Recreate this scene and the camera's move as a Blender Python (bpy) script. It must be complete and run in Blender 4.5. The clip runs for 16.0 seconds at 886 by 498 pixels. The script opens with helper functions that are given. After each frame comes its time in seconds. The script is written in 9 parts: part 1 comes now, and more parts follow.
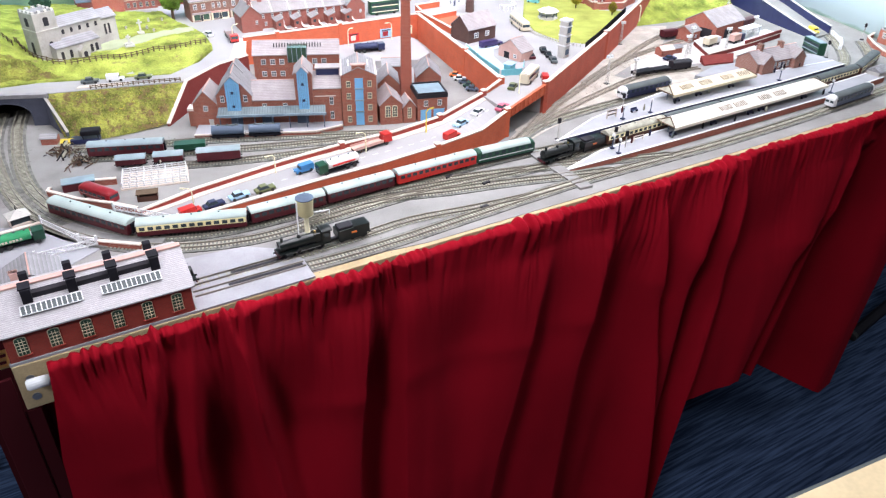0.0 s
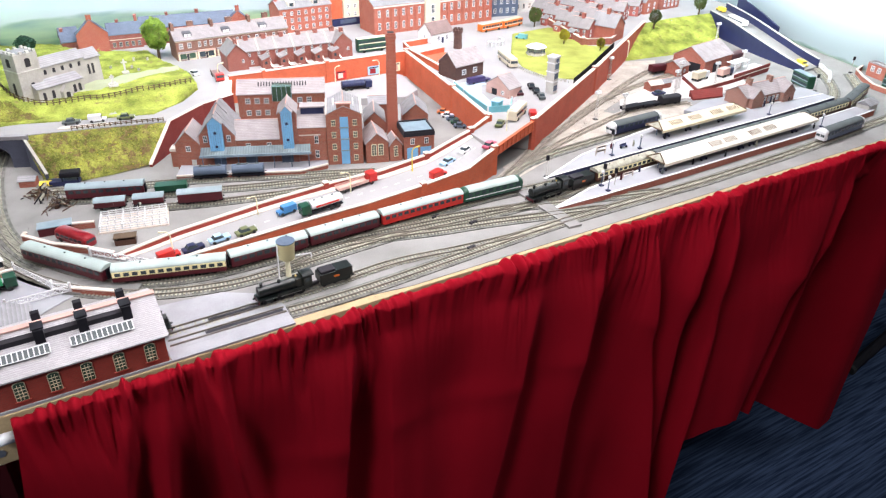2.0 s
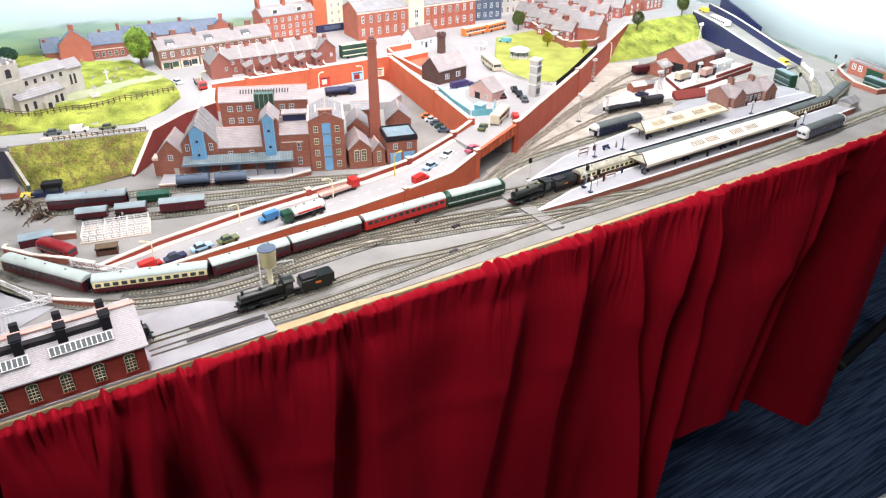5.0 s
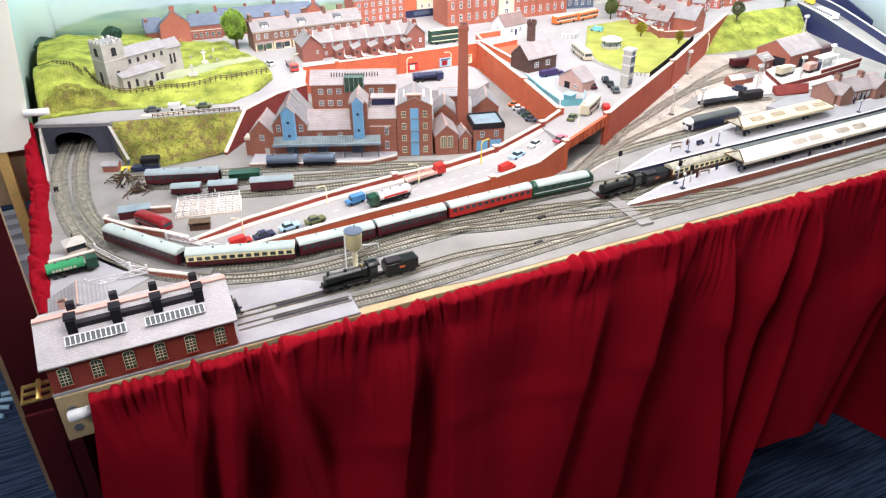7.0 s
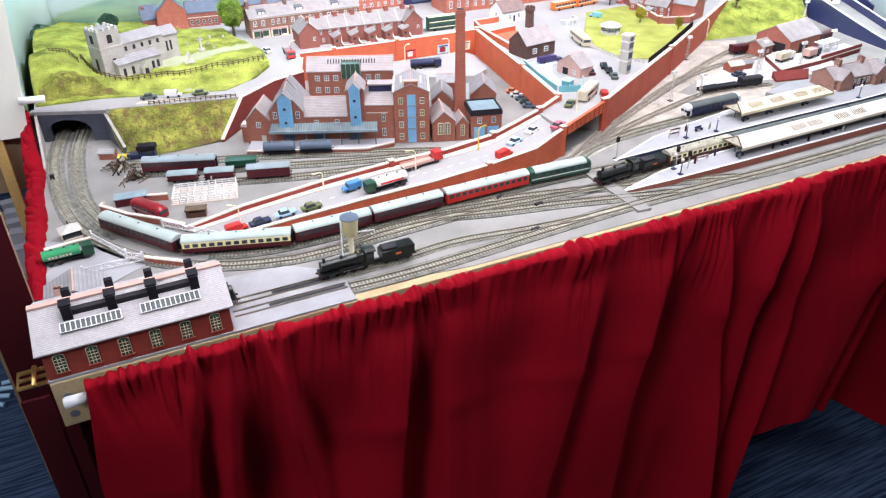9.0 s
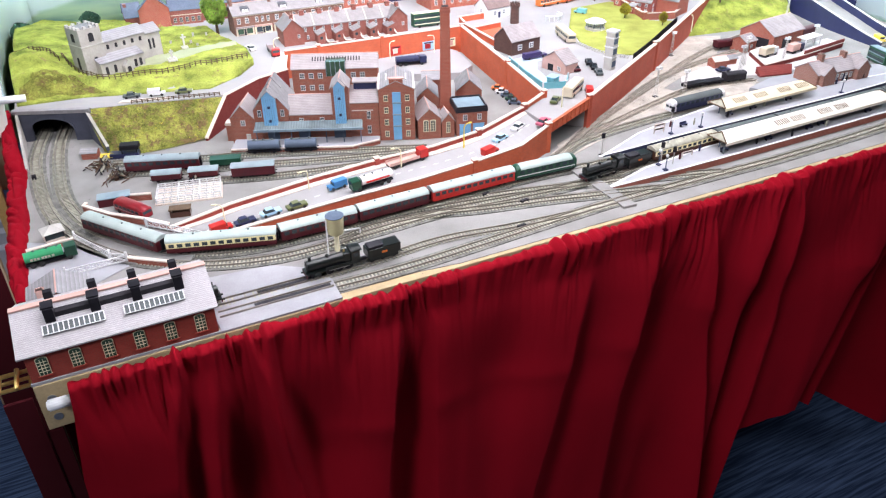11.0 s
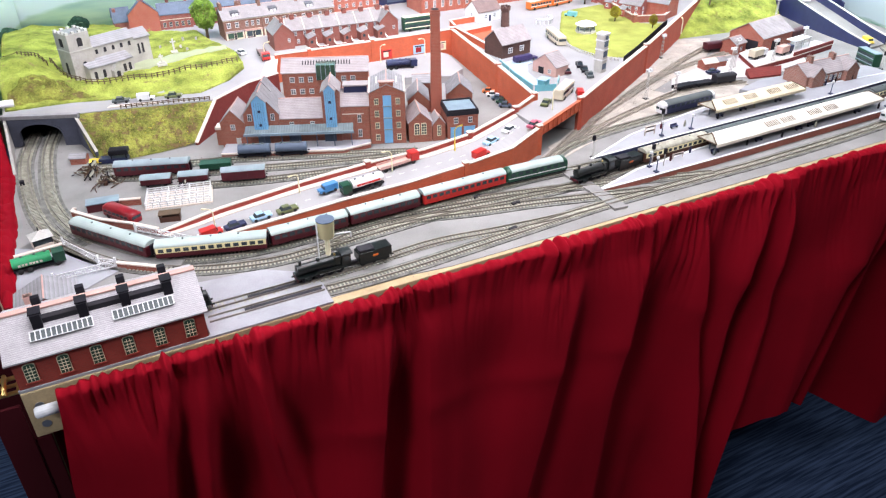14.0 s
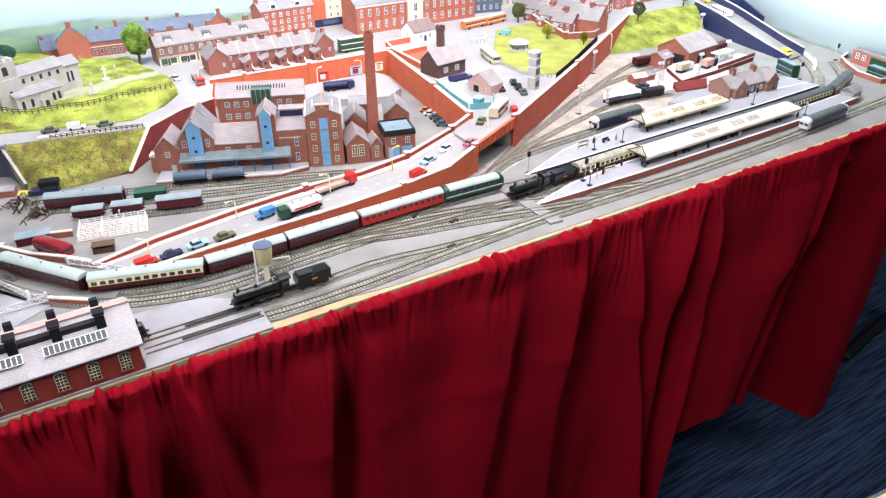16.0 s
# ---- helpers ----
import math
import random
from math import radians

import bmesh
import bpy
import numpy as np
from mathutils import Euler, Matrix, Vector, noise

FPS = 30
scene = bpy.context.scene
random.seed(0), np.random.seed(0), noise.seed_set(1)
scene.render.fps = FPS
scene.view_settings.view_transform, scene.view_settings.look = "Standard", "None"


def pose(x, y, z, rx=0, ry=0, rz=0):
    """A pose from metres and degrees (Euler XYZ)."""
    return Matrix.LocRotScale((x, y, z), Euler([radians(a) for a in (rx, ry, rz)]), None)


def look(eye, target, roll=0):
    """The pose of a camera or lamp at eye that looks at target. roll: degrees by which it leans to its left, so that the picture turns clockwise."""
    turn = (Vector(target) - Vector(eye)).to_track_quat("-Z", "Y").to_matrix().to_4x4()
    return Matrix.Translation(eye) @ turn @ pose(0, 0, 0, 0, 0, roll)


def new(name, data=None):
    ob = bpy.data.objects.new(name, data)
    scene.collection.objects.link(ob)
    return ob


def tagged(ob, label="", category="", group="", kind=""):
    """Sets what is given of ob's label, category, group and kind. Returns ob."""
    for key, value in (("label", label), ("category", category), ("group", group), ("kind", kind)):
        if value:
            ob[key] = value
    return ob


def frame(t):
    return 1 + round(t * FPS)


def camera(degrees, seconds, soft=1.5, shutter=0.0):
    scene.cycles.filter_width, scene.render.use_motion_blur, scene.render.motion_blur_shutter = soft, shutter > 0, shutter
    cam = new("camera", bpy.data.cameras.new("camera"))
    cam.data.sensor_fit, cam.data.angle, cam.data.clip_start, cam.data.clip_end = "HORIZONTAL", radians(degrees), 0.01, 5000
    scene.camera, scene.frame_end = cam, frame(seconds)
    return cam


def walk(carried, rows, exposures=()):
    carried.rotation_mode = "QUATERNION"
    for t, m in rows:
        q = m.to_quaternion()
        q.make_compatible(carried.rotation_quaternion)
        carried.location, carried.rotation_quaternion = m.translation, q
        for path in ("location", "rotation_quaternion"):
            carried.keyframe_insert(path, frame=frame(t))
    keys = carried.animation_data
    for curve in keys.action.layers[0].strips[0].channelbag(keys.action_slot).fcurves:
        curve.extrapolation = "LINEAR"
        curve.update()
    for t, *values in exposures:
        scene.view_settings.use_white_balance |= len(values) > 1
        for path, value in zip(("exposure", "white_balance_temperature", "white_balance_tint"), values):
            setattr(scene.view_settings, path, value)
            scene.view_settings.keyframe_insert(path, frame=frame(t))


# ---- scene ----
cam = camera(62.20, 16.0, soft=1.25, shutter=0.5)
PATH = [
    (0, look((0.0823, -0.6535, 1.278), (0.8081, 0.5586, 0.3682), 1.2)),
    (0.5, look((0.0932, -0.6502, 1.2746), (0.7938, 0.5855, 0.3775), 0.4)),
    (1, look((0.0983, -0.651, 1.2796), (0.8056, 0.609, 0.4237), -0.6)),
    (1.5, look((0.1016, -0.6367, 1.2704), (0.8282, 0.609, 0.4094), 0.6)),
    (2, look((0.1075, -0.6359, 1.2771), (0.8593, 0.604, 0.4279), 0.8)),
    (2.5, look((0.1151, -0.6376, 1.2754), (0.877, 0.5989, 0.4321), 0.7)),
    (3, look((0.1168, -0.6367, 1.278), (0.8778, 0.6006, 0.4346), 0.3)),
    (3.5, look((0.1184, -0.6384, 1.278), (0.8828, 0.5989, 0.438), 0.1)),
    (5.8, look((0.1201, -0.6451, 1.278), (0.8845, 0.5914, 0.4354), -0.0)),
    (6, look((0.1142, -0.6418, 1.2796), (0.8576, 0.6031, 0.4304), -0.3)),
    (6.5, look((0.1092, -0.6342, 1.278), (0.7526, 0.6619, 0.4245), -0.9)),
    (7, look((0.11, -0.6308, 1.2738), (0.7249, 0.6737, 0.4111), -0.5)),
    (7.5, look((0.1092, -0.6317, 1.2721), (0.7106, 0.6728, 0.4002), -0.5)),
    (8, look((0.1117, -0.6334, 1.2712), (0.7132, 0.6636, 0.3892), -0.4)),
    (8.5, look((0.1142, -0.635, 1.2721), (0.7207, 0.6594, 0.3892), -0.4)),
    (9, look((0.1151, -0.6334, 1.2696), (0.7216, 0.6602, 0.3867), -0.7)),
    (11.5, look((0.1184, -0.6325, 1.2704), (0.7493, 0.6443, 0.3792), -0.6)),
    (12, look((0.1184, -0.6308, 1.2679), (0.7476, 0.6476, 0.3783), -0.6)),
    (12.5, look((0.1201, -0.6325, 1.2662), (0.761, 0.6409, 0.3783), -0.4)),
    (13, look((0.1201, -0.6317, 1.2662), (0.761, 0.6384, 0.3724), -0.5)),
    (13.5, look((0.1201, -0.6334, 1.2687), (0.7686, 0.6401, 0.385), -0.5)),
    (14, look((0.121, -0.6325, 1.2679), (0.7661, 0.6434, 0.385), -0.7)),
    (14.5, look((0.1218, -0.6334, 1.2712), (0.7703, 0.6384, 0.3859), -0.7)),
    (15, look((0.1285, -0.6409, 1.2729), (0.8392, 0.6149, 0.4119), -0.4)),
    (15.5, look((0.1302, -0.6426, 1.2738), (0.8702, 0.5981, 0.4153), -0.6)),
    (16, look((0.1319, -0.6443, 1.2763), (0.8828, 0.593, 0.4228), -0.7)),
]
# the camera's own colour balance drifts as it pans
TONE = [(0, 0.0, 6180, 13), (1.0, 0.08, 6300, 12), (2.0, 0.03, 6480, 12), (3.5, 0.03, 6550, 12), (5.8, 0.0, 6750, 11), (6.5, 0.0, 6800, 11), (7.5, -0.02, 6400, 12), (8.5, -0.03, 6280, 13), (12.5, -0.04, 6250, 14), (14.0, -0.04, 6280, 14), (15.0, -0.01, 6380, 13), (16.0, 0.0, 6380, 13)]
walk(cam, PATH, TONE)

# ---- world, light ----
T = 0.80          # height of the baseboard's top
world = bpy.data.worlds.new("room_air")
scene.world = world
world.use_nodes = True
world.node_tree.nodes["Background"].inputs[0].default_value = (0.75, 0.82, 1.0, 1)
world.node_tree.nodes["Background"].inputs[1].default_value = 0.04


def area_lamp(name, loc, target, sx, sy, power, color, spread=180):
    d = bpy.data.lights.new(name, "AREA")
    d.spread = radians(spread)
    d.shape, d.size, d.size_y, d.energy, d.color = "RECTANGLE", sx, sy, power, color
    ob = new(name, d)
    ob.matrix_world = look(loc, target)
    return ob


area_lamp("layout_lamp", (0.40, -0.13, T + 0.60), (0.46, 0.12, T), 0.9, 0.08, 5.1, (0.985, 0.965, 0.99))
area_lamp("layout_lamp", (0.54, 0.38, T + 0.92), (0.56, 0.46, T), 0.9, 0.10, 10.4, (0.985, 0.965, 0.99))
area_lamp("layout_lamp", (1.28, 0.34, T + 0.92), (1.24, 0.48, T), 0.8, 0.10, 9.8, (0.985, 0.965, 0.99))
# two added unseen lamps, aimed to brighten the backdrop behind town and goods yard
area_lamp("layout_lamp", (0.60, 0.45, T + 0.80), (0.70, 1.15, T + 0.18), 1.2, 0.08, 6.4, (0.98, 0.97, 1.0), 110)
area_lamp("layout_lamp", (1.05, 0.38, T + 0.56), (1.84, 0.50, T + 0.22), 0.5, 0.08, 3.4, (0.95, 0.98, 1.0), 76)
# unseen hall light from the left, so the curtain's folds shade to their right
area_lamp("unseen_hall_lamp", (-1.5, -1.3, 2.66), (-1.5, -1.3, 0), 0.6, 0.6, 50.0, (0.95, 0.97, 1.0))
# added fill lamps out of view that lift the curtain and the carpet
area_lamp("unseen_hall_lamp", (2.7, -1.3, 2.66), (2.7, -1.3, 0), 1.2, 0.6, 16.0, (0.95, 0.97, 1.0))
area_lamp("unseen_hall_lamp", (-2.0, 0.8, 2.66), (-2.0, 0.8, 0), 1.2, 0.6, 25.0, (0.95, 0.97, 1.0))


# ---- materials ----
def mat(name, color, rough=0.7, var=0.25, scale=40.0, bump=0.15, fine=900.0, metal=0.0, tint=None, spec=0.4):
    """A painted or natural surface: two scales of colour variation and a fine relief, in metres."""
    m = bpy.data.materials.new(name)
    m.use_nodes = True
    nt = m.node_tree
    n, l = nt.nodes, nt.links
    b = n["Principled BSDF"]
    co = n.new("ShaderNodeTexCoord")
    n1, n2 = n.new("ShaderNodeTexNoise"), n.new("ShaderNodeTexNoise")
    n1.inputs["Scale"].default_value, n1.inputs["Detail"].default_value = scale, 5
    n2.inputs["Scale"].default_value, n2.inputs["Detail"].default_value = fine, 3
    for q in (n1, n2):
        l.new(co.outputs["Object"], q.inputs["Vector"])
    mixf = n.new("ShaderNodeMath")
    mixf.operation = "MULTIPLY_ADD"
    l.new(n1.outputs["Fac"], mixf.inputs[0])
    mixf.inputs[1].default_value = 0.65
    half = n.new("ShaderNodeMath")
    half.operation = "MULTIPLY"
    l.new(n2.outputs["Fac"], half.inputs[0])
    half.inputs[1].default_value = 0.35
    l.new(half.outputs[0], mixf.inputs[2])
    ramp = n.new("ShaderNodeValToRGB")
    ramp.color_ramp.elements[0].position, ramp.color_ramp.elements[1].position = 0.32, 0.68
    lo = [max(0.0, c * (1 - var)) for c in color]
    hi = [min(1.0, c * (1 + var)) for c in (tint or color)]
    ramp.color_ramp.elements[0].color, ramp.color_ramp.elements[1].color = (*lo, 1), (*hi, 1)
    l.new(mixf.outputs[0], ramp.inputs[0])
    l.new(ramp.outputs[0], b.inputs["Base Color"])
    b.inputs["Roughness"].default_value, b.inputs["Metallic"].default_value = rough, metal
    b.inputs["Specular IOR Level"].default_value = spec
    if bump:
        bp = n.new("ShaderNodeBump")
        bp.inputs["Strength"].default_value, bp.inputs["Distance"].default_value = bump, 0.0006
        l.new(n2.outputs["Fac"], bp.inputs["Height"])
        l.new(bp.outputs[0], b.inputs["Normal"])
    return m


def brick_mat(name, c1, c2, mortar, size=0.0022, rough=0.85):
    """Printed or embossed model brickwork, courses under a millimetre."""
    m = mat(name, c1, rough)
    nt = m.node_tree
    n, l = nt.nodes, nt.links
    b = n["Principled BSDF"]
    br = n.new("ShaderNodeTexBrick")
    br.inputs["Scale"].default_value = 1.0 / size / 4
    br.inputs["Mortar Size"].default_value = 0.03
    br.inputs["Color1"].default_value, br.inputs["Color2"].default_value = (*c1, 1), (*c2, 1)
    br.inputs["Mortar"].default_value = (*mortar, 1)
    co = n.new("ShaderNodeTexCoord")
    sep, add, comb = n.new("ShaderNodeSeparateXYZ"), n.new("ShaderNodeMath"), n.new("ShaderNodeCombineXYZ")
    l.new(co.outputs["Object"], sep.inputs[0])
    l.new(sep.outputs[0], add.inputs[0])
    l.new(sep.outputs[1], add.inputs[1])
    l.new(add.outputs[0], comb.inputs[0])
    l.new(sep.outputs[2], comb.inputs[1])
    l.new(comb.outputs[0], br.inputs["Vector"])
    mx = n.new("ShaderNodeMix")
    mx.data_type, mx.blend_type = "RGBA", "MULTIPLY"
    mx.inputs["Factor"].default_value = 0.55
    ramp = [q for q in n if q.type == "VALTORGB"][0]
    ramp.color_ramp.elements[0].color, ramp.color_ramp.elements[1].color = (0.6, 0.58, 0.56, 1), (1, 1, 1, 1)
    l.new(br.outputs["Color"], mx.inputs["A"])
    l.new(ramp.outputs[0], mx.inputs["B"])
    l.new(mx.outputs["Result"], b.inputs["Base Color"])
    return m


def slate_mat(name, color, step=0.0018):
    """Roof covering with fine courses running along the roof."""
    m = mat(name, color, 0.75, 0.18, 60)
    nt = m.node_tree
    n, l = nt.nodes, nt.links
    wv = n.new("ShaderNodeTexWave")
    wv.wave_profile, wv.bands_direction = "SAW", "Z"
    wv.inputs["Scale"].default_value = 0.31 / step
    wv.inputs["Distortion"].default_value = 0.6
    co = [q for q in n if q.type == "TEX_COORD"][0]
    l.new(co.outputs["Object"], wv.inputs["Vector"])
    bp = n.new("ShaderNodeBump")
    bp.inputs["Strength"].default_value, bp.inputs["Distance"].default_value = 0.8, 0.0006
    ramp = [q for q in n if q.type == "VALTORGB"][0]
    joint = n.new("ShaderNodeMapRange")
    joint.inputs["To Min"].default_value, joint.inputs["To Max"].default_value = 0.74, 1.06
    l.new(wv.outputs["Fac"], joint.inputs["Value"])
    mx = n.new("ShaderNodeMix")
    mx.data_type, mx.blend_type = "RGBA", "MULTIPLY"
    mx.inputs["Factor"].default_value = 1.0
    l.new(ramp.outputs[0], mx.inputs["A"])
    l.new(joint.outputs[0], mx.inputs["B"])
    l.new(mx.outputs["Result"], n["Principled BSDF"].inputs["Base Color"])
    l.new(wv.outputs["Fac"], bp.inputs["Height"])
    l.new(bp.outputs[0], n["Principled BSDF"].inputs["Normal"])
    return m


def velvet_mat(name, color):
    m = mat(name, color, 0.9, 0.15, 6.0, 0.2, 1500.0, spec=0.06)
    b = m.node_tree.nodes["Principled BSDF"]
    b.inputs["Sheen Weight"].default_value = 0.04
    b.inputs["Sheen Tint"].default_value = (0.9, 0.05, 0.12, 1)
    return m


def carpet_mat(name):
    m = mat(name, (0.018, 0.032, 0.075), 0.95, 0.45, 14.0, 0.5, 500.0, tint=(0.03, 0.05, 0.10), spec=0.15)
    nt = m.node_tree
    n, l = nt.nodes, nt.links
    co = [q for q in n if q.type == "TEX_COORD"][0]
    mp = n.new("ShaderNodeMapping")
    mp.inputs["Rotation"].default_value = (0, 0, radians(4))
    mp.inputs["Scale"].default_value = (9, 190, 1)
    l.new(co.outputs["Object"], mp.inputs["Vector"])
    nz = n.new("ShaderNodeTexNoise")
    nz.inputs["Scale"].default_value, nz.inputs["Detail"].default_value = 1.0, 3
    l.new(mp.outputs[0], nz.inputs["Vector"])
    rp = n.new("ShaderNodeValToRGB")
    rp.color_ramp.elements[0].position, rp.color_ramp.elements[1].position = 0.38, 0.66
    rp.color_ramp.elements[0].color, rp.color_ramp.elements[1].color = (0.015, 0.028, 0.064, 1), (0.062, 0.098, 0.180, 1)
    l.new(nz.outputs["Fac"], rp.inputs[0])
    l.new(rp.outputs[0], n["Principled BSDF"].inputs["Base Color"])
    return m


def backdrop_mat(name):
    """Painted sky that turns from pale blue to near white, over hazy green fields on the part behind the church."""
    m = mat(name, (0.62, 0.80, 0.88), 0.9, 0.04, 3.0, 0.0)
    nt = m.node_tree
    n, l = nt.nodes, nt.links
    co = [q for q in n if q.type == "TEX_COORD"][0]
    sep = n.new("ShaderNodeSeparateXYZ")
    l.new(co.outputs["Object"], sep.inputs[0])
    nz = n.new("ShaderNodeTexNoise")
    nz.inputs["Scale"].default_value, nz.inputs["Detail"].default_value = 14, 6
    mp = n.new("ShaderNodeMapping")
    mp.inputs["Scale"].default_value = (0.5, 0.5, 2.5)
    l.new(co.outputs["Object"], mp.inputs["Vector"])
    l.new(mp.outputs[0], nz.inputs["Vector"])
    field = n.new("ShaderNodeValToRGB")
    e = field.color_ramp.elements
    e[0].position, e[0].color = 0.36, (0.17, 0.40, 0.30, 1)
    e[1].position, e[1].color = 0.66, (0.60, 0.80, 0.42, 1)
    mid = e.new(0.5)
    mid.color = (0.42, 0.66, 0.38, 1)
    l.new(nz.outputs["Fac"], field.inputs[0])
    sky = n.new("ShaderNodeValToRGB")
    e = sky.color_ramp.elements
    e[0].position, e[0].color = 0.10, (0.72, 0.88, 0.91, 1)
    e[1].position, e[1].color = 0.30, (0.50, 0.85, 0.94, 1)
    l.new(sep.outputs[2], sky.inputs[0])
    haze = n.new("ShaderNodeMapRange")
    haze.inputs["From Min"].default_value, haze.inputs["From Max"].default_value = 0.04, 0.115
    haze.inputs["To Min"].default_value, haze.inputs["To Max"].default_value = 0.0, 0.75
    l.new(sep.outputs[2], haze.inputs["Value"])
    mx = n.new("ShaderNodeMix")
    mx.data_type = "RGBA"
    l.new(haze.outputs[0], mx.inputs["Factor"])
    l.new(field.outputs[0], mx.inputs["A"])
    mx.inputs["B"].default_value = (0.55, 0.74, 0.74, 1)
    line = n.new("ShaderNodeMath")
    line.operation = "MULTIPLY_ADD"
    l.new(nz.outputs["Fac"], line.inputs[0])
    line.inputs[1].default_value = 0.03
    l.new(sep.outputs[2], line.inputs[2])
    span = n.new("ShaderNodeMapRange")
    span.inputs["From Min"].default_value, span.inputs["From Max"].default_value = -0.02, 1.0
    l.new(sep.outputs[0], span.inputs["Value"])
    crest = n.new("ShaderNodeValToRGB")
    e = crest.color_ramp.elements
    e[0].position, e[0].color = 0.0, (0.270, 0.270, 0.270, 1)
    e[1].position, e[1].color = 0.90, (0.0, 0.0, 0.0, 1)
    for q, h in ((0.037, 0.33), (0.078, 0.41), (0.186, 0.50), (0.382, 0.47), (0.51, 0.42), (0.706, 0.32)):
        e.new(q).color = (h, h, h, 1)
    l.new(span.outputs[0], crest.inputs[0])
    fall = n.new("ShaderNodeMath")
    fall.operation = "MULTIPLY_ADD"
    l.new(crest.outputs[0], fall.inputs[0])
    fall.inputs[1].default_value = -0.2
    l.new(line.outputs[0], fall.inputs[2])
    step = n.new("ShaderNodeMapRange")
    step.inputs["From Min"].default_value, step.inputs["From Max"].default_value = 0.012, 0.020
    l.new(fall.outputs[0], step.inputs["Value"])
    mx2 = n.new("ShaderNodeMix")
    mx2.data_type = "RGBA"
    l.new(step.outputs[0], mx2.inputs["Factor"])
    l.new(mx.outputs["Result"], mx2.inputs["A"])
    l.new(sky.outputs[0], mx2.inputs["B"])
    l.new(mx2.outputs["Result"], n["Principled BSDF"].inputs["Base Color"])
    return m


def flock_mat(name, dark, light, brown, bare, tufty=0.75):
    """Flock grass in two greens, with brown bare patches and fine clumps."""
    m = mat(name, dark, 1.0, 0.3, 30, 1.0, 620, tint=light, spec=0.08)
    nt = m.node_tree
    n, l = nt.nodes, nt.links
    co = [q for q in n if q.type == "TEX_COORD"][0]
    ramp = [q for q in n if q.type == "VALTORGB"][0]
    def speck(scale, lo, hi, detail):
        z = n.new("ShaderNodeTexNoise")
        z.inputs["Scale"].default_value, z.inputs["Detail"].default_value, z.inputs["Roughness"].default_value = scale, detail, 0.7
        l.new(co.outputs["Object"], z.inputs["Vector"])
        r = n.new("ShaderNodeMapRange")
        r.inputs["From Min"].default_value, r.inputs["From Max"].default_value = lo, hi
        l.new(z.outputs["Fac"], r.inputs["Value"])
        return r
    ramp.color_ramp.elements[0].position, ramp.color_ramp.elements[1].position = 0.37, 0.63
    patch, clump = speck(64, bare, bare + 0.14, 6), speck(330, 0.50, 0.66, 3)
    mix1, mix2 = n.new("ShaderNodeMix"), n.new("ShaderNodeMix")
    mix1.data_type = mix2.data_type = "RGBA"
    l.new(patch.outputs[0], mix1.inputs["Factor"])
    l.new(ramp.outputs[0], mix1.inputs["A"])
    mix1.inputs["B"].default_value = (*brown, 1)
    half = n.new("ShaderNodeMath")
    half.operation = "MULTIPLY"
    half.inputs[1].default_value = tufty
    l.new(clump.outputs[0], half.inputs[0])
    l.new(half.outputs[0], mix2.inputs["Factor"])
    l.new(mix1.outputs["Result"], mix2.inputs["A"])
    mix2.inputs["B"].default_value = (*[c * 0.55 for c in dark], 1)
    l.new(mix2.outputs["Result"], n["Principled BSDF"].inputs["Base Color"])
    return m


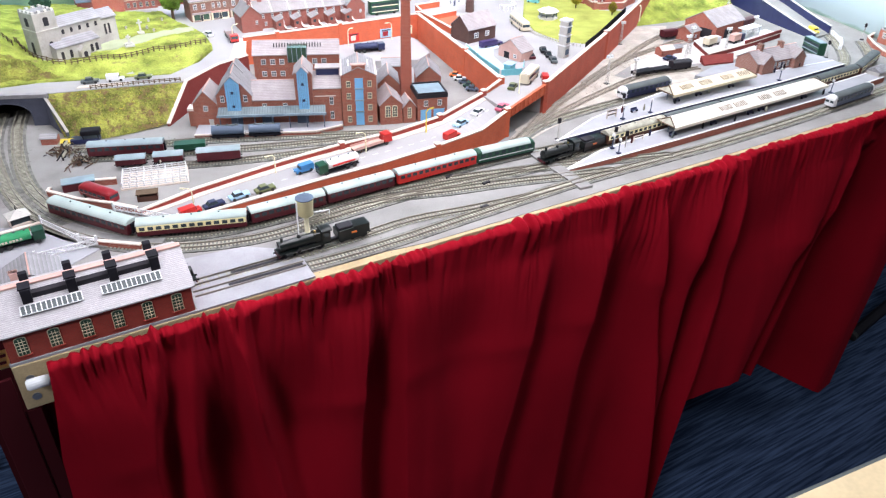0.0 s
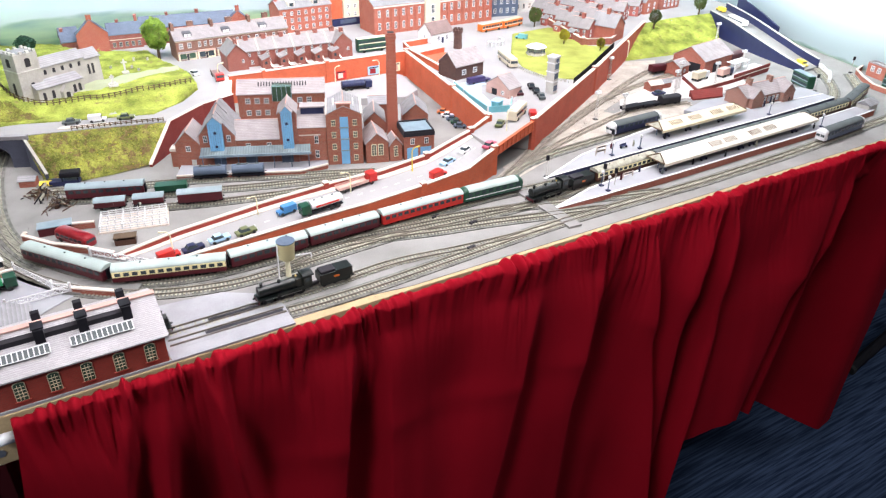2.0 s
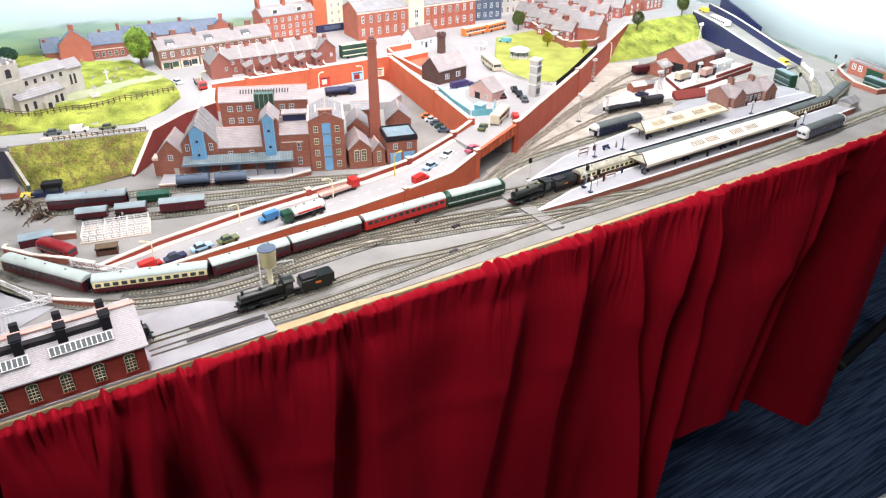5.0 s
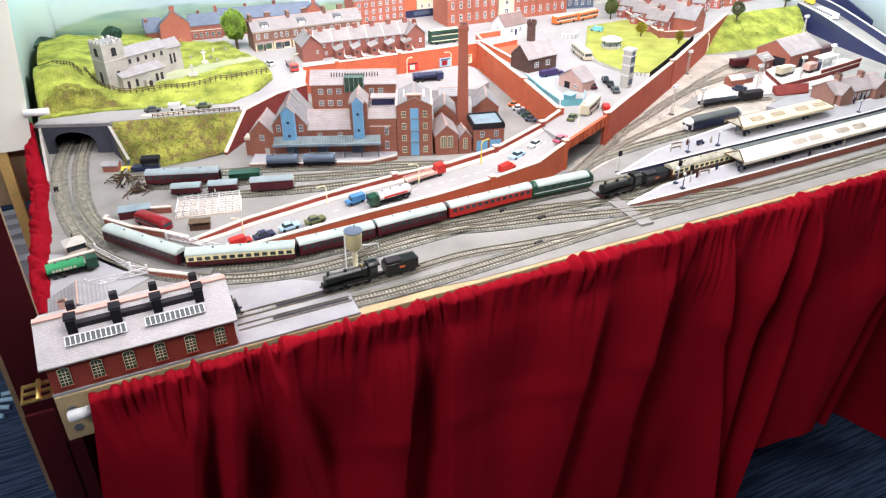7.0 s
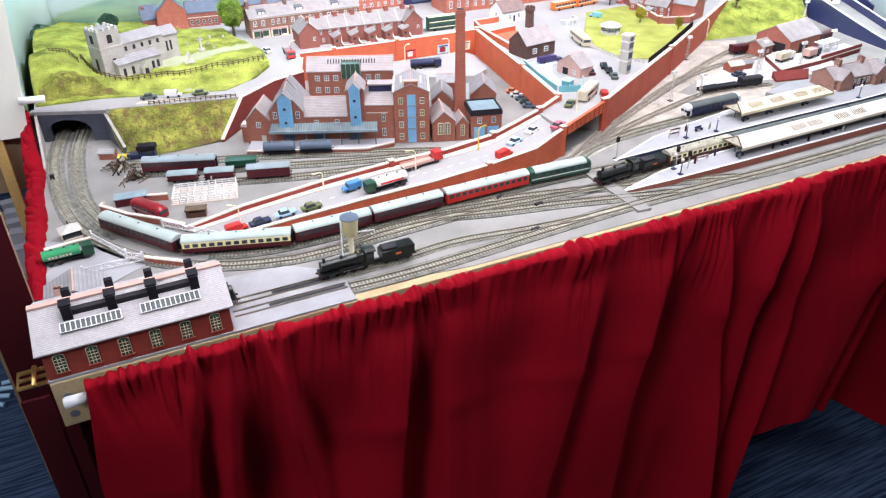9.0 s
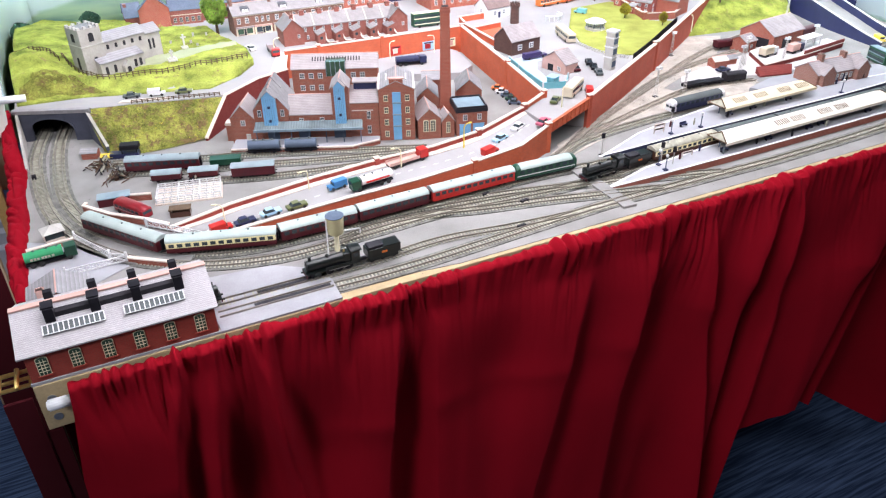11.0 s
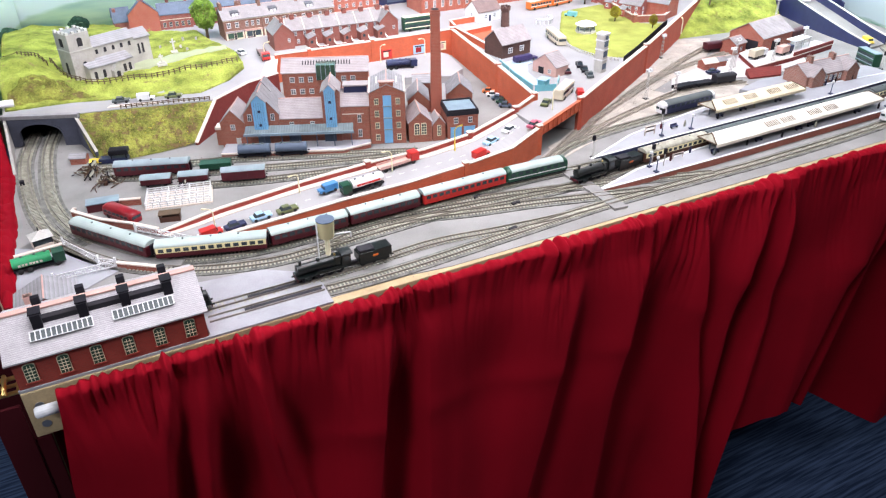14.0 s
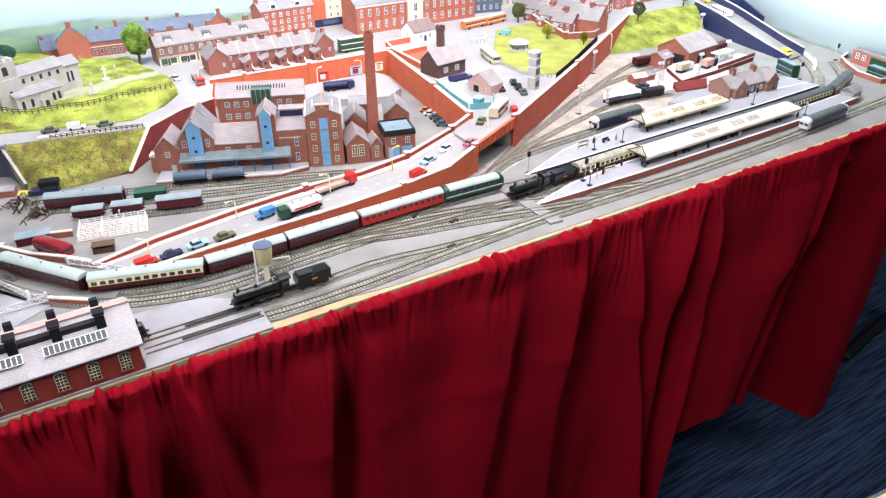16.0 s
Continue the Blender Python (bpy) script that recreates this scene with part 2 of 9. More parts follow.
MAT = {
    "wood": mat("pale_timber", (0.44, 0.335, 0.19), 0.7, 0.2, 30, 0.1, 400),
    "ply": mat("grey_scenic_ground", (0.27, 0.26, 0.252), 0.95, 0.24, 16, 0.3, 1200),
    "ballast": mat("grey_brown_ballast", (0.165, 0.162, 0.147), 0.95, 0.6, 90, 0.7, 1400),
    "concrete": mat("pale_concrete", (0.36, 0.36, 0.388), 0.85, 0.1, 30, 0.15),
    # goods yard ground: blown-out lamplight put into a paler base colour
    "yardpale": mat("overlit_yard_surface", (0.60, 0.565, 0.555), 0.9, 0.12, 20, 0.2, 700),
    "apron": mat("worn_grey_concrete", (0.34, 0.335, 0.36), 0.85, 0.18, 26, 0.2, 700),
    "road": mat("pale_grey_road", (0.35, 0.338, 0.34), 0.9, 0.10, 14, 0.15),
    "dirt": mat("brown_dirt", (0.45, 0.40, 0.35), 0.95, 0.3, 30, 0.4),
    "oldsleeper": mat("buried_brown_sleeper", (0.32, 0.28, 0.235), 0.95, 0.4, 90, 0.2),
    "sleeper": mat("dusty_brown_sleeper", (0.36, 0.345, 0.28), 0.9, 0.4, 120, 0.2),
    "rail": mat("rusty_rail_steel", (0.33, 0.30, 0.26), 0.45, 0.25, 60, 0.1, metal=0.6),
    "redwall": brick_mat("orange_red_brick_paper", (0.68, 0.14, 0.06), (0.60, 0.118, 0.05), (0.55, 0.14, 0.075)),
    "rimbrick": brick_mat("deep_orange_red_brick_paper", (0.55, 0.098, 0.055), (0.48, 0.082, 0.046), (0.46, 0.11, 0.07)),
    "townbrick": brick_mat("orange_red_town_brick", (0.43, 0.105, 0.066), (0.36, 0.085, 0.054), (0.46, 0.21, 0.15)),
    "brick": brick_mat("red_model_brick", (0.40, 0.115, 0.075), (0.33, 0.09, 0.06), (0.40, 0.19, 0.15)),
    "shopbrick": brick_mat("brown_shop_brick", (0.235, 0.105, 0.075), (0.19, 0.085, 0.060), (0.30, 0.19, 0.15)),
    "terracebrick": brick_mat("dull_red_terrace_brick", (0.315, 0.088, 0.066), (0.25, 0.068, 0.052), (0.34, 0.17, 0.14)),
    "stationbrick": brick_mat("pale_pinkish_brick", (0.37, 0.165, 0.125), (0.31, 0.135, 0.105), (0.42, 0.29, 0.24)),
    "millbrick": brick_mat("brown_red_mill_brick", (0.40, 0.125, 0.08), (0.32, 0.098, 0.066), (0.36, 0.19, 0.14)),
    "shedbrick": brick_mat("deep_red_shed_brick", (0.40, 0.06, 0.042), (0.34, 0.05, 0.036), (0.32, 0.075, 0.055)),
    "maroonbrick": brick_mat("maroon_brick_paper", (0.24, 0.032, 0.028), (0.20, 0.026, 0.024), (0.22, 0.05, 0.04)),
    "darkbrick": brick_mat("soot_dark_brick", (0.13, 0.065, 0.055), (0.10, 0.05, 0.045), (0.10, 0.06, 0.05)),
    "coping": mat("cream_coping_stone", (0.69, 0.59, 0.52), 0.8, 0.1, 40),
    "slate": slate_mat("grey_slate", (0.33, 0.32, 0.335)),
    "townslate": slate_mat("mid_grey_town_slate", (0.31, 0.285, 0.29)),
    "semibrick": brick_mat("dusky_pink_brick", (0.42, 0.105, 0.085), (0.36, 0.085, 0.07), (0.42, 0.19, 0.16)),
    "paleslate": slate_mat("pale_pinkish_slate", (0.40, 0.355, 0.36)),
    "darkslate": slate_mat("dark_slate", (0.13, 0.13, 0.15)),
    "brownslate": slate_mat("mauve_brown_tile", (0.27, 0.19, 0.18)),
    "blueslate": slate_mat("blue_grey_slate", (0.15, 0.185, 0.26)),
    "ridge": mat("terracotta_ridge_tile", (0.60, 0.37, 0.32), 0.8, 0.12, 80),
    "stone": mat("grey_church_stone", (0.395, 0.372, 0.345), 0.9, 0.2, 60, 0.4, 500),
    "greystone": mat("pale_grey_stone", (0.52, 0.50, 0.47), 0.9, 0.15, 60, 0.3, 500),
    "render": mat("cream_render", (0.64, 0.56, 0.42), 0.85, 0.08, 40),
    "white": mat("white_paint", (0.73, 0.73, 0.74), 0.5, 0.05, 60, 0.05),
    "cream": mat("cream_paint", (0.80, 0.74, 0.52), 0.5, 0.08, 50, 0.05),
    "tankcream": mat("primrose_enamel", (0.84, 0.76, 0.42), 0.45, 0.08, 50, 0.05),
    "yellow": mat("yellow_paint", (0.75, 0.55, 0.06), 0.5, 0.1, 50, 0.05),
    "locoblack": mat("glossy_greenish_black_paint", (0.006, 0.009, 0.009), 0.33, 0.3, 70, 0.1, spec=0.5),
    "black": mat("dull_black_paint", (0.009, 0.008, 0.013), 0.6, 0.35, 70, 0.1, spec=0.25),
    "dark": mat("dark_interior", (0.018, 0.016, 0.022), 0.7, 0.2, 50, 0.05),
    "glass": mat("dark_window_glass", (0.045, 0.06, 0.07), 0.12, 0.3, 60, 0.0, spec=0.6),
    "greenglass": mat("greenish_window_glass", (0.045, 0.085, 0.055), 0.2, 0.3, 90, 0.0, spec=0.6),
    "blue": mat("pale_blue_paint", (0.19, 0.44, 0.70), 0.55, 0.12, 50, 0.1),
    "midblue": mat("bright_blue_paint", (0.06, 0.22, 0.48), 0.35, 0.15, 50, 0.05),
    "navy": mat("navy_blue_paint", (0.02, 0.025, 0.075), 0.4, 0.2, 40, 0.05),
    "portal": mat("dark_blue_grey_engineering_brick", (0.065, 0.07, 0.10), 0.8, 0.3, 50, 0.3),
    "bluegrey": mat("blue_grey_enamel", (0.085, 0.115, 0.17), 0.55, 0.2, 40, 0.05),
    "awning": mat("grey_green_corrugated_iron", (0.16, 0.20, 0.215), 0.6, 0.25, 60, 0.1),
    "corrug": mat("blue_grey_corrugated_iron", (0.22, 0.29, 0.34), 0.5, 0.2, 60, 0.1),
    "maroon": mat("maroon_paint", (0.070, 0.006, 0.012), 0.4, 0.25, 50, 0.05),
    "red": mat("red_paint", (0.55, 0.03, 0.025), 0.3, 0.12, 60, 0.03),
    "orange": mat("orange_paint", (0.72, 0.17, 0.03), 0.35, 0.12, 60, 0.03),
    "green": mat("bottle_green_paint", (0.012, 0.065, 0.036), 0.35, 0.2, 60, 0.03),
    "brightgreen": mat("bright_green_paint", (0.03, 0.30, 0.12), 0.35, 0.15, 60, 0.03),
    "olive": mat("olive_paint", (0.13, 0.15, 0.06), 0.4, 0.15, 60, 0.03),
    "paleblue": mat("light_blue_car_paint", (0.35, 0.55, 0.72), 0.3, 0.1, 60, 0.03),
    "teal": mat("turquoise_paint", (0.16, 0.45, 0.52), 0.4, 0.15, 60, 0.03),
    "pink": mat("dull_pink_paint", (0.50, 0.10, 0.16), 0.35, 0.12, 60, 0.03),
    "grey": mat("grey_roof_paint", (0.10, 0.115, 0.118), 0.85, 0.15, 50, 0.1),
    "paleroof": mat("pale_grey_green_roof_paint", (0.40, 0.47, 0.45), 0.6, 0.12, 50, 0.05),
    "wagonroof": mat("pale_blue_grey_roof_paint", (0.27, 0.335, 0.365), 0.6, 0.14, 60, 0.05),
    # front canopy's cream, whitened in colour for the glare that falls on it
    "canopywhite": mat("overlit_cream_canopy_boards", (0.74, 0.69, 0.60), 0.8, 0.08, 40),
    "canopycream": mat("cream_canopy_boards", (0.72, 0.63, 0.45), 0.8, 0.08, 40),
    "darkred": mat("dark_red_gloss_paint", (0.27, 0.012, 0.02), 0.28, 0.15, 60, 0.03),
    "oldrail": mat("dull_brown_rail", (0.34, 0.30, 0.255), 0.8, 0.3, 60, 0.1),
    "chocolate": mat("chocolate_brown_paint", (0.075, 0.032, 0.02), 0.4, 0.2, 50, 0.05),
    "chrome": mat("wheel_steel", (0.40, 0.40, 0.40), 0.35, 0.2, 60, 0.0, metal=0.8),
    "rubber": mat("tyre_black", (0.03, 0.03, 0.03), 0.8, 0.2, 60, 0.0),
    "grass": flock_mat("bright_flock_grass", (0.175, 0.215, 0.042), (0.32, 0.355, 0.072), (0.22, 0.165, 0.08), 0.565, 0.38),
    # brown scrub, its colour also darkened for the shade on the steep slope
    "scrub": flock_mat("shaded_brown_scrub_flock", (0.10, 0.10, 0.026), (0.265, 0.27, 0.055), (0.15, 0.105, 0.048), 0.50, 0.6),
    "bank": flock_mat("mossy_bank_flock", (0.095, 0.11, 0.025), (0.275, 0.28, 0.060), (0.165, 0.105, 0.055), 0.480, 0.6),
    "lawn": mat("yellow_green_lawn_flock", (0.33, 0.35, 0.085), 1.0, 0.25, 30, 1.0, 900, spec=0.1),
    "leafteal": mat("blue_green_foliage", (0.055, 0.125, 0.085), 0.9, 0.5, 60, 0.3, 900, spec=0.2),
    "leaf": mat("mid_green_foliage", (0.13, 0.20, 0.035), 0.9, 0.55, 80, 0.3, 900, tint=(0.20, 0.32, 0.045), spec=0.2),
    "leafyellow": mat("yellow_green_foliage", (0.34, 0.30, 0.03), 0.9, 0.4, 80, 0.3, 900, spec=0.2),
    "leafdark": mat("dark_green_foliage", (0.09, 0.12, 0.035), 0.9, 0.4, 80, 0.3, 900, spec=0.2),
    "bark": mat("brown_bark", (0.12, 0.08, 0.05), 0.95, 0.3, 90, 0.3),
    "path": mat("pale_gravel_path", (0.36, 0.385, 0.25), 0.95, 0.12, 40, 0.4),
    "curtain": velvet_mat("crimson_curtain_cloth", (0.25, 0.0035, 0.0115)),
    "sidepanel": mat("dark_maroon_board", (0.045, 0.003, 0.006), 0.85, 0.2, 8, 0.1, spec=0.15),
    "panelcream": mat("off_white_painted_board", (0.78, 0.78, 0.70), 0.6, 0.05, 8, 0.05),
    "hardboard": mat("bare_brown_board", (0.27, 0.19, 0.115), 0.8, 0.25, 20, 0.15, 500),
    "varnished": mat("yellow_varnished_pine", (0.55, 0.36, 0.13), 0.45, 0.25, 24, 0.1, 300),
    "violet": mat("dark_violet_paint", (0.045, 0.030, 0.11), 0.4, 0.1, 60, 0.05),
    "yardblue": mat("pale_blue_grey_yard", (0.42, 0.50, 0.60), 0.85, 0.14, 30, 0.15),
    "panelgrey": mat("lavender_grey_board", (0.42, 0.42, 0.48), 0.7, 0.06, 8, 0.05),
    "brass": mat("polished_brass", (0.90, 0.64, 0.22), 0.36, 0.12, 60, 0.0, metal=1.0),
    "plastic": mat("white_plastic", (0.85, 0.86, 0.88), 0.35, 0.03, 40, 0.0),
    "carpet": carpet_mat("navy_ribbed_carpet"),
    "tabletop": mat("pale_beech_laminate", (0.70, 0.56, 0.34), 0.4, 0.12, 12, 0.05, 200),
    "wall": mat("grey_room_wall", (0.34, 0.34, 0.35), 0.9, 0.05, 3, 0.1, 200),
    "sky": backdrop_mat("painted_backdrop"),
}


# ---- building blocks ----
def link_mesh(name, bm, materials):
    me = bpy.data.meshes.new(name)
    bmesh.ops.recalc_face_normals(bm, faces=bm.faces)
    bm.to_mesh(me)
    bm.free()
    for m in materials if isinstance(materials, (list, tuple)) else [materials]:
        me.materials.append(MAT[m] if isinstance(m, str) else m)
    return me


def part(name, bm, material, parent, label="", smooth=False):
    """One mesh under a thing or a part; bm may also be a mesh that several parts share."""
    me = bm if isinstance(bm, bpy.types.Mesh) else link_mesh(name, bm, material)
    if smooth:
        me.polygons.foreach_set("use_smooth", [True] * len(me.polygons))
    ob = new(name, me)
    ob.parent = parent
    if label:
        tagged(ob, label)
    return ob


def thing(name, label, category, x=0.0, y=0.0, z=0.0, rz=0.0, group="", kind=""):
    """An Empty on the layout: z counts from the baseboard's top."""
    ob = new(name)
    ob.empty_display_size = 0.01
    ob.matrix_basis = pose(x, y, T + z, 0, 0, rz)
    return tagged(ob, label, category, group, kind)


def solo(name, bm, material, label, category, kind="", smooth=False, x=0, y=0, z=0.0, rz=0.0, group=""):
    """A thing that is one mesh."""
    me = link_mesh(name, bm, material)
    if smooth:
        me.polygons.foreach_set("use_smooth", [True] * len(me.polygons))
    ob = new(name, me)
    ob.matrix_basis = pose(x, y, T + z, 0, 0, rz)
    return tagged(ob, label, category, group, kind)


def box(bm, x0, x1, y0, y1, z0, z1, bevel=0.0, mi=0):
    vs = [bm.verts.new((x, y, z)) for x in (x0, x1) for y in (y0, y1) for z in (z0, z1)]
    fs = [bm.faces.new([vs[i] for i in q]) for q in ((0, 1, 3, 2), (4, 6, 7, 5), (0, 4, 5, 1), (2, 3, 7, 6), (0, 2, 6, 4), (1, 5, 7, 3))]
    for f in fs:
        f.material_index = mi
    if bevel:
        es = list({e for f in fs for e in f.edges})
        bmesh.ops.bevel(bm, geom=es, offset=bevel, segments=2, affect="EDGES", profile=0.6)
    return fs


def boxed(*a, **k):
    bm = bmesh.new()
    box(bm, *a, **k)
    return bm


def prism(bm, pts, z0, z1, mi=0):
    """A polygon pushed up from z0 to z1; both may be lists with a height for each corner."""
    n = len(pts)
    lo = z0 if isinstance(z0, (list, tuple)) else [z0] * n
    hi = z1 if isinstance(z1, (list, tuple)) else [z1] * n
    a = [bm.verts.new((p[0], p[1], z)) for p, z in zip(pts, lo)]
    b = [bm.verts.new((p[0], p[1], z)) for p, z in zip(pts, hi)]
    fs = [bm.faces.new(a[::-1]), bm.faces.new(b)]
    for i in range(n):
        j = (i + 1) % n
        fs.append(bm.faces.new((a[i], a[j], b[j], b[i])))
    for f in fs:
        f.material_index = mi
    return fs


def side_prism(bm, prof, x0, x1, mi=0):
    """A profile in y and z pushed along x."""
    n = len(prof)
    a = [bm.verts.new((x0, p[0], p[1])) for p in prof]
    b = [bm.verts.new((x1, p[0], p[1])) for p in prof]
    fs = [bm.faces.new(a[::-1]), bm.faces.new(b)]
    for i in range(n):
        j = (i + 1) % n
        fs.append(bm.faces.new((a[i], a[j], b[j], b[i])))
    for f in fs:
        f.material_index = mi


def rod(bm, p, q, r0, r1=None, n=8, mi=0):
    """A tapered round bar from p to q."""
    r1 = r0 if r1 is None else r1
    p, q = Vector(p), Vector(q)
    w = (q - p).normalized()
    u = w.orthogonal().normalized()
    v = w.cross(u)
    ring = []
    for c, r in ((p, r0), (q, r1)):
        ring.append([bm.verts.new(c + (u * math.cos(2 * math.pi * i / n) + v * math.sin(2 * math.pi * i / n)) * r) for i in range(n)])
    fs = [bm.faces.new(ring[0][::-1]), bm.faces.new(ring[1])]
    for i in range(n):
        j = (i + 1) % n
        fs.append(bm.faces.new((ring[0][i], ring[0][j], ring[1][j], ring[1][i])))
    for f in fs:
        f.material_index = mi


def rodded(*a, **k):
    bm = bmesh.new()
    rod(bm, *a, **k)
    return bm


def lathe(bm, prof, n=16, cx=0.0, cy=0.0):
    """A profile of (radius, z) turned about the upright axis."""
    rings = [[bm.verts.new((cx + r * math.cos(2 * math.pi * i / n), cy + r * math.sin(2 * math.pi * i / n), z)) for i in range(n)] for r, z in prof]
    for a, b in zip(rings, rings[1:]):
        for i in range(n):
            j = (i + 1) % n
            bm.faces.new((a[i], a[j], b[j], b[i]))
    bm.faces.new(rings[0][::-1])
    bm.faces.new(rings[-1])


def smooth_path(pts, step=0.004):
    """Points at even steps along a Catmull-Rom curve, as arrays of x, y(, z)."""
    p = np.array(pts, float)
    p = np.vstack([2 * p[0] - p[1], p, 2 * p[-1] - p[-2]])
    out = []
    for i in range(1, len(p) - 2):
        a, b, c, d = p[i - 1:i + 3]
        for t in np.linspace(0, 1, 24, endpoint=False):
            out.append(0.5 * (2 * b + (c - a) * t + (2 * a - 5 * b + 4 * c - d) * t * t + (3 * b - a - 3 * c + d) * t ** 3))
    out.append(p[-2])
    out = np.array(out)
    s = np.concatenate([[0], np.cumsum(np.linalg.norm(np.diff(out, axis=0), axis=1))])
    k = np.linspace(0, s[-1], max(2, int(s[-1] / step) + 1))
    return np.stack([np.interp(k, s, out[:, i]) for i in range(out.shape[1])], 1)


def along(path, s, gap=0.03):
    """Place and heading (degrees) at s metres along an evenly stepped path, with the chord of a bogie wheelbase."""
    d = np.linalg.norm(path[1] - path[0])
    def at(q):
        i = min(max(q / d, 0), len(path) - 1.001)
        k = int(i)
        return path[k] * (1 - (i - k)) + path[k + 1] * (i - k)
    a, b = at(s - gap), at(s + gap)
    c = (a + b) / 2
    return c[0], c[1], math.degrees(math.atan2(b[1] - a[1], b[0] - a[0]))


def ribbon(bm, path, z, half, thick=0.001, mi=0):
    """A flat strip along a path; z may be a list."""
    n = len(path)
    zs = z if hasattr(z, "__len__") else [z] * n
    d = np.gradient(path[:, :2], axis=0)
    d /= np.linalg.norm(d, axis=1)[:, None]
    nrm = np.stack([-d[:, 1], d[:, 0]], 1)
    rows = []
    for i in range(n):
        l, r = path[i, :2] + nrm[i] * half, path[i, :2] - nrm[i] * half
        rows.append([bm.verts.new((l[0], l[1], zs[i])), bm.verts.new((r[0], r[1], zs[i])),
                     bm.verts.new((r[0], r[1], zs[i] - thick)), bm.verts.new((l[0], l[1], zs[i] - thick))])
    for a, b in zip(rows, rows[1:]):
        for i in range(4):
            j = (i + 1) % 4
            bm.faces.new((a[i], a[j], b[j], b[i])).material_index = mi
    bm.faces.new(rows[0])
    bm.faces.new(rows[-1][::-1])


def wall_strip(bm, pts, tops, bots, thick):
    """An upright wall along a polyline with a height at each corner."""
    p = np.array(pts, float)
    d = np.gradient(p, axis=0)
    d /= np.linalg.norm(d, axis=1)[:, None]
    nrm = np.stack([-d[:, 1], d[:, 0]], 1) * thick / 2
    rows = []
    for i in range(len(p)):
        l, r = p[i] + nrm[i], p[i] - nrm[i]
        rows.append([bm.verts.new((l[0], l[1], tops[i])), bm.verts.new((r[0], r[1], tops[i])),
                     bm.verts.new((r[0], r[1], bots[i])), bm.verts.new((l[0], l[1], bots[i]))])
    for a, b in zip(rows, rows[1:]):
        for i in range(4):
            j = (i + 1) % 4
            bm.faces.new((a[i], a[j], b[j], b[i]))
    bm.faces.new(rows[0])
    bm.faces.new(rows[-1][::-1])


def brick_wall(name, label, pts, tops, bots, thick=0.004, material="redwall", piers=(), kind="structure", coping="coping"):
    w = thing(name, label, "wall", kind=kind)
    bm = bmesh.new()
    wall_strip(bm, pts, tops, bots, thick)
    part("wall_face", bm, material, w)
    bm = bmesh.new()
    wall_strip(bm, pts, [t + 0.0014 for t in tops], [t - 0.0002 for t in tops], thick + 0.002)
    part("coping", bm, coping, w, "cream stone coping")
    for i in piers:
        bm = boxed(pts[i][0] - 0.0038, pts[i][0] + 0.0038, pts[i][1] - 0.0038, pts[i][1] + 0.0038, bots[i], tops[i] + 0.003, 0.0004)
        pr = part("pier", bm, material, w)
        part("pier_cap", boxed(pts[i][0] - 0.0044, pts[i][0] + 0.0044, pts[i][1] - 0.0044, pts[i][1] + 0.0044, tops[i] + 0.0031, tops[i] + 0.0048, 0.0004), coping, pr)
    return w


WINDOW = {}


def window_mesh(w, h, frame_mat="white", pane_mat="glass", cols=2, rows=2):
    key = (w, h, frame_mat, pane_mat, cols, rows)
    if key not in WINDOW:
        bm = bmesh.new()
        f = min(w, h) * 0.10
        def lines(a0, a1, n):
            out = [a0, a0 + f]
            for i in range(1, n):
                c = a0 + (a1 - a0) * i / n
                out += [c - f * 0.38, c + f * 0.38]
            return out + [a1 - f, a1]
        xs, zs = lines(-w / 2, w / 2, cols), lines(0, h, rows)
        nx, nz = len(xs) - 1, len(zs) - 1
        deep = lambda i, k: i % 2 == 1 and k % 2 == 1
        for i in range(nx):
            for k in range(nz):
                y = -0.0002 if deep(i, k) else -0.0009
                q = [(xs[i], zs[k]), (xs[i + 1], zs[k]), (xs[i + 1], zs[k + 1]), (xs[i], zs[k + 1])]
                bm.faces.new([bm.verts.new((u, y, v)) for u, v in q]).material_index = 1 if deep(i, k) else 0
                for s in range(4):
                    di, dk = ((0, -1), (1, 0), (0, 1), (-1, 0))[s]
                    u, v = q[s], q[(s + 1) % 4]
                    edge = not (0 <= i + di < nx and 0 <= k + dk < nz)
                    if deep(i, k) or edge:
                        y2 = 0.0003 if edge else -0.0009
                        bm.faces.new([bm.verts.new(c) for c in ((u[0], y, u[1]), (v[0], y, v[1]), (v[0], y2, v[1]), (u[0], y2, u[1]))])
        bmesh.ops.remove_doubles(bm, verts=bm.verts[:], dist=1e-6)
        WINDOW[key] = link_mesh("window", bm, [frame_mat, pane_mat])
    return WINDOW[key]


def put_on(me, name, parent, m):
    ob = part(name, me, None, parent)
    ob.matrix_basis = m
    return ob


def face_pose(face, u, z, w, d):
    """A pose on one of a building's four walls, u metres along it from its left end as seen from outside."""
    if face == "f":
        return pose(u, 0, z)
    if face == "r":
        return pose(w, u, z, 0, 0, 90)
    if face == "b":
        return pose(w - u, d, z, 0, 0, 180)
    return pose(0, d - u, z, 0, 0, 270)


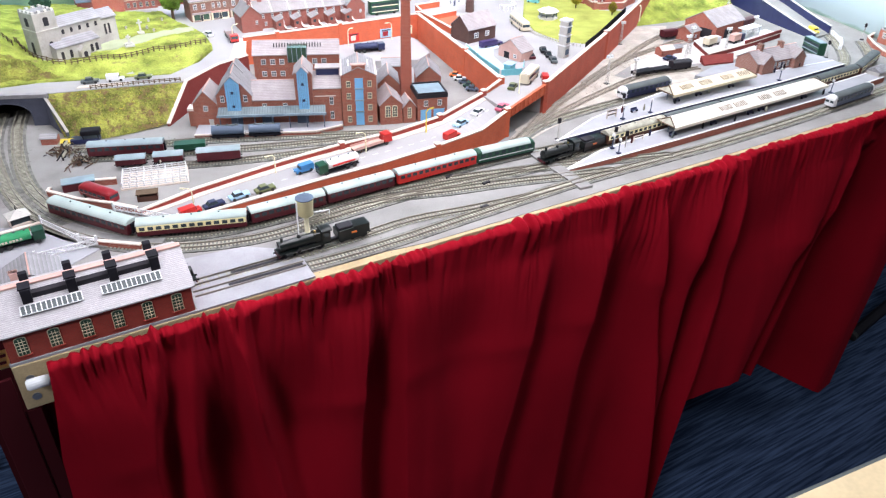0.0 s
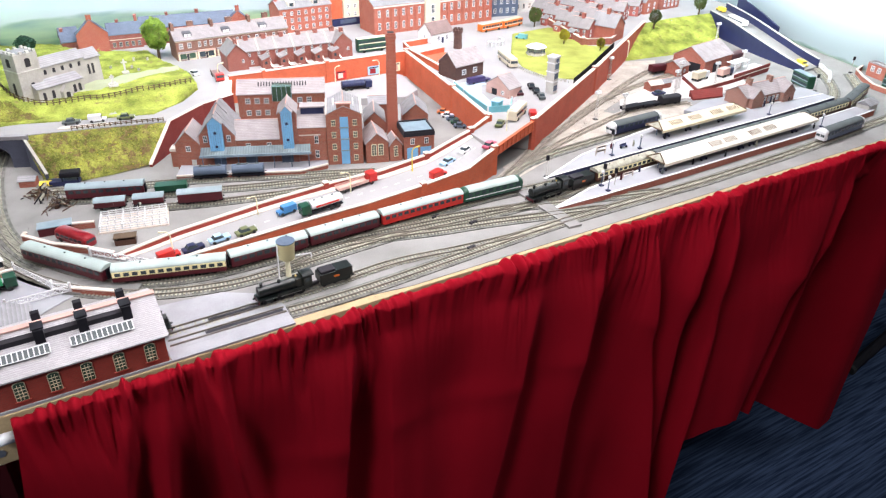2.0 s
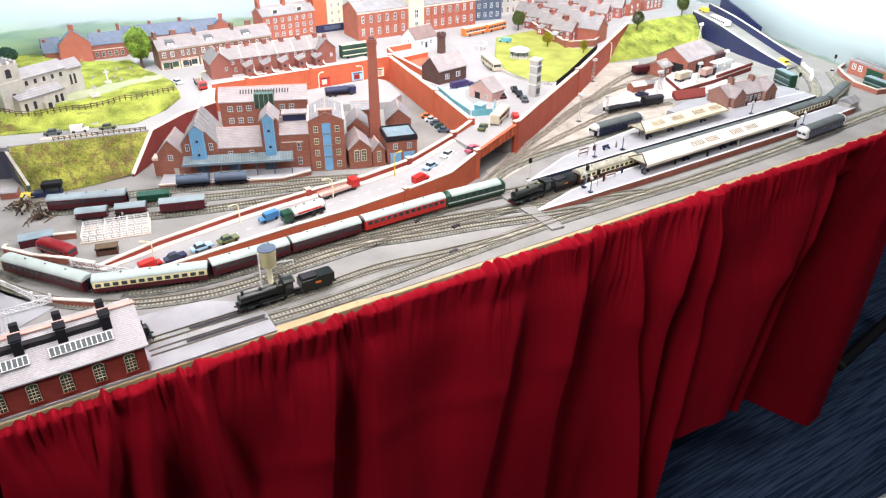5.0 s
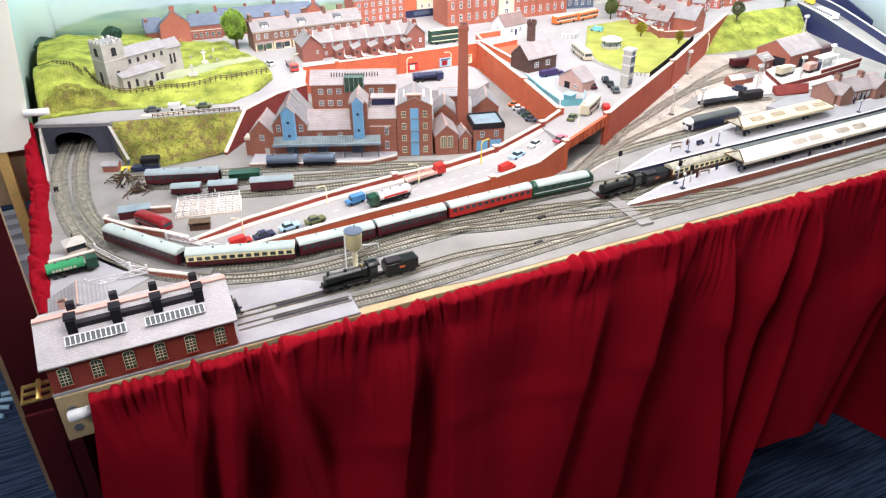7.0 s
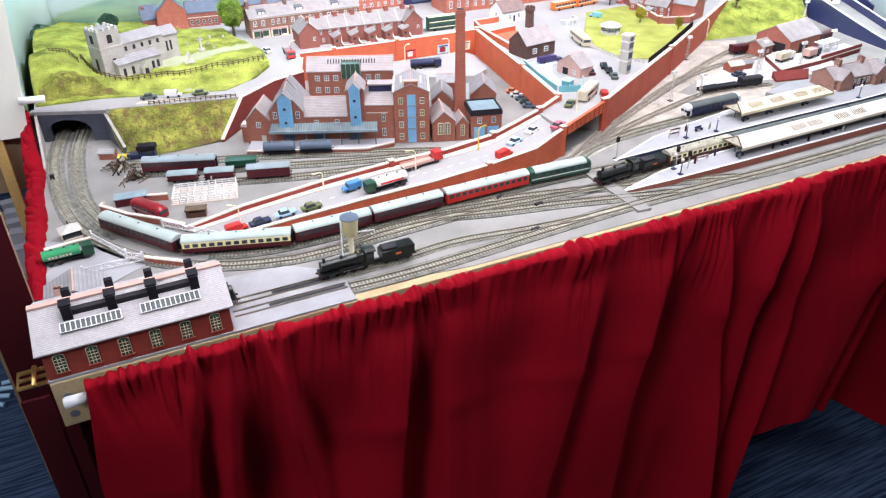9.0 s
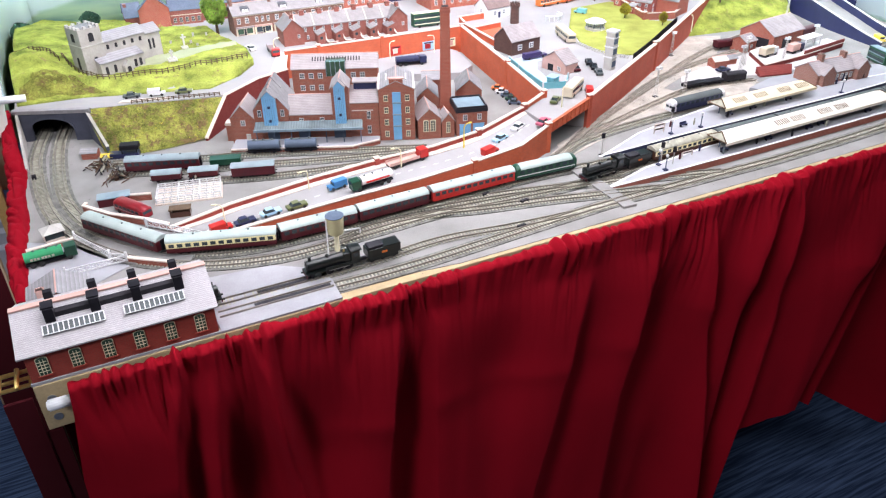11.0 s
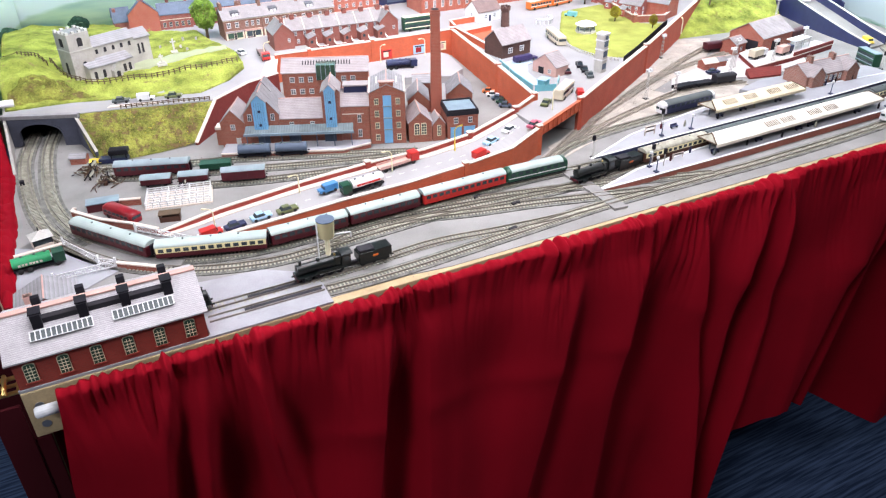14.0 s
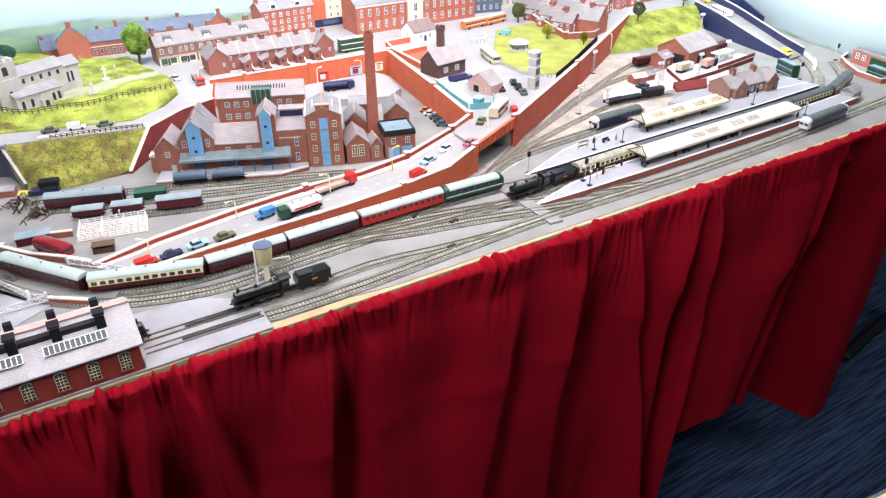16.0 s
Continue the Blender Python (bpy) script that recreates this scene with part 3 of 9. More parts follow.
def roof_slabs(bm, w, d, h, rh, ridge, over=0.0018, thick=0.0012, hip=0.0):
    if ridge == "x":
        run = d / 2
        sl = rh / run
        for s in (0, 1):
            y0, y1 = (-over, d / 2) if s == 0 else (d + over, d / 2)
            z0, z1 = h - over * sl, h + rh
            vs = [(-over, y0, z0), (w + over, y0, z0), (w + over - hip, y1, z1), (-over + hip, y1, z1)]
            a = [bm.verts.new(v) for v in vs]
            b = [bm.verts.new((v[0], v[1], v[2] + thick)) for v in vs]
            bm.faces.new(a[::-1]), bm.faces.new(b)
            for i in range(4):
                bm.faces.new((a[i], a[(i + 1) % 4], b[(i + 1) % 4], b[i]))
        if hip:
            for x0, x1 in ((-over, -over + hip), (w + over, w + over - hip)):
                a = [bm.verts.new(v) for v in ((x0, -over, z0), (x0, d + over, z0), (x1, d / 2, z1))]
                b = [bm.verts.new((v.co.x, v.co.y, v.co.z + thick)) for v in a]
                bm.faces.new(a[::-1]), bm.faces.new(b)
                for i in range(3):
                    bm.faces.new((a[i], a[(i + 1) % 3], b[(i + 1) % 3], b[i]))
    else:
        run = w / 2
        sl = rh / run
        for s in (0, 1):
            x0, x1 = (-over, w / 2) if s == 0 else (w + over, w / 2)
            z0, z1 = h - over * sl, h + rh
            vs = [(x0, -over, z0), (x0, d + over, z0), (x1, d + over, z1), (x1, -over, z1)]
            a = [bm.verts.new(v) for v in vs]
            b = [bm.verts.new((v[0], v[1], v[2] + thick)) for v in vs]
            bm.faces.new(a[::-1]), bm.faces.new(b)
            for i in range(4):
                bm.faces.new((a[i], a[(i + 1) % 4], b[(i + 1) % 4], b[i]))


def building(name, label, x, y, z, rz, w, d, h, rh=0.0, ridge="x", wall="brick", roof="slate", wins=(), doors=(),
             chimneys=(), category="building", group="", ridge_tile="ridge", flat_roof=None, chimney_mat=None, hip=0.0):
    """A model building. Its front runs along its own x from 0 to w at y = 0; wins are (face, u, z, width, height)."""
    b = thing(name, label, category, x, y, z, rz, group)
    bm = bmesh.new()
    if ridge == "x" and rh and not hip:
        side_prism(bm, [(0, -0.004), (d, -0.004), (d, h), (d / 2, h + rh), (0, h)], 0, w)
    elif ridge == "y" and rh:
        vs = [(0, -0.004), (w, -0.004), (w, h), (w / 2, h + rh), (0, h)]
        a = [bm.verts.new((p[0], 0, p[1])) for p in vs]
        c = [bm.verts.new((p[0], d, p[1])) for p in vs]
        bm.faces.new(a), bm.faces.new(c[::-1])
        for i in range(5):
            j = (i + 1) % 5
            bm.faces.new((a[i], a[j], c[j], c[i]))
    else:
        box(bm, 0, w, 0, d, -0.004, h)
    part("wall", bm, wall, b)
    bm = bmesh.new()
    if rh:
        roof_slabs(bm, w, d, h + 0.0003, rh, ridge, hip=hip)
        part("roof", bm, roof, b)
        if ridge_tile:
            zt = h + rh + 0.0013
            if ridge == "x":
                bm = boxed(hip - 0.0018, w - hip + 0.0018, d / 2 - 0.0008, d / 2 + 0.0008, zt, zt + 0.0007)
            else:
                bm = boxed(w / 2 - 0.0008, w / 2 + 0.0008, -0.0018, d + 0.0018, zt, zt + 0.0007)
            part("ridge_tiles", bm, ridge_tile, b)
    else:
        box(bm, 0.002, w - 0.002, 0.002, d - 0.002, h, h + 0.0006)
        part("roof", bm, flat_roof or roof, b)
        bm = bmesh.new()
        for q in ((0, w, 0, 0.002), (0, w, d - 0.002, d), (0, 0.002, 0.002, d - 0.002), (w - 0.002, w, 0.002, d - 0.002)):
            box(bm, *q, h, h + 0.003)
        part("parapet", bm, wall if flat_roof is None else roof, b)
    for q in wins:
        face, u, zz, ww, hh = q[:5]
        me = window_mesh(ww, hh, *(q[5:] if len(q) > 5 else ()))
        put_on(me, "window", b, face_pose(face, u, zz, w, d))
    for face, u, ww, hh, m in doors:
        bm = bmesh.new()
        box(bm, -ww / 2, ww / 2, -0.0006, 0.0002, 0, hh)
        box(bm, -ww / 2 - 0.0005, ww / 2 + 0.0005, -0.0009, 0.0002, hh, hh + 0.0006)
        ob = part("door", bm, m, b)
        ob.matrix_basis = face_pose(face, u, 0, w, d)
    for cx, cy, cw, cd, top in chimneys:
        base = h + rh * (1 - min(1, abs((cy - d / 2) / (d / 2)) if ridge == "x" else abs((cx - w / 2) / (w / 2)))) - 0.002 if rh else h
        bm = boxed(cx - cw / 2, cx + cw / 2, cy - cd / 2, cy + cd / 2, base, top)
        box(bm, cx - cw / 2 - 0.0005, cx + cw / 2 + 0.0005, cy - cd / 2 - 0.0005, cy + cd / 2 + 0.0005, top - 0.0012, top)
        ch = part("chimney", bm, chimney_mat or wall, b)
        k = max(1, int(max(cw, cd) / 0.0026))
        for i in range(k):
            t = (i + 0.5) / k - 0.5
            px, py = cx + (t * cw if cw >= cd else 0), cy + (t * cd if cd > cw else 0)
            part("chimney_pot", rodded((px, py, top), (px, py, top + 0.0025), 0.0007, 0.0005, 6), "ridge", ch)
    return b


def grid(face, n, u0, u1, zs, ww, hh, *extra):
    return [(face, u0 + (u1 - u0) * (i / (n - 1) if n > 1 else 0.5), z, ww, hh, *extra) for z in zs for i in range(n)]


# ---- the room ----
def room():
    for name, q, m, label in (
            ("floor", (-4.0, 5.0, -4.0, 4.0, -T - 0.1, -T), "carpet", "navy ribbed carpet floor of the hall"),
            ("ceiling", (-4.0, 5.0, -4.0, 4.0, 2.7 - T, 2.8 - T), "wall", "white hall ceiling"),
            ("wall_north", (-4.0, 5.0, 4.0, 4.1, -T, 2.7 - T), "wall", "plain off-white hall wall"),
            ("wall_south", (-4.0, 5.0, -4.1, -4.0, -T, 2.7 - T), "wall", "plain off-white hall wall"),
            ("wall_west", (-4.1, -4.0, -4.0, 4.0, -T, 2.7 - T), "wall", "plain off-white hall wall"),
            ("wall_east", (5.0, 5.1, -4.0, 4.0, -T, 2.7 - T), "wall", "plain off-white hall wall")):
        solo(name, boxed(*q), m, label, name.split("_")[0], "structure")


room()

BACK = 1.17      # painted sky behind the town


def baseboard():
    b = thing("layout_baseboard", "pale timber baseboard frame carrying the model railway", "baseboard")
    bm = bmesh.new()
    prism(bm, [(0, 0.0185), (1.9, 0.018), (1.9, 0.30), (1.95, 0.8), (1.95, BACK + 0.02), (0, BACK + 0.02)], -0.012, -0.001)
    part("deck", bm, "ply", b)
    part("front_rail", boxed(0, 1.9, -0.0005, 0.018, -0.055, -0.0008, 0.0012), "wood", b, "pale planed timber rail")
    part("side_rail", boxed(0, 0.018, 0.018, BACK, -0.055, -0.0125, 0.001), "wood", b)
    part("back_rail", boxed(0.018, 1.9, BACK - 0.02, BACK, -0.055, -0.0125), "wood", b)
    for z in (-0.018, -0.041):
        bm = bmesh.new()
        rod(bm, (0.012, -0.0012, z), (0.012, -0.0004, z), 0.0042, n=14)
        box(bm, 0.0095, 0.0145, -0.0014, -0.0011, z - 0.0006, z + 0.0006)
        part("screw", bm, "chrome", b, "sunken steel screw head")
    for x, y in ((0.06, 0.08), (0.06, 1.05), (1.42, 0.30), (1.8, 1.05)):
        part("leg", boxed(x - 0.02, x + 0.02, y - 0.02, y + 0.02, -T, -0.055, 0.002), "wood", b)


baseboard()

# grey scenic surface of the railway level
bm = bmesh.new()
prism(bm, [(0.0, 0.012), (0.40, 0.012), (0.455, 0.0055), (1.9, 0.0065), (1.9, 0.30), (1.95, 0.8), (1.95, BACK), (0.0, BACK)], -0.0009, 0.0)
solo("ground", bm, "ply", "dusty grey scenic ground of the railway yard", "ground", "structure")


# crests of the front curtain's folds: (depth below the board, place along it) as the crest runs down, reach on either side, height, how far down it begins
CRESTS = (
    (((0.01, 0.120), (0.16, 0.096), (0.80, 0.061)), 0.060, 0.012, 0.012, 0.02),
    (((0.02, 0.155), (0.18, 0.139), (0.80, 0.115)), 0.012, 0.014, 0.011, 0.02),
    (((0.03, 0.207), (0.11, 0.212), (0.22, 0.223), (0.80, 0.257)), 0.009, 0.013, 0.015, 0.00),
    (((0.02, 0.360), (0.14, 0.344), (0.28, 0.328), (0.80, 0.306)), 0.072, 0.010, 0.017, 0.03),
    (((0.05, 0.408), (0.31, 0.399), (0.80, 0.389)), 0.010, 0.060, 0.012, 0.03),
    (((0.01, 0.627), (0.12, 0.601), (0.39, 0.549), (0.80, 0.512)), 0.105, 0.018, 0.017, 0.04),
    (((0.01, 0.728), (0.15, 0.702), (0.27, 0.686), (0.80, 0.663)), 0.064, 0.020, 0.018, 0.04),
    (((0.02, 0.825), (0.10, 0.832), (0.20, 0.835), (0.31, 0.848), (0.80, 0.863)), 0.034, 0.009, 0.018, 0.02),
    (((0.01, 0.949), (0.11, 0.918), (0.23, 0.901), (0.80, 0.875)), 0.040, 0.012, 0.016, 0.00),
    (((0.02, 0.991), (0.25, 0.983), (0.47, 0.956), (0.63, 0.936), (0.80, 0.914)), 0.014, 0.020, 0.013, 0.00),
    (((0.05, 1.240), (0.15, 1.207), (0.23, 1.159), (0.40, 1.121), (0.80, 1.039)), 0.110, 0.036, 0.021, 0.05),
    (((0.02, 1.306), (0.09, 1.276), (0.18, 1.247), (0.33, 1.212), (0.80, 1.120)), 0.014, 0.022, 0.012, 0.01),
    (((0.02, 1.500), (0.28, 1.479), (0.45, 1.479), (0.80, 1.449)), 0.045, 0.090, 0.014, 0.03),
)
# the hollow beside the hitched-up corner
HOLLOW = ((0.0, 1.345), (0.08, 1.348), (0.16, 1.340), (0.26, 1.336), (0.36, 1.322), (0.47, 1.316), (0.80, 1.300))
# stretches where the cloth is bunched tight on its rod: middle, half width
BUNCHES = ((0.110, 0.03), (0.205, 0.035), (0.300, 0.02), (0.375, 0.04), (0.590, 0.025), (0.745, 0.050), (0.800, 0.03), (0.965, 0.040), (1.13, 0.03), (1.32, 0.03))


def fold_depth(x, d):
    """How far the front curtain stands out at a place along the board and a depth below it."""
    nz = lambda a, b, c: noise.noise(Vector((a, b, c)))
    k = max(0.0, min(1.0, (d - 0.050) / 0.160))
    off = 0.003 - 0.024 * k * k * (3 - 2 * k)
    for run, left, right, high, begin in CRESTS:
        u = x - np.interp(d, [r[0] for r in run], [r[1] for r in run])
        grow = min(1.0, 0.14 + max(0.0, d - begin) / 0.16)
        w = (left if u < 0 else right) * (0.75 + 0.5 * min(1.0, d / 0.4))
        if abs(u) < 3.2 * w:
            k = (u / w) ** 2
            off += 2.6 * high * grow * math.exp(-k / (1 + 0.25 * math.sqrt(k)))
    off -= 0.052 * min(1.0, d / 0.11) * math.exp(-((x - np.interp(d, *zip(*HOLLOW))) / (0.036 + 0.09 * min(d, 0.5))) ** 2)
    calm = min(1.0, d / 0.15)
    off += calm * (0.012 * nz(x * 5.5, d * 1.2, 3.3) + 0.0085 * nz(x * 17 + d * 2, d * 2.0, 7.7) + 0.0012 * nz(x * 46, d * 6, 1.9))
    return off


def gathers(x, d):
    """Short pleats where the cloth is drawn along its rod, running out below it."""
    nz = lambda a, b, c: noise.noise(Vector((a, b, c)))
    tight = max(0.22, max(math.exp(-((x - m) / w) ** 2) for m, w in BUNCHES))
    s = x + 0.010 * nz(x * 22, d * 7, 5.1) + 0.25 * d * nz(x * 6, 0, 2.2)
    broad = nz(s * 34, d * 5, 8.1)
    fine = 2.1 * abs(nz(s * 88, d * 9, 4.4)) - 0.6
    pinch = 1.7 * abs(nz(s * 150, d * 14, 6.6)) - 0.4
    reach = 0.026 + 0.034 * tight
    return (0.0044 * broad + (0.0040 + 0.0078 * tight) * fine + (0.0016 + 0.0048 * tight) * pinch) * math.exp(-d / reach)


def curtain_panel(left, right, hem, back, cols, rows=84):
    """Cloth drawn over the rod between two side edges, each a list of (depth, place), down to its hem."""
    bm = bmesh.new()
    r, wrap = 0.0056, 8
    grid_ = []
    for j in range(rows):
        line = []
        v = 0.0 if j < wrap else ((j - wrap + 1) / (rows - wrap)) ** 1.6
        for i in range(cols):
            u = i / (cols - 1)
            x0 = np.interp(0.0, *zip(*left)) * (1 - u) + np.interp(0.0, *zip(*right)) * u
            d = v * hem(x0)
            x = np.interp(d, *zip(*left)) * (1 - u) + np.interp(d, *zip(*right)) * u
            ruck = gathers(x, d)
            top = 0.0045 + 0.0016 * noise.noise(Vector((x * 15, 0, 4))) + 0.12 * ruck
            if j < wrap:
                a = math.pi * 1.12 * (1 - j / (wrap - 1))
                rr = r + ruck * (0.18 + 0.82 * j / (wrap - 1))
                out, z = rr * math.cos(a), top - r + rr * math.sin(a)
                out += fold_depth(x, 0.0) * (j / (wrap - 1)) ** 2
            else:
                out, z = r + ruck + fold_depth(x, d), top - r - d
            if z > -0.062:
                out = max(out, back - 0.0115)
            line.append(bm.verts.new((x, -0.0130 + back - out, z)))
        grid_.append(line)
    for a, b in zip(grid_, grid_[1:]):
        for i in range(cols - 1):
            bm.faces.new((a[i], a[i + 1], b[i + 1], b[i]))
    return bm


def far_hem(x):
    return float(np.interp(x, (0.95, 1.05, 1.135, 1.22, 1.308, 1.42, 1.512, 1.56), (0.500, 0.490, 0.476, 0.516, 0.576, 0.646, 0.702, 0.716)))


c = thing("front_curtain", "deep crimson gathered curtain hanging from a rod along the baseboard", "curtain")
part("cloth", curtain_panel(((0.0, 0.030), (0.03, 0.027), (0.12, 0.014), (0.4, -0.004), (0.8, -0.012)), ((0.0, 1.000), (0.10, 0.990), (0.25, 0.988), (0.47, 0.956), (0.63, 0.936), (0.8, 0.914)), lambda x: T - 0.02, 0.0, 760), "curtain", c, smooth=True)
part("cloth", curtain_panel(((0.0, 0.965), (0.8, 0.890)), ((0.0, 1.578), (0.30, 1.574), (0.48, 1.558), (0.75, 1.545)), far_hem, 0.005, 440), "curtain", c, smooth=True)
bm = rodded((0.008, -0.013, -0.016), (0.030, -0.013, -0.016), 0.0058, n=14)
bmesh.ops.bevel(bm, geom=bm.edges[:], offset=0.0012, segments=2, affect="EDGES")
part("rod_end", bm, "plastic", c, "white plastic end of the curtain rod", smooth=True)

def side_cloth(y0=0.150, y1=0.662, n=420, m=56):
    """Cloth bunched over the side rail in soft crumpled rolls and hanging outside it."""
    nz = lambda a, b, c: noise.noise(Vector((a, b, c)))
    bm = bmesh.new()
    rows = []
    for i in range(n):
        y = y0 + (y1 - y0) * i / (n - 1)
        r = 0.0090 + 0.0054 * min(1.0, (y - y0) / 0.12) - 0.0050 * max(0.0, (y - 0.52) / 0.10)
        lift = 0.034 * max(0.0, (y - 0.50) / 0.118) + 0.0022 * nz(y * 11, 3, 1)
        mid = -0.0105 - 0.003 * max(0.0, (y - 0.5) / 0.1) + 0.0022 * nz(y * 13, 0, 6)
        line = []
        for j in range(m):
            v = j / (m - 1)
            a = math.radians(-25 + 215 * min(1.0, v / 0.55))
            d = max(0.0, (v - 0.55) / 0.45) ** 1.5 * 0.72
            q = y + 0.010 * nz(y * 16, v * 3.0, 2.2) - 0.016 * v
            q += 0.030 * v * nz(y * 9, 1.5, 8.8)
            cut = max(0.0, 1 - 2.8 * abs(nz(q * 27, v * 4.2, 4.4))) ** 1.5
            crease = max(0.0, 1 - 2.4 * abs(nz(q * 40, v * 6.0, 9.1))) ** 1.5
            puff = nz(q * 14, v * 4.0, 7.3)
            k = (0.0022 * puff - 0.0050 * cut - 0.0026 * crease) * min(1.0, 0.10 + v * 2.2)
            rr = max(0.004, r + k)
            x, z = mid + rr * math.cos(a), lift - 0.004 + rr * math.sin(a) - d
            x -= 0.010 * min(1.0, d / 0.12) * (1 + 0.8 * puff)
            line.append(bm.verts.new((x, y, z)))
        rows.append(line)
    for a, b in zip(rows, rows[1:]):
        for j in range(m - 1):
            bm.faces.new((a[j], a[j + 1], b[j + 1], b[j]))
    return bm


c = thing("side_curtain", "crimson curtain bunched in soft rolls along the side of the baseboard", "curtain")
part("cloth", side_cloth(), "curtain", c, smooth=True)


def side_panel():
    s = thing("side_screen", "tall dark maroon painted board hinged beside the baseboard", "screen")
    part("board", boxed(-0.0565, -0.0108, 0.1350, 0.1362, -T, 0.34), "sidepanel", s)
    part("core", boxed(-0.0562, -0.0110, 0.1363, 0.1475, -T, 0.339, 0.0006), "hardboard", s, "bare brown edge of the board")
    part("facing", boxed(-0.0280, -0.0030, -0.0010, 0.0028, -T, -0.012, 0.001), "sidepanel", s)
    part("facing", boxed(-0.0028, 0.0120, 0.0010, 0.0028, -T, -0.058, 0.001), "sidepanel", s)
    hg = part("hinge", boxed(-0.0285, -0.0265, 0.005, 0.034, -0.0022, -0.0008), "brass", s, "polished brass hinge plate with two slots")
    for q in ((-0.0265, -0.0005, 0.0050, 0.0100), (-0.0265, -0.0005, 0.0170, 0.0215), (-0.0265, -0.0005, 0.0285, 0.0340), (-0.0145, -0.0115, 0.0100, 0.0170), (-0.0145, -0.0115, 0.0215, 0.0285), (-0.0030, -0.0005, 0.0100, 0.0170), (-0.0030, -0.0005, 0.0215, 0.0285)):
        part("hinge_leaf", boxed(*q, -0.0022, -0.0008), "brass", hg)
    part("hinge_pin", rodded((-0.013, 0.0045, 0.0005), (-0.013, 0.0345, 0.0005), 0.0022, n=12), "brass", hg, smooth=True)


side_panel()
p = thing("end_board", "off-white painted end board of the backdrop with a rod", "end board")
bm = bmesh.new()
a = [(0.012, 0.62, 0.25), (-0.003, 0.62, 0.110), (-0.014, 0.62, 0.022), (-0.018, 0.62, 0.020), (-0.20, 0.62, 0.024), (-0.20, 0.62, 0.30), (0.016, 0.62, 0.30)]
f0 = [bm.verts.new(v) for v in a]
f1 = [bm.verts.new((v[0], v[1] + 0.012, v[2])) for v in a]
bm.faces.new(f0), bm.faces.new(f1[::-1])
for i in range(len(a)):
    j = (i + 1) % len(a)
    bm.faces.new((f0[i], f0[j], f1[j], f1[i]))
part("board", bm, "panelcream", p)
part("edge_strip", boxed(-0.20, -0.014, 0.640, 0.652, -0.075, 0.30), "hardboard", p, "bare brown board behind the painted face")
part("rod", rodded((-0.012, 0.615, 0.079), (0.024, 0.615, 0.077), 0.0055, n=14), "plastic", p, "white rod end", smooth=True)

q = thing("backdrop_support", "yellow-varnished timber post below the end board", "support")
part("upright", boxed(-0.0670, -0.0515, 0.6215, 0.6385, -T, 0.0195, 0.001), "varnished", q)
q = thing("storage_trolley", "low brown board trolley beside the end of the layout", "trolley")
part("top", boxed(-0.20, -0.065, 0.74, 1.12, -0.335, -0.323, 0.002), "hardboard", q)
for x in (-0.192, -0.073):
    for y in (0.75, 1.11):
        part("leg", boxed(x - 0.006, x + 0.006, y - 0.006, y + 0.006, -T, -0.3352), "hardboard", q)
for x, y, a in ((-0.136, 1.045, 6), (-0.126, 0.995, -4), (-0.122, 0.945, 9), (-0.116, 0.895, -8), (-0.104, 0.824, 5)):
    bx = thing("stock_box", "pale grey cardboard stock box on the trolley", "box", x, y, -0.3228, a, "stock boxes")
    part("tray", boxed(-0.015, 0.015, -0.011, 0.011, 0.0, 0.050, 0.001), "panelgrey", bx)
    part("lid", boxed(-0.016, 0.016, -0.012, 0.012, 0.0505, 0.055, 0.001), "panelgrey", bx)

# painted sky: along the back, round the corner and off behind the goods yard
sky = smooth_path([(-0.012, 0.672), (-0.012, 0.80), (-0.012, 0.95), (-0.004, 1.06), (0.035, 1.135), (0.12, BACK), (0.9, BACK), (1.7, BACK), (1.90, 1.06), (1.93, 0.85), (1.865, 0.64), (1.822, 0.471), (1.768, 0.282), (1.718, 0.105)], 0.02)
bm = bmesh.new()
wall_strip(bm, sky, [0.42] * len(sky), [-0.012] * len(sky), 0.006)
solo("backdrop", bm, "sky", "painted backdrop of pale sky over green fields", "backdrop", "structure", smooth=True)
# the deck goes on under the far corner of the line
solo("ground_extension", boxed(1.9, 2.2, 0.0, 0.26, -0.02, -0.0012), "ply", "grey ground of the adjoining board", "ground", "structure")

# ---- the town's plateau, the banks and the ramp ----
P = 0.045
EDGE = [(0.437, 0.632), (0.462, 0.738), (0.839, 0.734), (0.800, 0.48), (0.772, 0.322)]       # retaining walls of the yard
RIM = [(0.825, 0.268), (1.109, 0.444), (1.482, 0.690)]                                       # wall along the running lines
bm = bmesh.new()
prism(bm, [(0.108, 0.616), (0.19, 0.600), (0.311, 0.575), (0.378, 0.613), *EDGE, *RIM, (1.72, 0.69), (1.86, 0.72), (1.88, BACK - 0.01), (0.0, BACK - 0.01), (0.0, 0.82), (0.108, 0.82)], 0.001, P)
solo("plateau", bm, "road", "pale grey streets of the raised model town", "ground", "structure")
bm = bmesh.new()
prism(bm, [(0.0, 0.645), (0.108, 0.601), (0.108, 0.82), (0.0, 0.82)], P - 0.003, P)
solo("tunnel_roof", bm, "road", "pale grey road over the tunnel mouth", "road", "structure")
# lining added in near-black, so its colour gives the tunnel's inner shade
bm = bmesh.new()
wall_strip(bm, [(0.001, 0.66), (0.001, 0.815), (0.107, 0.815), (0.107, 0.62)], [P - 0.0032] * 4, [0.0005] * 4, 0.002)
solo("tunnel_lining", bm, "dark", "near-black lining standing in for the shade inside the tunnel", "tunnel", "structure")

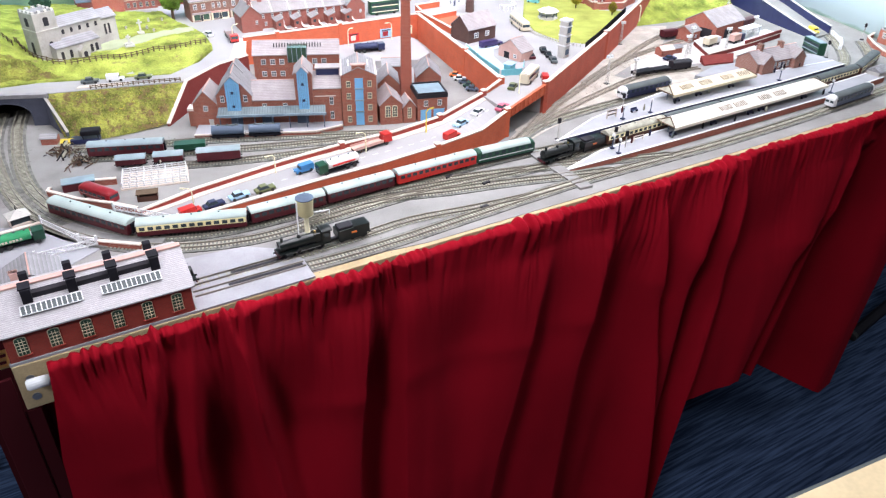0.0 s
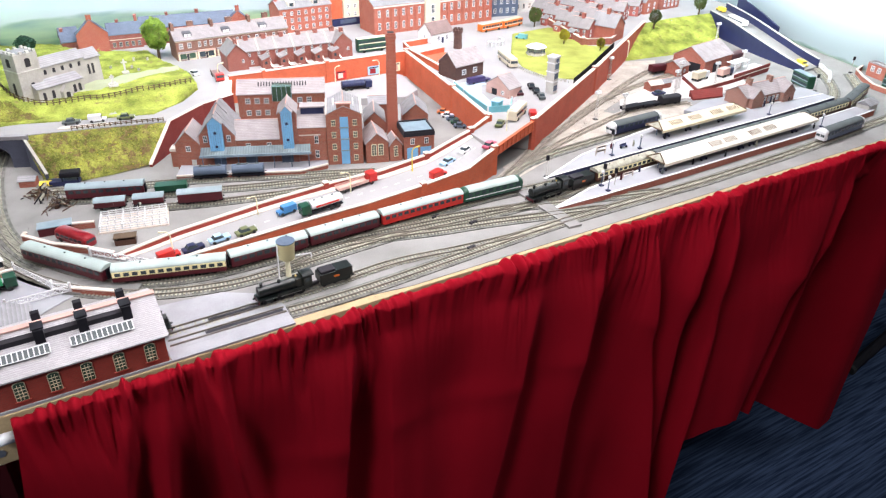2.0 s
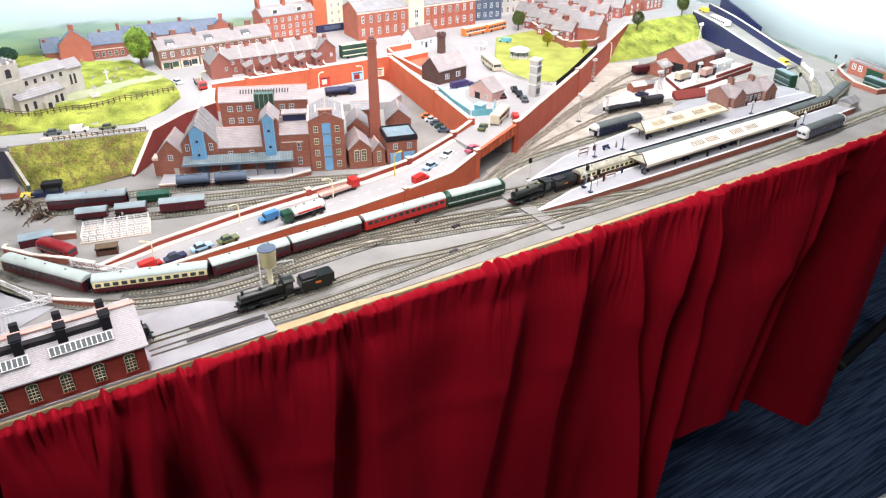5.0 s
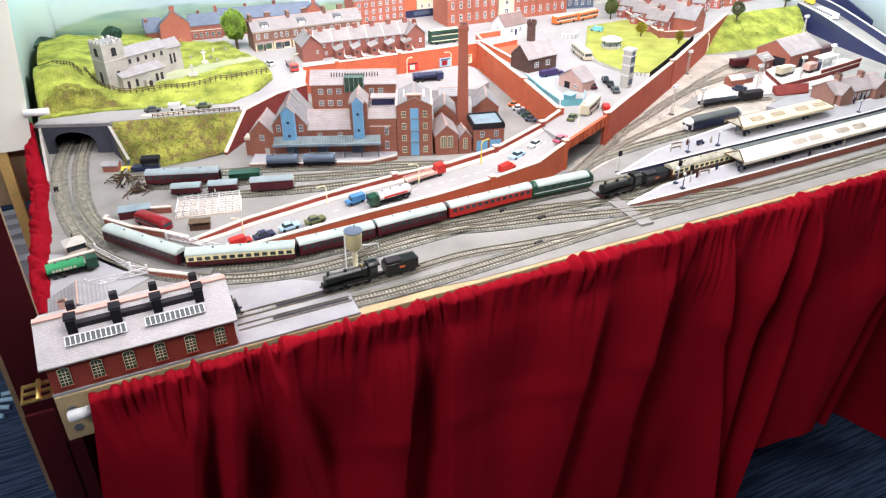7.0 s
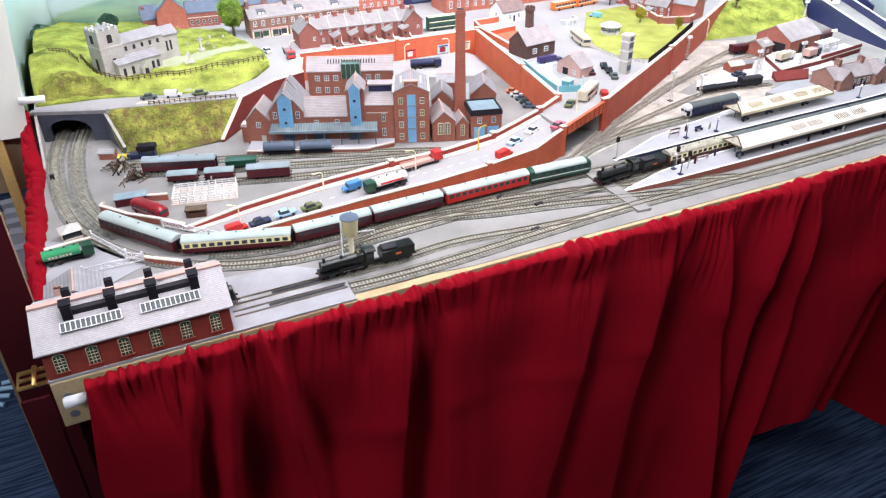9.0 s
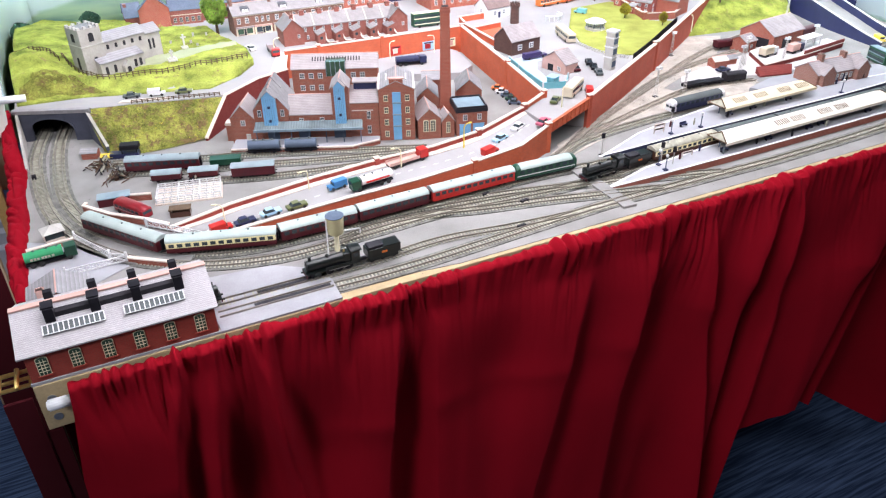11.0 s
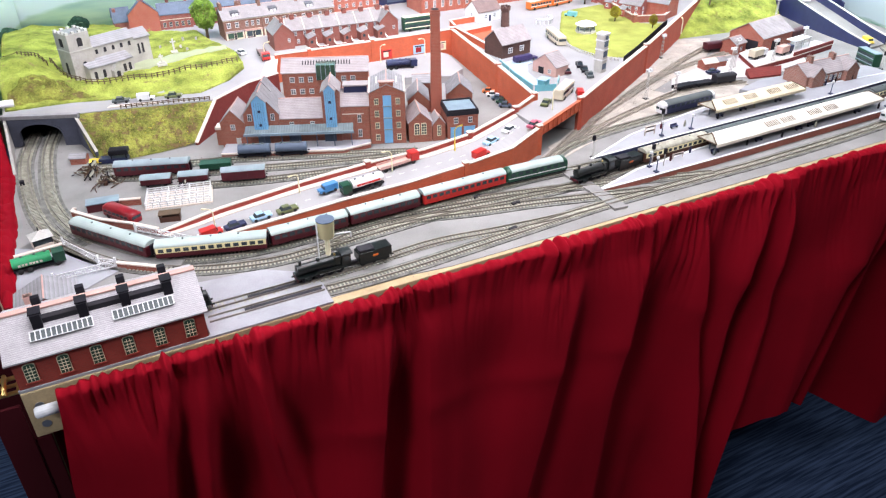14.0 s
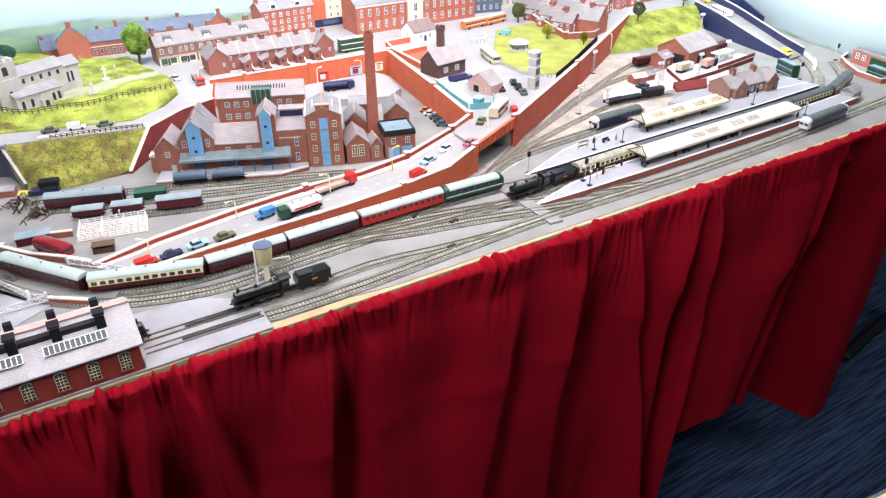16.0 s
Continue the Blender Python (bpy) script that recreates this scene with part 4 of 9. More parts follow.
OUT = [(0.207, 0.185), (0.290, 0.180), (0.381, 0.177), (0.478, 0.174), (0.568, 0.179), (0.649, 0.189), (0.716, 0.220)]
OUT_TOP = [0.009, 0.017, 0.024, 0.029, 0.033, 0.037, 0.044]
INN = [(0.163, 0.239), (0.242, 0.255), (0.362, 0.262), (0.455, 0.262), (0.540, 0.256), (0.620, 0.262), (0.717, 0.289)]
INN_TOP = [0.005, 0.011, 0.020, 0.026, 0.031, 0.037, 0.050]
LOW = 0.0075
bm = bmesh.new()
pts_a, pts_b = smooth_path([(*p, z - LOW) for p, z in zip(OUT, OUT_TOP)], 0.012), smooth_path([(*p, z - LOW) for p, z in zip(INN, INN_TOP)], 0.012)
n = 50
ia, ib = np.linspace(0, len(pts_a) - 1, n), np.linspace(0, len(pts_b) - 1, n)
va = [[np.interp(q, range(len(pts_a)), pts_a[:, k]) for k in range(3)] for q in ia]
vb = [[np.interp(q, range(len(pts_b)), pts_b[:, k]) for k in range(3)] for q in ib]
ra, rb = [bm.verts.new((v[0], v[1], max(0.0012, v[2]))) for v in va], [bm.verts.new((v[0], v[1], max(0.0012, v[2]))) for v in vb]
la, lb = [bm.verts.new((v[0], v[1], 0.0003)) for v in va], [bm.verts.new((v[0], v[1], 0.0003)) for v in vb]
for i in range(n - 1):
    for q in ((ra[i], ra[i + 1], rb[i + 1], rb[i]), (la[i], lb[i], lb[i + 1], la[i + 1]), (ra[i], la[i], la[i + 1], ra[i + 1]), (rb[i], rb[i + 1], lb[i + 1], lb[i])):
        bm.faces.new(q)
bm.faces.new((ra[0], rb[0], lb[0], la[0]))
bm.faces.new((ra[-1], la[-1], lb[-1], rb[-1]))
solo("road", bm, "road", "pale grey road climbing a walled ramp to the town", "road", "structure")
for side, (e0, e1) in enumerate(((va, vb), (vb, va))):
    bm = bmesh.new()
    rows = []
    for p0, p1 in zip(e0, e1):
        q = [p0[k_] + (p1[k_] - p0[k_]) * 0.15 for k_ in range(3)]
        z0, z1 = max(0.0012, p0[2]), max(0.0012, q[2])
        rows.append([bm.verts.new((p0[0], p0[1], z0 + 0.0012)), bm.verts.new((q[0], q[1], z1 + 0.0012)), bm.verts.new((q[0], q[1], z1 - 0.0004)), bm.verts.new((p0[0], p0[1], z0 - 0.0004))])
    for r0, r1 in zip(rows, rows[1:]):
        for i in range(4):
            bm.faces.new((r0[i], r0[(i + 1) % 4], r1[(i + 1) % 4], r1[i]))
    bm.faces.new(rows[0]), bm.faces.new(rows[-1][::-1])
    solo("pavement", bm, "coping", "pale raised pavement along the ramp wall", "pavement", "structure")
# deck of the girder bridge
bm = bmesh.new()
prism(bm, [(0.714, 0.220), (0.826, 0.267), (0.774, 0.324), (0.715, 0.290)], 0.0365, 0.0452)
solo("bridge_deck", bm, "road", "pale grey road deck over the tracks", "road", "structure")
bm = bmesh.new()
prism(bm, [(0.73, 0.185), (0.80, 0.212), (0.86, 0.228), (1.00, 0.238), (1.12, 0.242), (1.20, 0.275), (1.25, 0.31), (1.15, 0.326), (1.075, 0.320), (1.06, 0.355), (1.13, 0.386), (1.24, 0.42), (1.34, 0.50), (1.40, 0.56), (1.33, 0.585), (1.105, 0.438), (0.83, 0.268), (0.745, 0.235)], 0.0, 0.0006)
solo("cess", bm, "dirt", "brown earth and ash beside the goods line", "ground", "structure")
# dashes down the middle of the ramp
for i in range(26):
    t = 0.06 + i * 0.036
    k = t * (n - 1)
    a, b = int(k), min(int(k) + 1, n - 1)
    m0, m1 = (np.array(va[a]) + np.array(vb[a])) / 2, (np.array(va[b]) + np.array(vb[b])) / 2
    dirn = (m1 - m0) / np.linalg.norm(m1 - m0)
    c0 = m0 + (m1 - m0) * (k - a)
    side = np.array([-dirn[1], dirn[0], 0]) * 0.0006
    bm = bmesh.new()
    z = max(0.0012, c0[2]) + 0.0004
    ps = [c0 - dirn * 0.004 - side, c0 + dirn * 0.004 - side, c0 + dirn * 0.004 + side, c0 - dirn * 0.004 + side]
    slope = dirn[2] * 0.004
    vs = [bm.verts.new((q[0], q[1], z + s)) for q, s in zip(ps, (-slope, slope, slope, -slope))]
    bm.faces.new(vs)
    solo("lane_dash", bm, "white", "white lane dash painted on the ramp", "road marking", "structure")

brick_wall("ramp_wall", "orange-red brick wall of the ramp with cream coping", OUT, OUT_TOP, [0] * 7, 0.004, "redwall", (4, 6))
brick_wall("ramp_parapet", "low red brick wall along the yard side of the ramp", INN, INN_TOP, [0] * 7, 0.0035, "shedbrick", (3, 5, 6))
brick_wall("street_wall", "low red brick wall beside the street", [(0.717, 0.289), (0.772, 0.319)], [0.050, 0.0535], [0.0, 0.0], 0.0035, "redwall", (1,))
brick_wall("rim_wall", "tall red brick retaining wall beside the tracks", RIM, [0.0535, 0.0535, 0.0535], [0.0] * 3, 0.005, "rimbrick", (0, 1))
brick_wall("yard_wall", "tall red brick retaining wall round the mill yard", [EDGE[4], EDGE[3], EDGE[2]], [0.0535] * 3, [0.0] * 3, 0.005, "redwall", (1, 2))
brick_wall("yard_wall", "tall red brick retaining wall behind the mill", [EDGE[2], (0.659, 0.7335), (0.528, 0.7345), EDGE[1]], [0.0535] * 4, [0.0] * 4, 0.005, "redwall", (1, 2))
brick_wall("bank_wall", "dark red brick wall at the end of the grass bank", [(0.262, 0.506), (0.311, 0.562), (0.378, 0.613), (0.437, 0.632)], [0.004, 0.049, 0.051, 0.053], [0.0] * 4, 0.004, "maroonbrick")

# girder span between the ramp wall and the retaining wall
g = thing("girder_bridge", "red plate girder bridge over the running lines", "bridge")
bm = bmesh.new()
wall_strip(bm, [(0.718, 0.219), (0.824, 0.266)], [0.0445, 0.0525], [0.031, 0.036], 0.003)
part("girder", bm, "redwall", g)
bm = bmesh.new()
wall_strip(bm, [(0.716, 0.218), (0.826, 0.267)], [0.046, 0.054], [0.0445, 0.0525], 0.005)
part("top_flange", bm, "redwall", g)
for i in range(9):
    t = (i + 0.5) / 9
    x, y = 0.718 + 0.106 * t + 0.0008, 0.219 + 0.047 * t - 0.0018
    part("stiffener", boxed(x - 0.0006, x + 0.0006, y - 0.0012, y + 0.0006, 0.032 + 0.005 * t, 0.0445 + 0.008 * t), "redwall", g)


def slope(name, label, top, bottom, material, bumps=0.0060, nu=150, nv=48, seed=1, cls="bank"):
    """A flock-covered bank between two lines."""
    bm = bmesh.new()
    a, b = np.array(top, float), np.array(bottom, float)
    def at(p, t):
        s = np.concatenate([[0], np.cumsum(np.linalg.norm(np.diff(p, axis=0), axis=1))])
        return np.array([np.interp(t * s[-1], s, p[:, k]) for k in range(3)])
    rows = []
    for j in range(nv):
        v = j / (nv - 1)
        row = []
        for i in range(nu):
            u = i / (nu - 1)
            p = at(a, u) * (1 - v) + at(b, u) * v
            k = math.sin(math.pi * v) ** 0.7 * min(1, 12 * u, 12 * (1 - u))
            h = noise.noise(Vector((p[0] * 28, p[1] * 28, seed))) + 0.6 * noise.noise(Vector((p[0] * 90, p[1] * 90, seed))) + 0.5 * noise.noise(Vector((p[0] * 230, p[1] * 230, p[2] * 230 + seed))) + 0.35 * noise.noise(Vector((p[0] * 520, p[1] * 520, p[2] * 520 + seed)))
            row.append(bm.verts.new((p[0], p[1] - bumps * h * k * 0.5, p[2] + bumps * h * k + 0.004 * math.sin(math.pi * v))))
        rows.append(row)
    for r, s in zip(rows, rows[1:]):
        for i in range(nu - 1):
            bm.faces.new((r[i], r[i + 1], s[i + 1], s[i]))
    return solo(name, bm, material, label, cls, "structure", smooth=True)


slope("grass_bank", "mossy yellow-green flock grass bank below the road", [(0.098, 0.612, P + 0.001), (0.19, 0.594, P + 0.001), (0.308, 0.566, P + 0.001)],
      [(0.112, 0.532, 0.002), (0.164, 0.502, 0.001), (0.205, 0.503, 0.001), (0.264, 0.510, 0.003)], "bank")
slope("grass_bank", "yellow-green flock grass bank beside the goods yard", [(1.470, 0.690, P + 0.003), (1.58, 0.70, P + 0.003), (1.725, 0.695, P + 0.002)],
      [(1.33, 0.590, 0.0), (1.46, 0.575, 0.0), (1.625, 0.560, 0.0)], "grass", 0.0025, seed=5)


def lawn(name, label, pts, z, material, rise=None, res=0.008, seed=2):
    """A grassed patch with an uneven surface, cut to a polygon."""
    bm = bmesh.new()
    prism(bm, pts, z - 0.003, z)
    x0, x1 = min(p[0] for p in pts), max(p[0] for p in pts)
    y0, y1 = min(p[1] for p in pts), max(p[1] for p in pts)
    for k in np.arange(x0 + res, x1, res):
        bmesh.ops.bisect_plane(bm, geom=bm.verts[:] + bm.edges[:] + bm.faces[:], plane_co=(k, 0, 0), plane_no=(1, 0, 0))
    for k in np.arange(y0 + res, y1, res):
        bmesh.ops.bisect_plane(bm, geom=bm.verts[:] + bm.edges[:] + bm.faces[:], plane_co=(0, k, 0), plane_no=(0, 1, 0))
    for v in bm.verts:
        if v.co.z > z - 0.001:
            x, y = v.co.x, v.co.y
            v.co.z += (rise(x, y) if rise else 0) + 0.0008 * noise.noise(Vector((x * 120, y * 120, seed)))
    return solo(name, bm, material, label, "lawn", "structure", smooth=True)


def church_hill(x, y):
    """The churchyard rises behind the road fence and again towards the sky."""
    r = max(0.0, min(1.0, (y - 0.682 + 0.16 * max(0.0, x - 0.12)) / 0.035)) * (0.010 + 0.011 * max(0.0, min(1.0, (0.13 - x) / 0.07)))
    k = math.exp(-(((x - 0.06) / 0.13) ** 2 + ((y - 0.98) / 0.10) ** 2)) * 0.016
    m = 0.033 * math.exp(-(((x - 0.030) / 0.062) ** 2 + ((y - 0.785) / 0.062) ** 2))
    m += 0.004 * noise.noise(Vector((x * 45, y * 45, 8))) * min(1.0, m / 0.012)
    f = math.exp(-(((x - 0.070) / 0.050) ** 2 + ((y - 0.706) / 0.022) ** 2))
    m += f * (0.006 + 0.0075 * noise.noise(Vector((x * 60, y * 60, 4))) + 0.004 * noise.noise(Vector((x * 150, y * 150, 2))))
    rough = 0.0018 * noise.noise(Vector((x * 70, y * 70, 6))) + 0.0010 * noise.noise(Vector((x * 160, y * 160, 9)))
    return r + k + m + 0.0035 * noise.noise(Vector((x * 22, y * 22, 3))) + rough


lawn("churchyard", "bright green flock churchyard hill with rough grass", [(0.004, 0.678), (0.103, 0.672), (0.191, 0.645), (0.298, 0.617), (0.358, 0.660), (0.396, 0.712), (0.400, 0.80), (0.375, 0.875), (0.365, 0.98), (0.30, 1.0), (0.25, 1.02), (0.20, 1.13), (0.06, 1.14), (0.01, 1.08)], P + 0.002, "grass", church_hill, 0.005)
lawn("bank_scrub", "brown and green scrub with the churchyard slope's shade in its colour", [(0.010, 0.686), (0.034, 0.682), (0.066, 0.684), (0.092, 0.680), (0.118, 0.679), (0.140, 0.674), (0.128, 0.690), (0.112, 0.700), (0.098, 0.718), (0.078, 0.722), (0.060, 0.732), (0.042, 0.724), (0.028, 0.708), (0.012, 0.702)], P + 0.0026, "scrub", church_hill, 0.004)
lawn("park_lawn", "bright yellow-green park lawn", [(1.138, 0.765), (1.25, 0.775), (1.285, 0.70), (1.225, 0.60), (1.27, 0.57), (1.045, 0.425), (1.00, 0.455), (1.0, 0.535), (1.045, 0.64)], P + 0.0016, "lawn")
lawn("park_path", "pale gravel churchyard path", [(0.20, 0.765), (0.24, 0.755), (0.30, 0.79), (0.39, 0.815), (0.392, 0.835), (0.30, 0.825), (0.22, 0.80)], P + 0.0032, "path", church_hill)


# ---- the tracks ----
def track(label, pts, bed=True, sleepers=True, old=False):
    """A line of nine-millimetre gauge: ballast bed, two rails and a sleeper every few millimetres."""
    path = smooth_path(pts, 0.003)
    t = thing("track", label, "track", kind="structure", group="railway tracks")
    if bed:
        bm = bmesh.new()
        ribbon(bm, path, 0.0012, 0.0125, 0.0011)
        part("ballast", bm, "dirt" if old else "ballast", t, "grey-brown ballast")
    for s in (-0.0047, 0.0047):
        d = np.gradient(path, axis=0)
        d /= np.linalg.norm(d, axis=1)[:, None]
        q = path + np.stack([-d[:, 1], d[:, 0]], 1) * s
        bm = bmesh.new()
        ribbon(bm, q, 0.0042, 0.0005, 0.0020)
        part("rail", bm, "oldrail" if old else "rail", t)
    if sleepers:
        vs, fs = [], []
        length = 0.003 * (len(path) - 1)
        rnd = random.Random(int(pts[0][0] * 1000))
        for k in range(int(length / 0.0046)):
            x, y, a = along(path, k * 0.0046 + 0.002, 0.003)
            c, s = math.cos(radians(a)), math.sin(radians(a))
            hw, hl = 0.00105, 0.0085 + rnd.uniform(-0.0003, 0.0003)
            z = 0.0022 + rnd.uniform(-0.0002, 0.0001)
            o = len(vs)
            for dz in (0.0011, z):
                for u, v in ((-hw, -hl), (hw, -hl), (hw, hl), (-hw, hl)):
                    vs.append((x + c * u - s * v, y + s * u + c * v, dz))
            fs += [(o + 4, o + 5, o + 6, o + 7)] + [(o + i, o + (i + 1) % 4, o + 4 + (i + 1) % 4, o + 4 + i) for i in range(4)]
        me = bpy.data.meshes.new("sleepers")
        me.from_pydata(vs, [], fs)
        me.materials.append(MAT["oldsleeper" if old else "sleeper"])
        tagged(part("sleepers", me, None, t, "dusty pale sleepers"), kind="stuff")
    return path


LINE_A = track("outer running line out of the tunnel round the curve", [(0.036, 0.68), (0.022, 0.60), (0.016, 0.53), (0.020, 0.43), (0.030, 0.352), (0.047, 0.292), (0.077, 0.235), (0.122, 0.180), (0.181, 0.140), (0.243, 0.118), (0.30, 0.111), (0.40, 0.117), (0.50, 0.121), (0.60, 0.112), (0.70, 0.106), (0.80, 0.113), (0.95, 0.119), (1.30, 0.123), (1.40, 0.128), (1.47, 0.132), (1.54, 0.148), (1.62, 0.195), (1.70, 0.27)])
LINE_B = track("inner running line past the brick ramp wall", [(0.066, 0.68), (0.052, 0.60), (0.046, 0.52), (0.046, 0.426), (0.055, 0.356), (0.077, 0.287), (0.114, 0.225), (0.155, 0.184), (0.20, 0.160), (0.252, 0.147), (0.323, 0.144), (0.401, 0.147), (0.484, 0.150), (0.572, 0.153), (0.666, 0.154), (0.75, 0.148), (0.85, 0.144), (1.00, 0.143), (1.32, 0.146), (1.44, 0.158), (1.55, 0.205), (1.64, 0.29), (1.72, 0.40), (1.79, 0.53), (1.84, 0.66)])
SHED = track("engine shed road", [(0.05, 0.052), (0.239, 0.052), (0.363, 0.054), (0.46, 0.060), (0.55, 0.048), (0.64, 0.040), (0.727, 0.040)], bed=False)
FRONT = track("front siding along the board edge", [(0.309, 0.026), (0.36, 0.024), (0.42, 0.025), (0.502, 0.030), (0.632, 0.038), (0.727, 0.042), (0.865, 0.040), (1.0, 0.038), (1.2, 0.044), (1.45, 0.060), (1.56, 0.066), (1.88, 0.075)])
track("crossover between the running lines and the front siding", [(0.33, 0.112), (0.392, 0.127), (0.47, 0.124), (0.544, 0.105), (0.624, 0.088), (0.70, 0.068), (0.79, 0.045)])
track("crossover between the running lines", [(0.44, 0.148), (0.54, 0.136), (0.62, 0.122), (0.72, 0.098), (0.80, 0.075), (0.9, 0.044)])
BAY = track("bay line behind the island platform", [(0.56, 0.154), (0.66, 0.170), (0.72, 0.195), (0.777, 0.222), (0.844, 0.236), (0.913, 0.244), (1.002, 0.250), (1.123, 0.254), (1.25, 0.256)])
track("goods line under the road bridge", [(0.60, 0.154), (0.68, 0.172), (0.745, 0.212), (0.835, 0.268), (0.916, 0.310), (1.007, 0.355), (1.109, 0.405), (1.224, 0.462), (1.35, 0.512), (1.47, 0.54), (1.56, 0.55)], old=True)
track("goods siding", [(0.80, 0.232), (0.89, 0.268), (1.0, 0.302), (1.09, 0.325), (1.16, 0.322), (1.24, 0.308)], old=True)
track("goods siding by the goods shed", [(0.98, 0.345), (1.09, 0.400), (1.20, 0.430), (1.32, 0.455), (1.45, 0.470)], old=True)
S1 = track("coal yard siding by the loading dock", [(0.118, 0.484), (0.20, 0.453), (0.30, 0.423), (0.396, 0.386), (0.48, 0.352), (0.56, 0.318)])
S2 = track("coal yard siding", [(0.112, 0.447), (0.17, 0.425), (0.228, 0.404), (0.30, 0.382), (0.40, 0.350), (0.52, 0.318)])
S3 = track("coal yard siding along the ramp", [(0.225, 0.362), (0.272, 0.346), (0.33, 0.329), (0.414, 0.312), (0.50, 0.300)])


# ---- the mill ----
MA = -23.4
MU, MV = (math.cos(radians(MA)), math.sin(radians(MA))), (-math.sin(radians(MA)), math.cos(radians(MA)))


def arched(bm, w, h, y0, y1, mi=0, n=6, cx=0.0, z0=0.0):
    pts = [(cx - w / 2, z0), (cx + w / 2, z0), (cx + w / 2, z0 + h - w * 0.22)]
    for i in range(1, n):
        t = math.pi * i / n
        pts.append((cx + w / 2 * math.cos(t), z0 + h - w * 0.22 + w * 0.22 * math.sin(t)))
    pts.append((cx - w / 2, z0 + h - w * 0.22))
    a = [bm.verts.new((p[0], y0, p[1])) for p in pts]
    b = [bm.verts.new((p[0], y1, p[1])) for p in pts]
    fs = [bm.faces.new(a), bm.faces.new(b[::-1])]
    for i in range(len(pts)):
        j = (i + 1) % len(pts)
        fs.append(bm.faces.new((a[i], a[j], b[j], b[i])))
    for f in fs:
        f.material_index = mi


def on_mill(u, v):
    return 0.331 + MU[0] * u + MV[0] * v, 0.455 + MU[1] * u + MV[1] * v


def hoist(parent, x0, x1, y, z0, z1, rise, roof="paleslate"):
    """A pale blue boarded lucam with its own little roof, hung on a mill wall."""
    h = part("hoist_tower", boxed(x0, x1, y - 0.010, y + 0.001, z0, z1, 0.0003), "blue", parent, "pale blue boarded hoist tower")
    bm = bmesh.new()
    mid = (x0 + x1) / 2
    for s in (-1, 1):
        e = mid + s * ((x1 - x0) / 2 + 0.002)
        vs = [(e, y - 0.012, z1 - 0.001), (mid, y - 0.012, z1 + rise), (mid, y + 0.004, z1 + rise), (e, y + 0.004, z1 - 0.001)]
        a = [bm.verts.new(v) for v in vs]
        b = [bm.verts.new((v[0], v[1], v[2] + 0.0012)) for v in vs]
        bm.faces.new(a), bm.faces.new(b[::-1])
        for i in range(4):
            bm.faces.new((a[i], a[(i + 1) % 4], b[(i + 1) % 4], b[i]))
    part("hoist_roof", bm, roof, h)
    bm = bmesh.new()
    side = [(x0, z1), (x1, z1), (mid, z1 + rise - 0.0008)]
    a = [bm.verts.new((q[0], y - 0.0098, q[1])) for q in side]
    b = [bm.verts.new((q[0], y - 0.001, q[1])) for q in side]
    bm.faces.new(a), bm.faces.new(b[::-1])
    for i in range(3):
        bm.faces.new((a[i], a[(i + 1) % 3], b[(i + 1) % 3], b[i]))
    part("hoist_gable", bm, "blue", h)
    for zz in (z0 + (z1 - z0) * 0.3, z0 + (z1 - z0) * 0.72):
        part("hatch", boxed(mid - 0.002, mid + 0.002, y - 0.0106, y - 0.0099, zz - 0.002, zz + 0.002), "navy", h)
    for i in range(1, 6):
        q = x0 + (x1 - x0) * i / 6
        part("board_joint", boxed(q - 0.00012, q + 0.00012, y - 0.01025, y - 0.00995, z0, z1), "bluegrey", h)


x, y = on_mill(-0.038, 0.004)
building("mill_house", "small brown-red brick mill house with a pinkish gabled roof", x, y, 0, MA - 3, 0.037, 0.055, 0.042, 0.020, "y", "millbrick", "paleslate",
         [("f", 0.019, 0.030, 0.007, 0.009)], [("f", 0.025, 0.007, 0.016, "greystone")], group="mill")
part("lean_to", boxed(-0.012, 0.0, 0.012, 0.03, 0, 0.026), "millbrick", bpy.data.objects["mill_house"])
part("lean_to_roof", boxed(-0.013, 0.0, 0.011, 0.031, 0.026, 0.030), "coping", bpy.data.objects["mill_house"])
x, y = on_mill(0.0, 0.0)
b = building("mill_hoist_block", "brown brick mill block with a blue hoist tower", x, y, 0, MA, 0.053, 0.075, 0.056, 0.034, "y", "millbrick", "slate",
             [("f", 0.009, 0.045, 0.006, 0.011), ("f", 0.044, 0.045, 0.006, 0.011)], group="mill")
hoist(b, 0.0165, 0.0365, 0, 0.026, 0.078, 0.011, "slate")
for k0, k1, rise in ((0.012, 0.034, -0.0040), (0.040, 0.066, -0.0022)):
    for sgn in (-1, 1):
        vs = [(0.0265 + sgn * 0.013, k0, 0.0782 + rise), (0.0265, k0, 0.0950 + rise), (0.0265, k1, 0.0950 + rise), (0.0265 + sgn * 0.013, k1, 0.0782 + rise)]
        bm = bmesh.new()
        lo = [bm.verts.new(v) for v in vs]
        up = [bm.verts.new((v[0], v[1], v[2] + 0.0014)) for v in vs]
        bm.faces.new(lo), bm.faces.new(up[::-1])
        for q in range(4):
            bm.faces.new((lo[q], lo[(q + 1) % 4], up[(q + 1) % 4], up[q]))
        part("raised_roof", bm, "slate", b)
    part("ridge_tiles", boxed(0.0257, 0.0273, k0, k1, 0.0962 + rise, 0.0971 + rise), "ridge", b)
x, y = on_mill(0.0535, 0.004)
building("mill_store", "low brown brick mill store with a pale pitched roof", x, y, 0, MA, 0.067, 0.050, 0.046, 0.022, "x", "millbrick", "paleslate",
         [("f", 0.018, 0.032, 0.007, 0.008), ("f", 0.050, 0.032, 0.007, 0.008)], group="mill")
x, y = on_mill(0.121, 0.0)
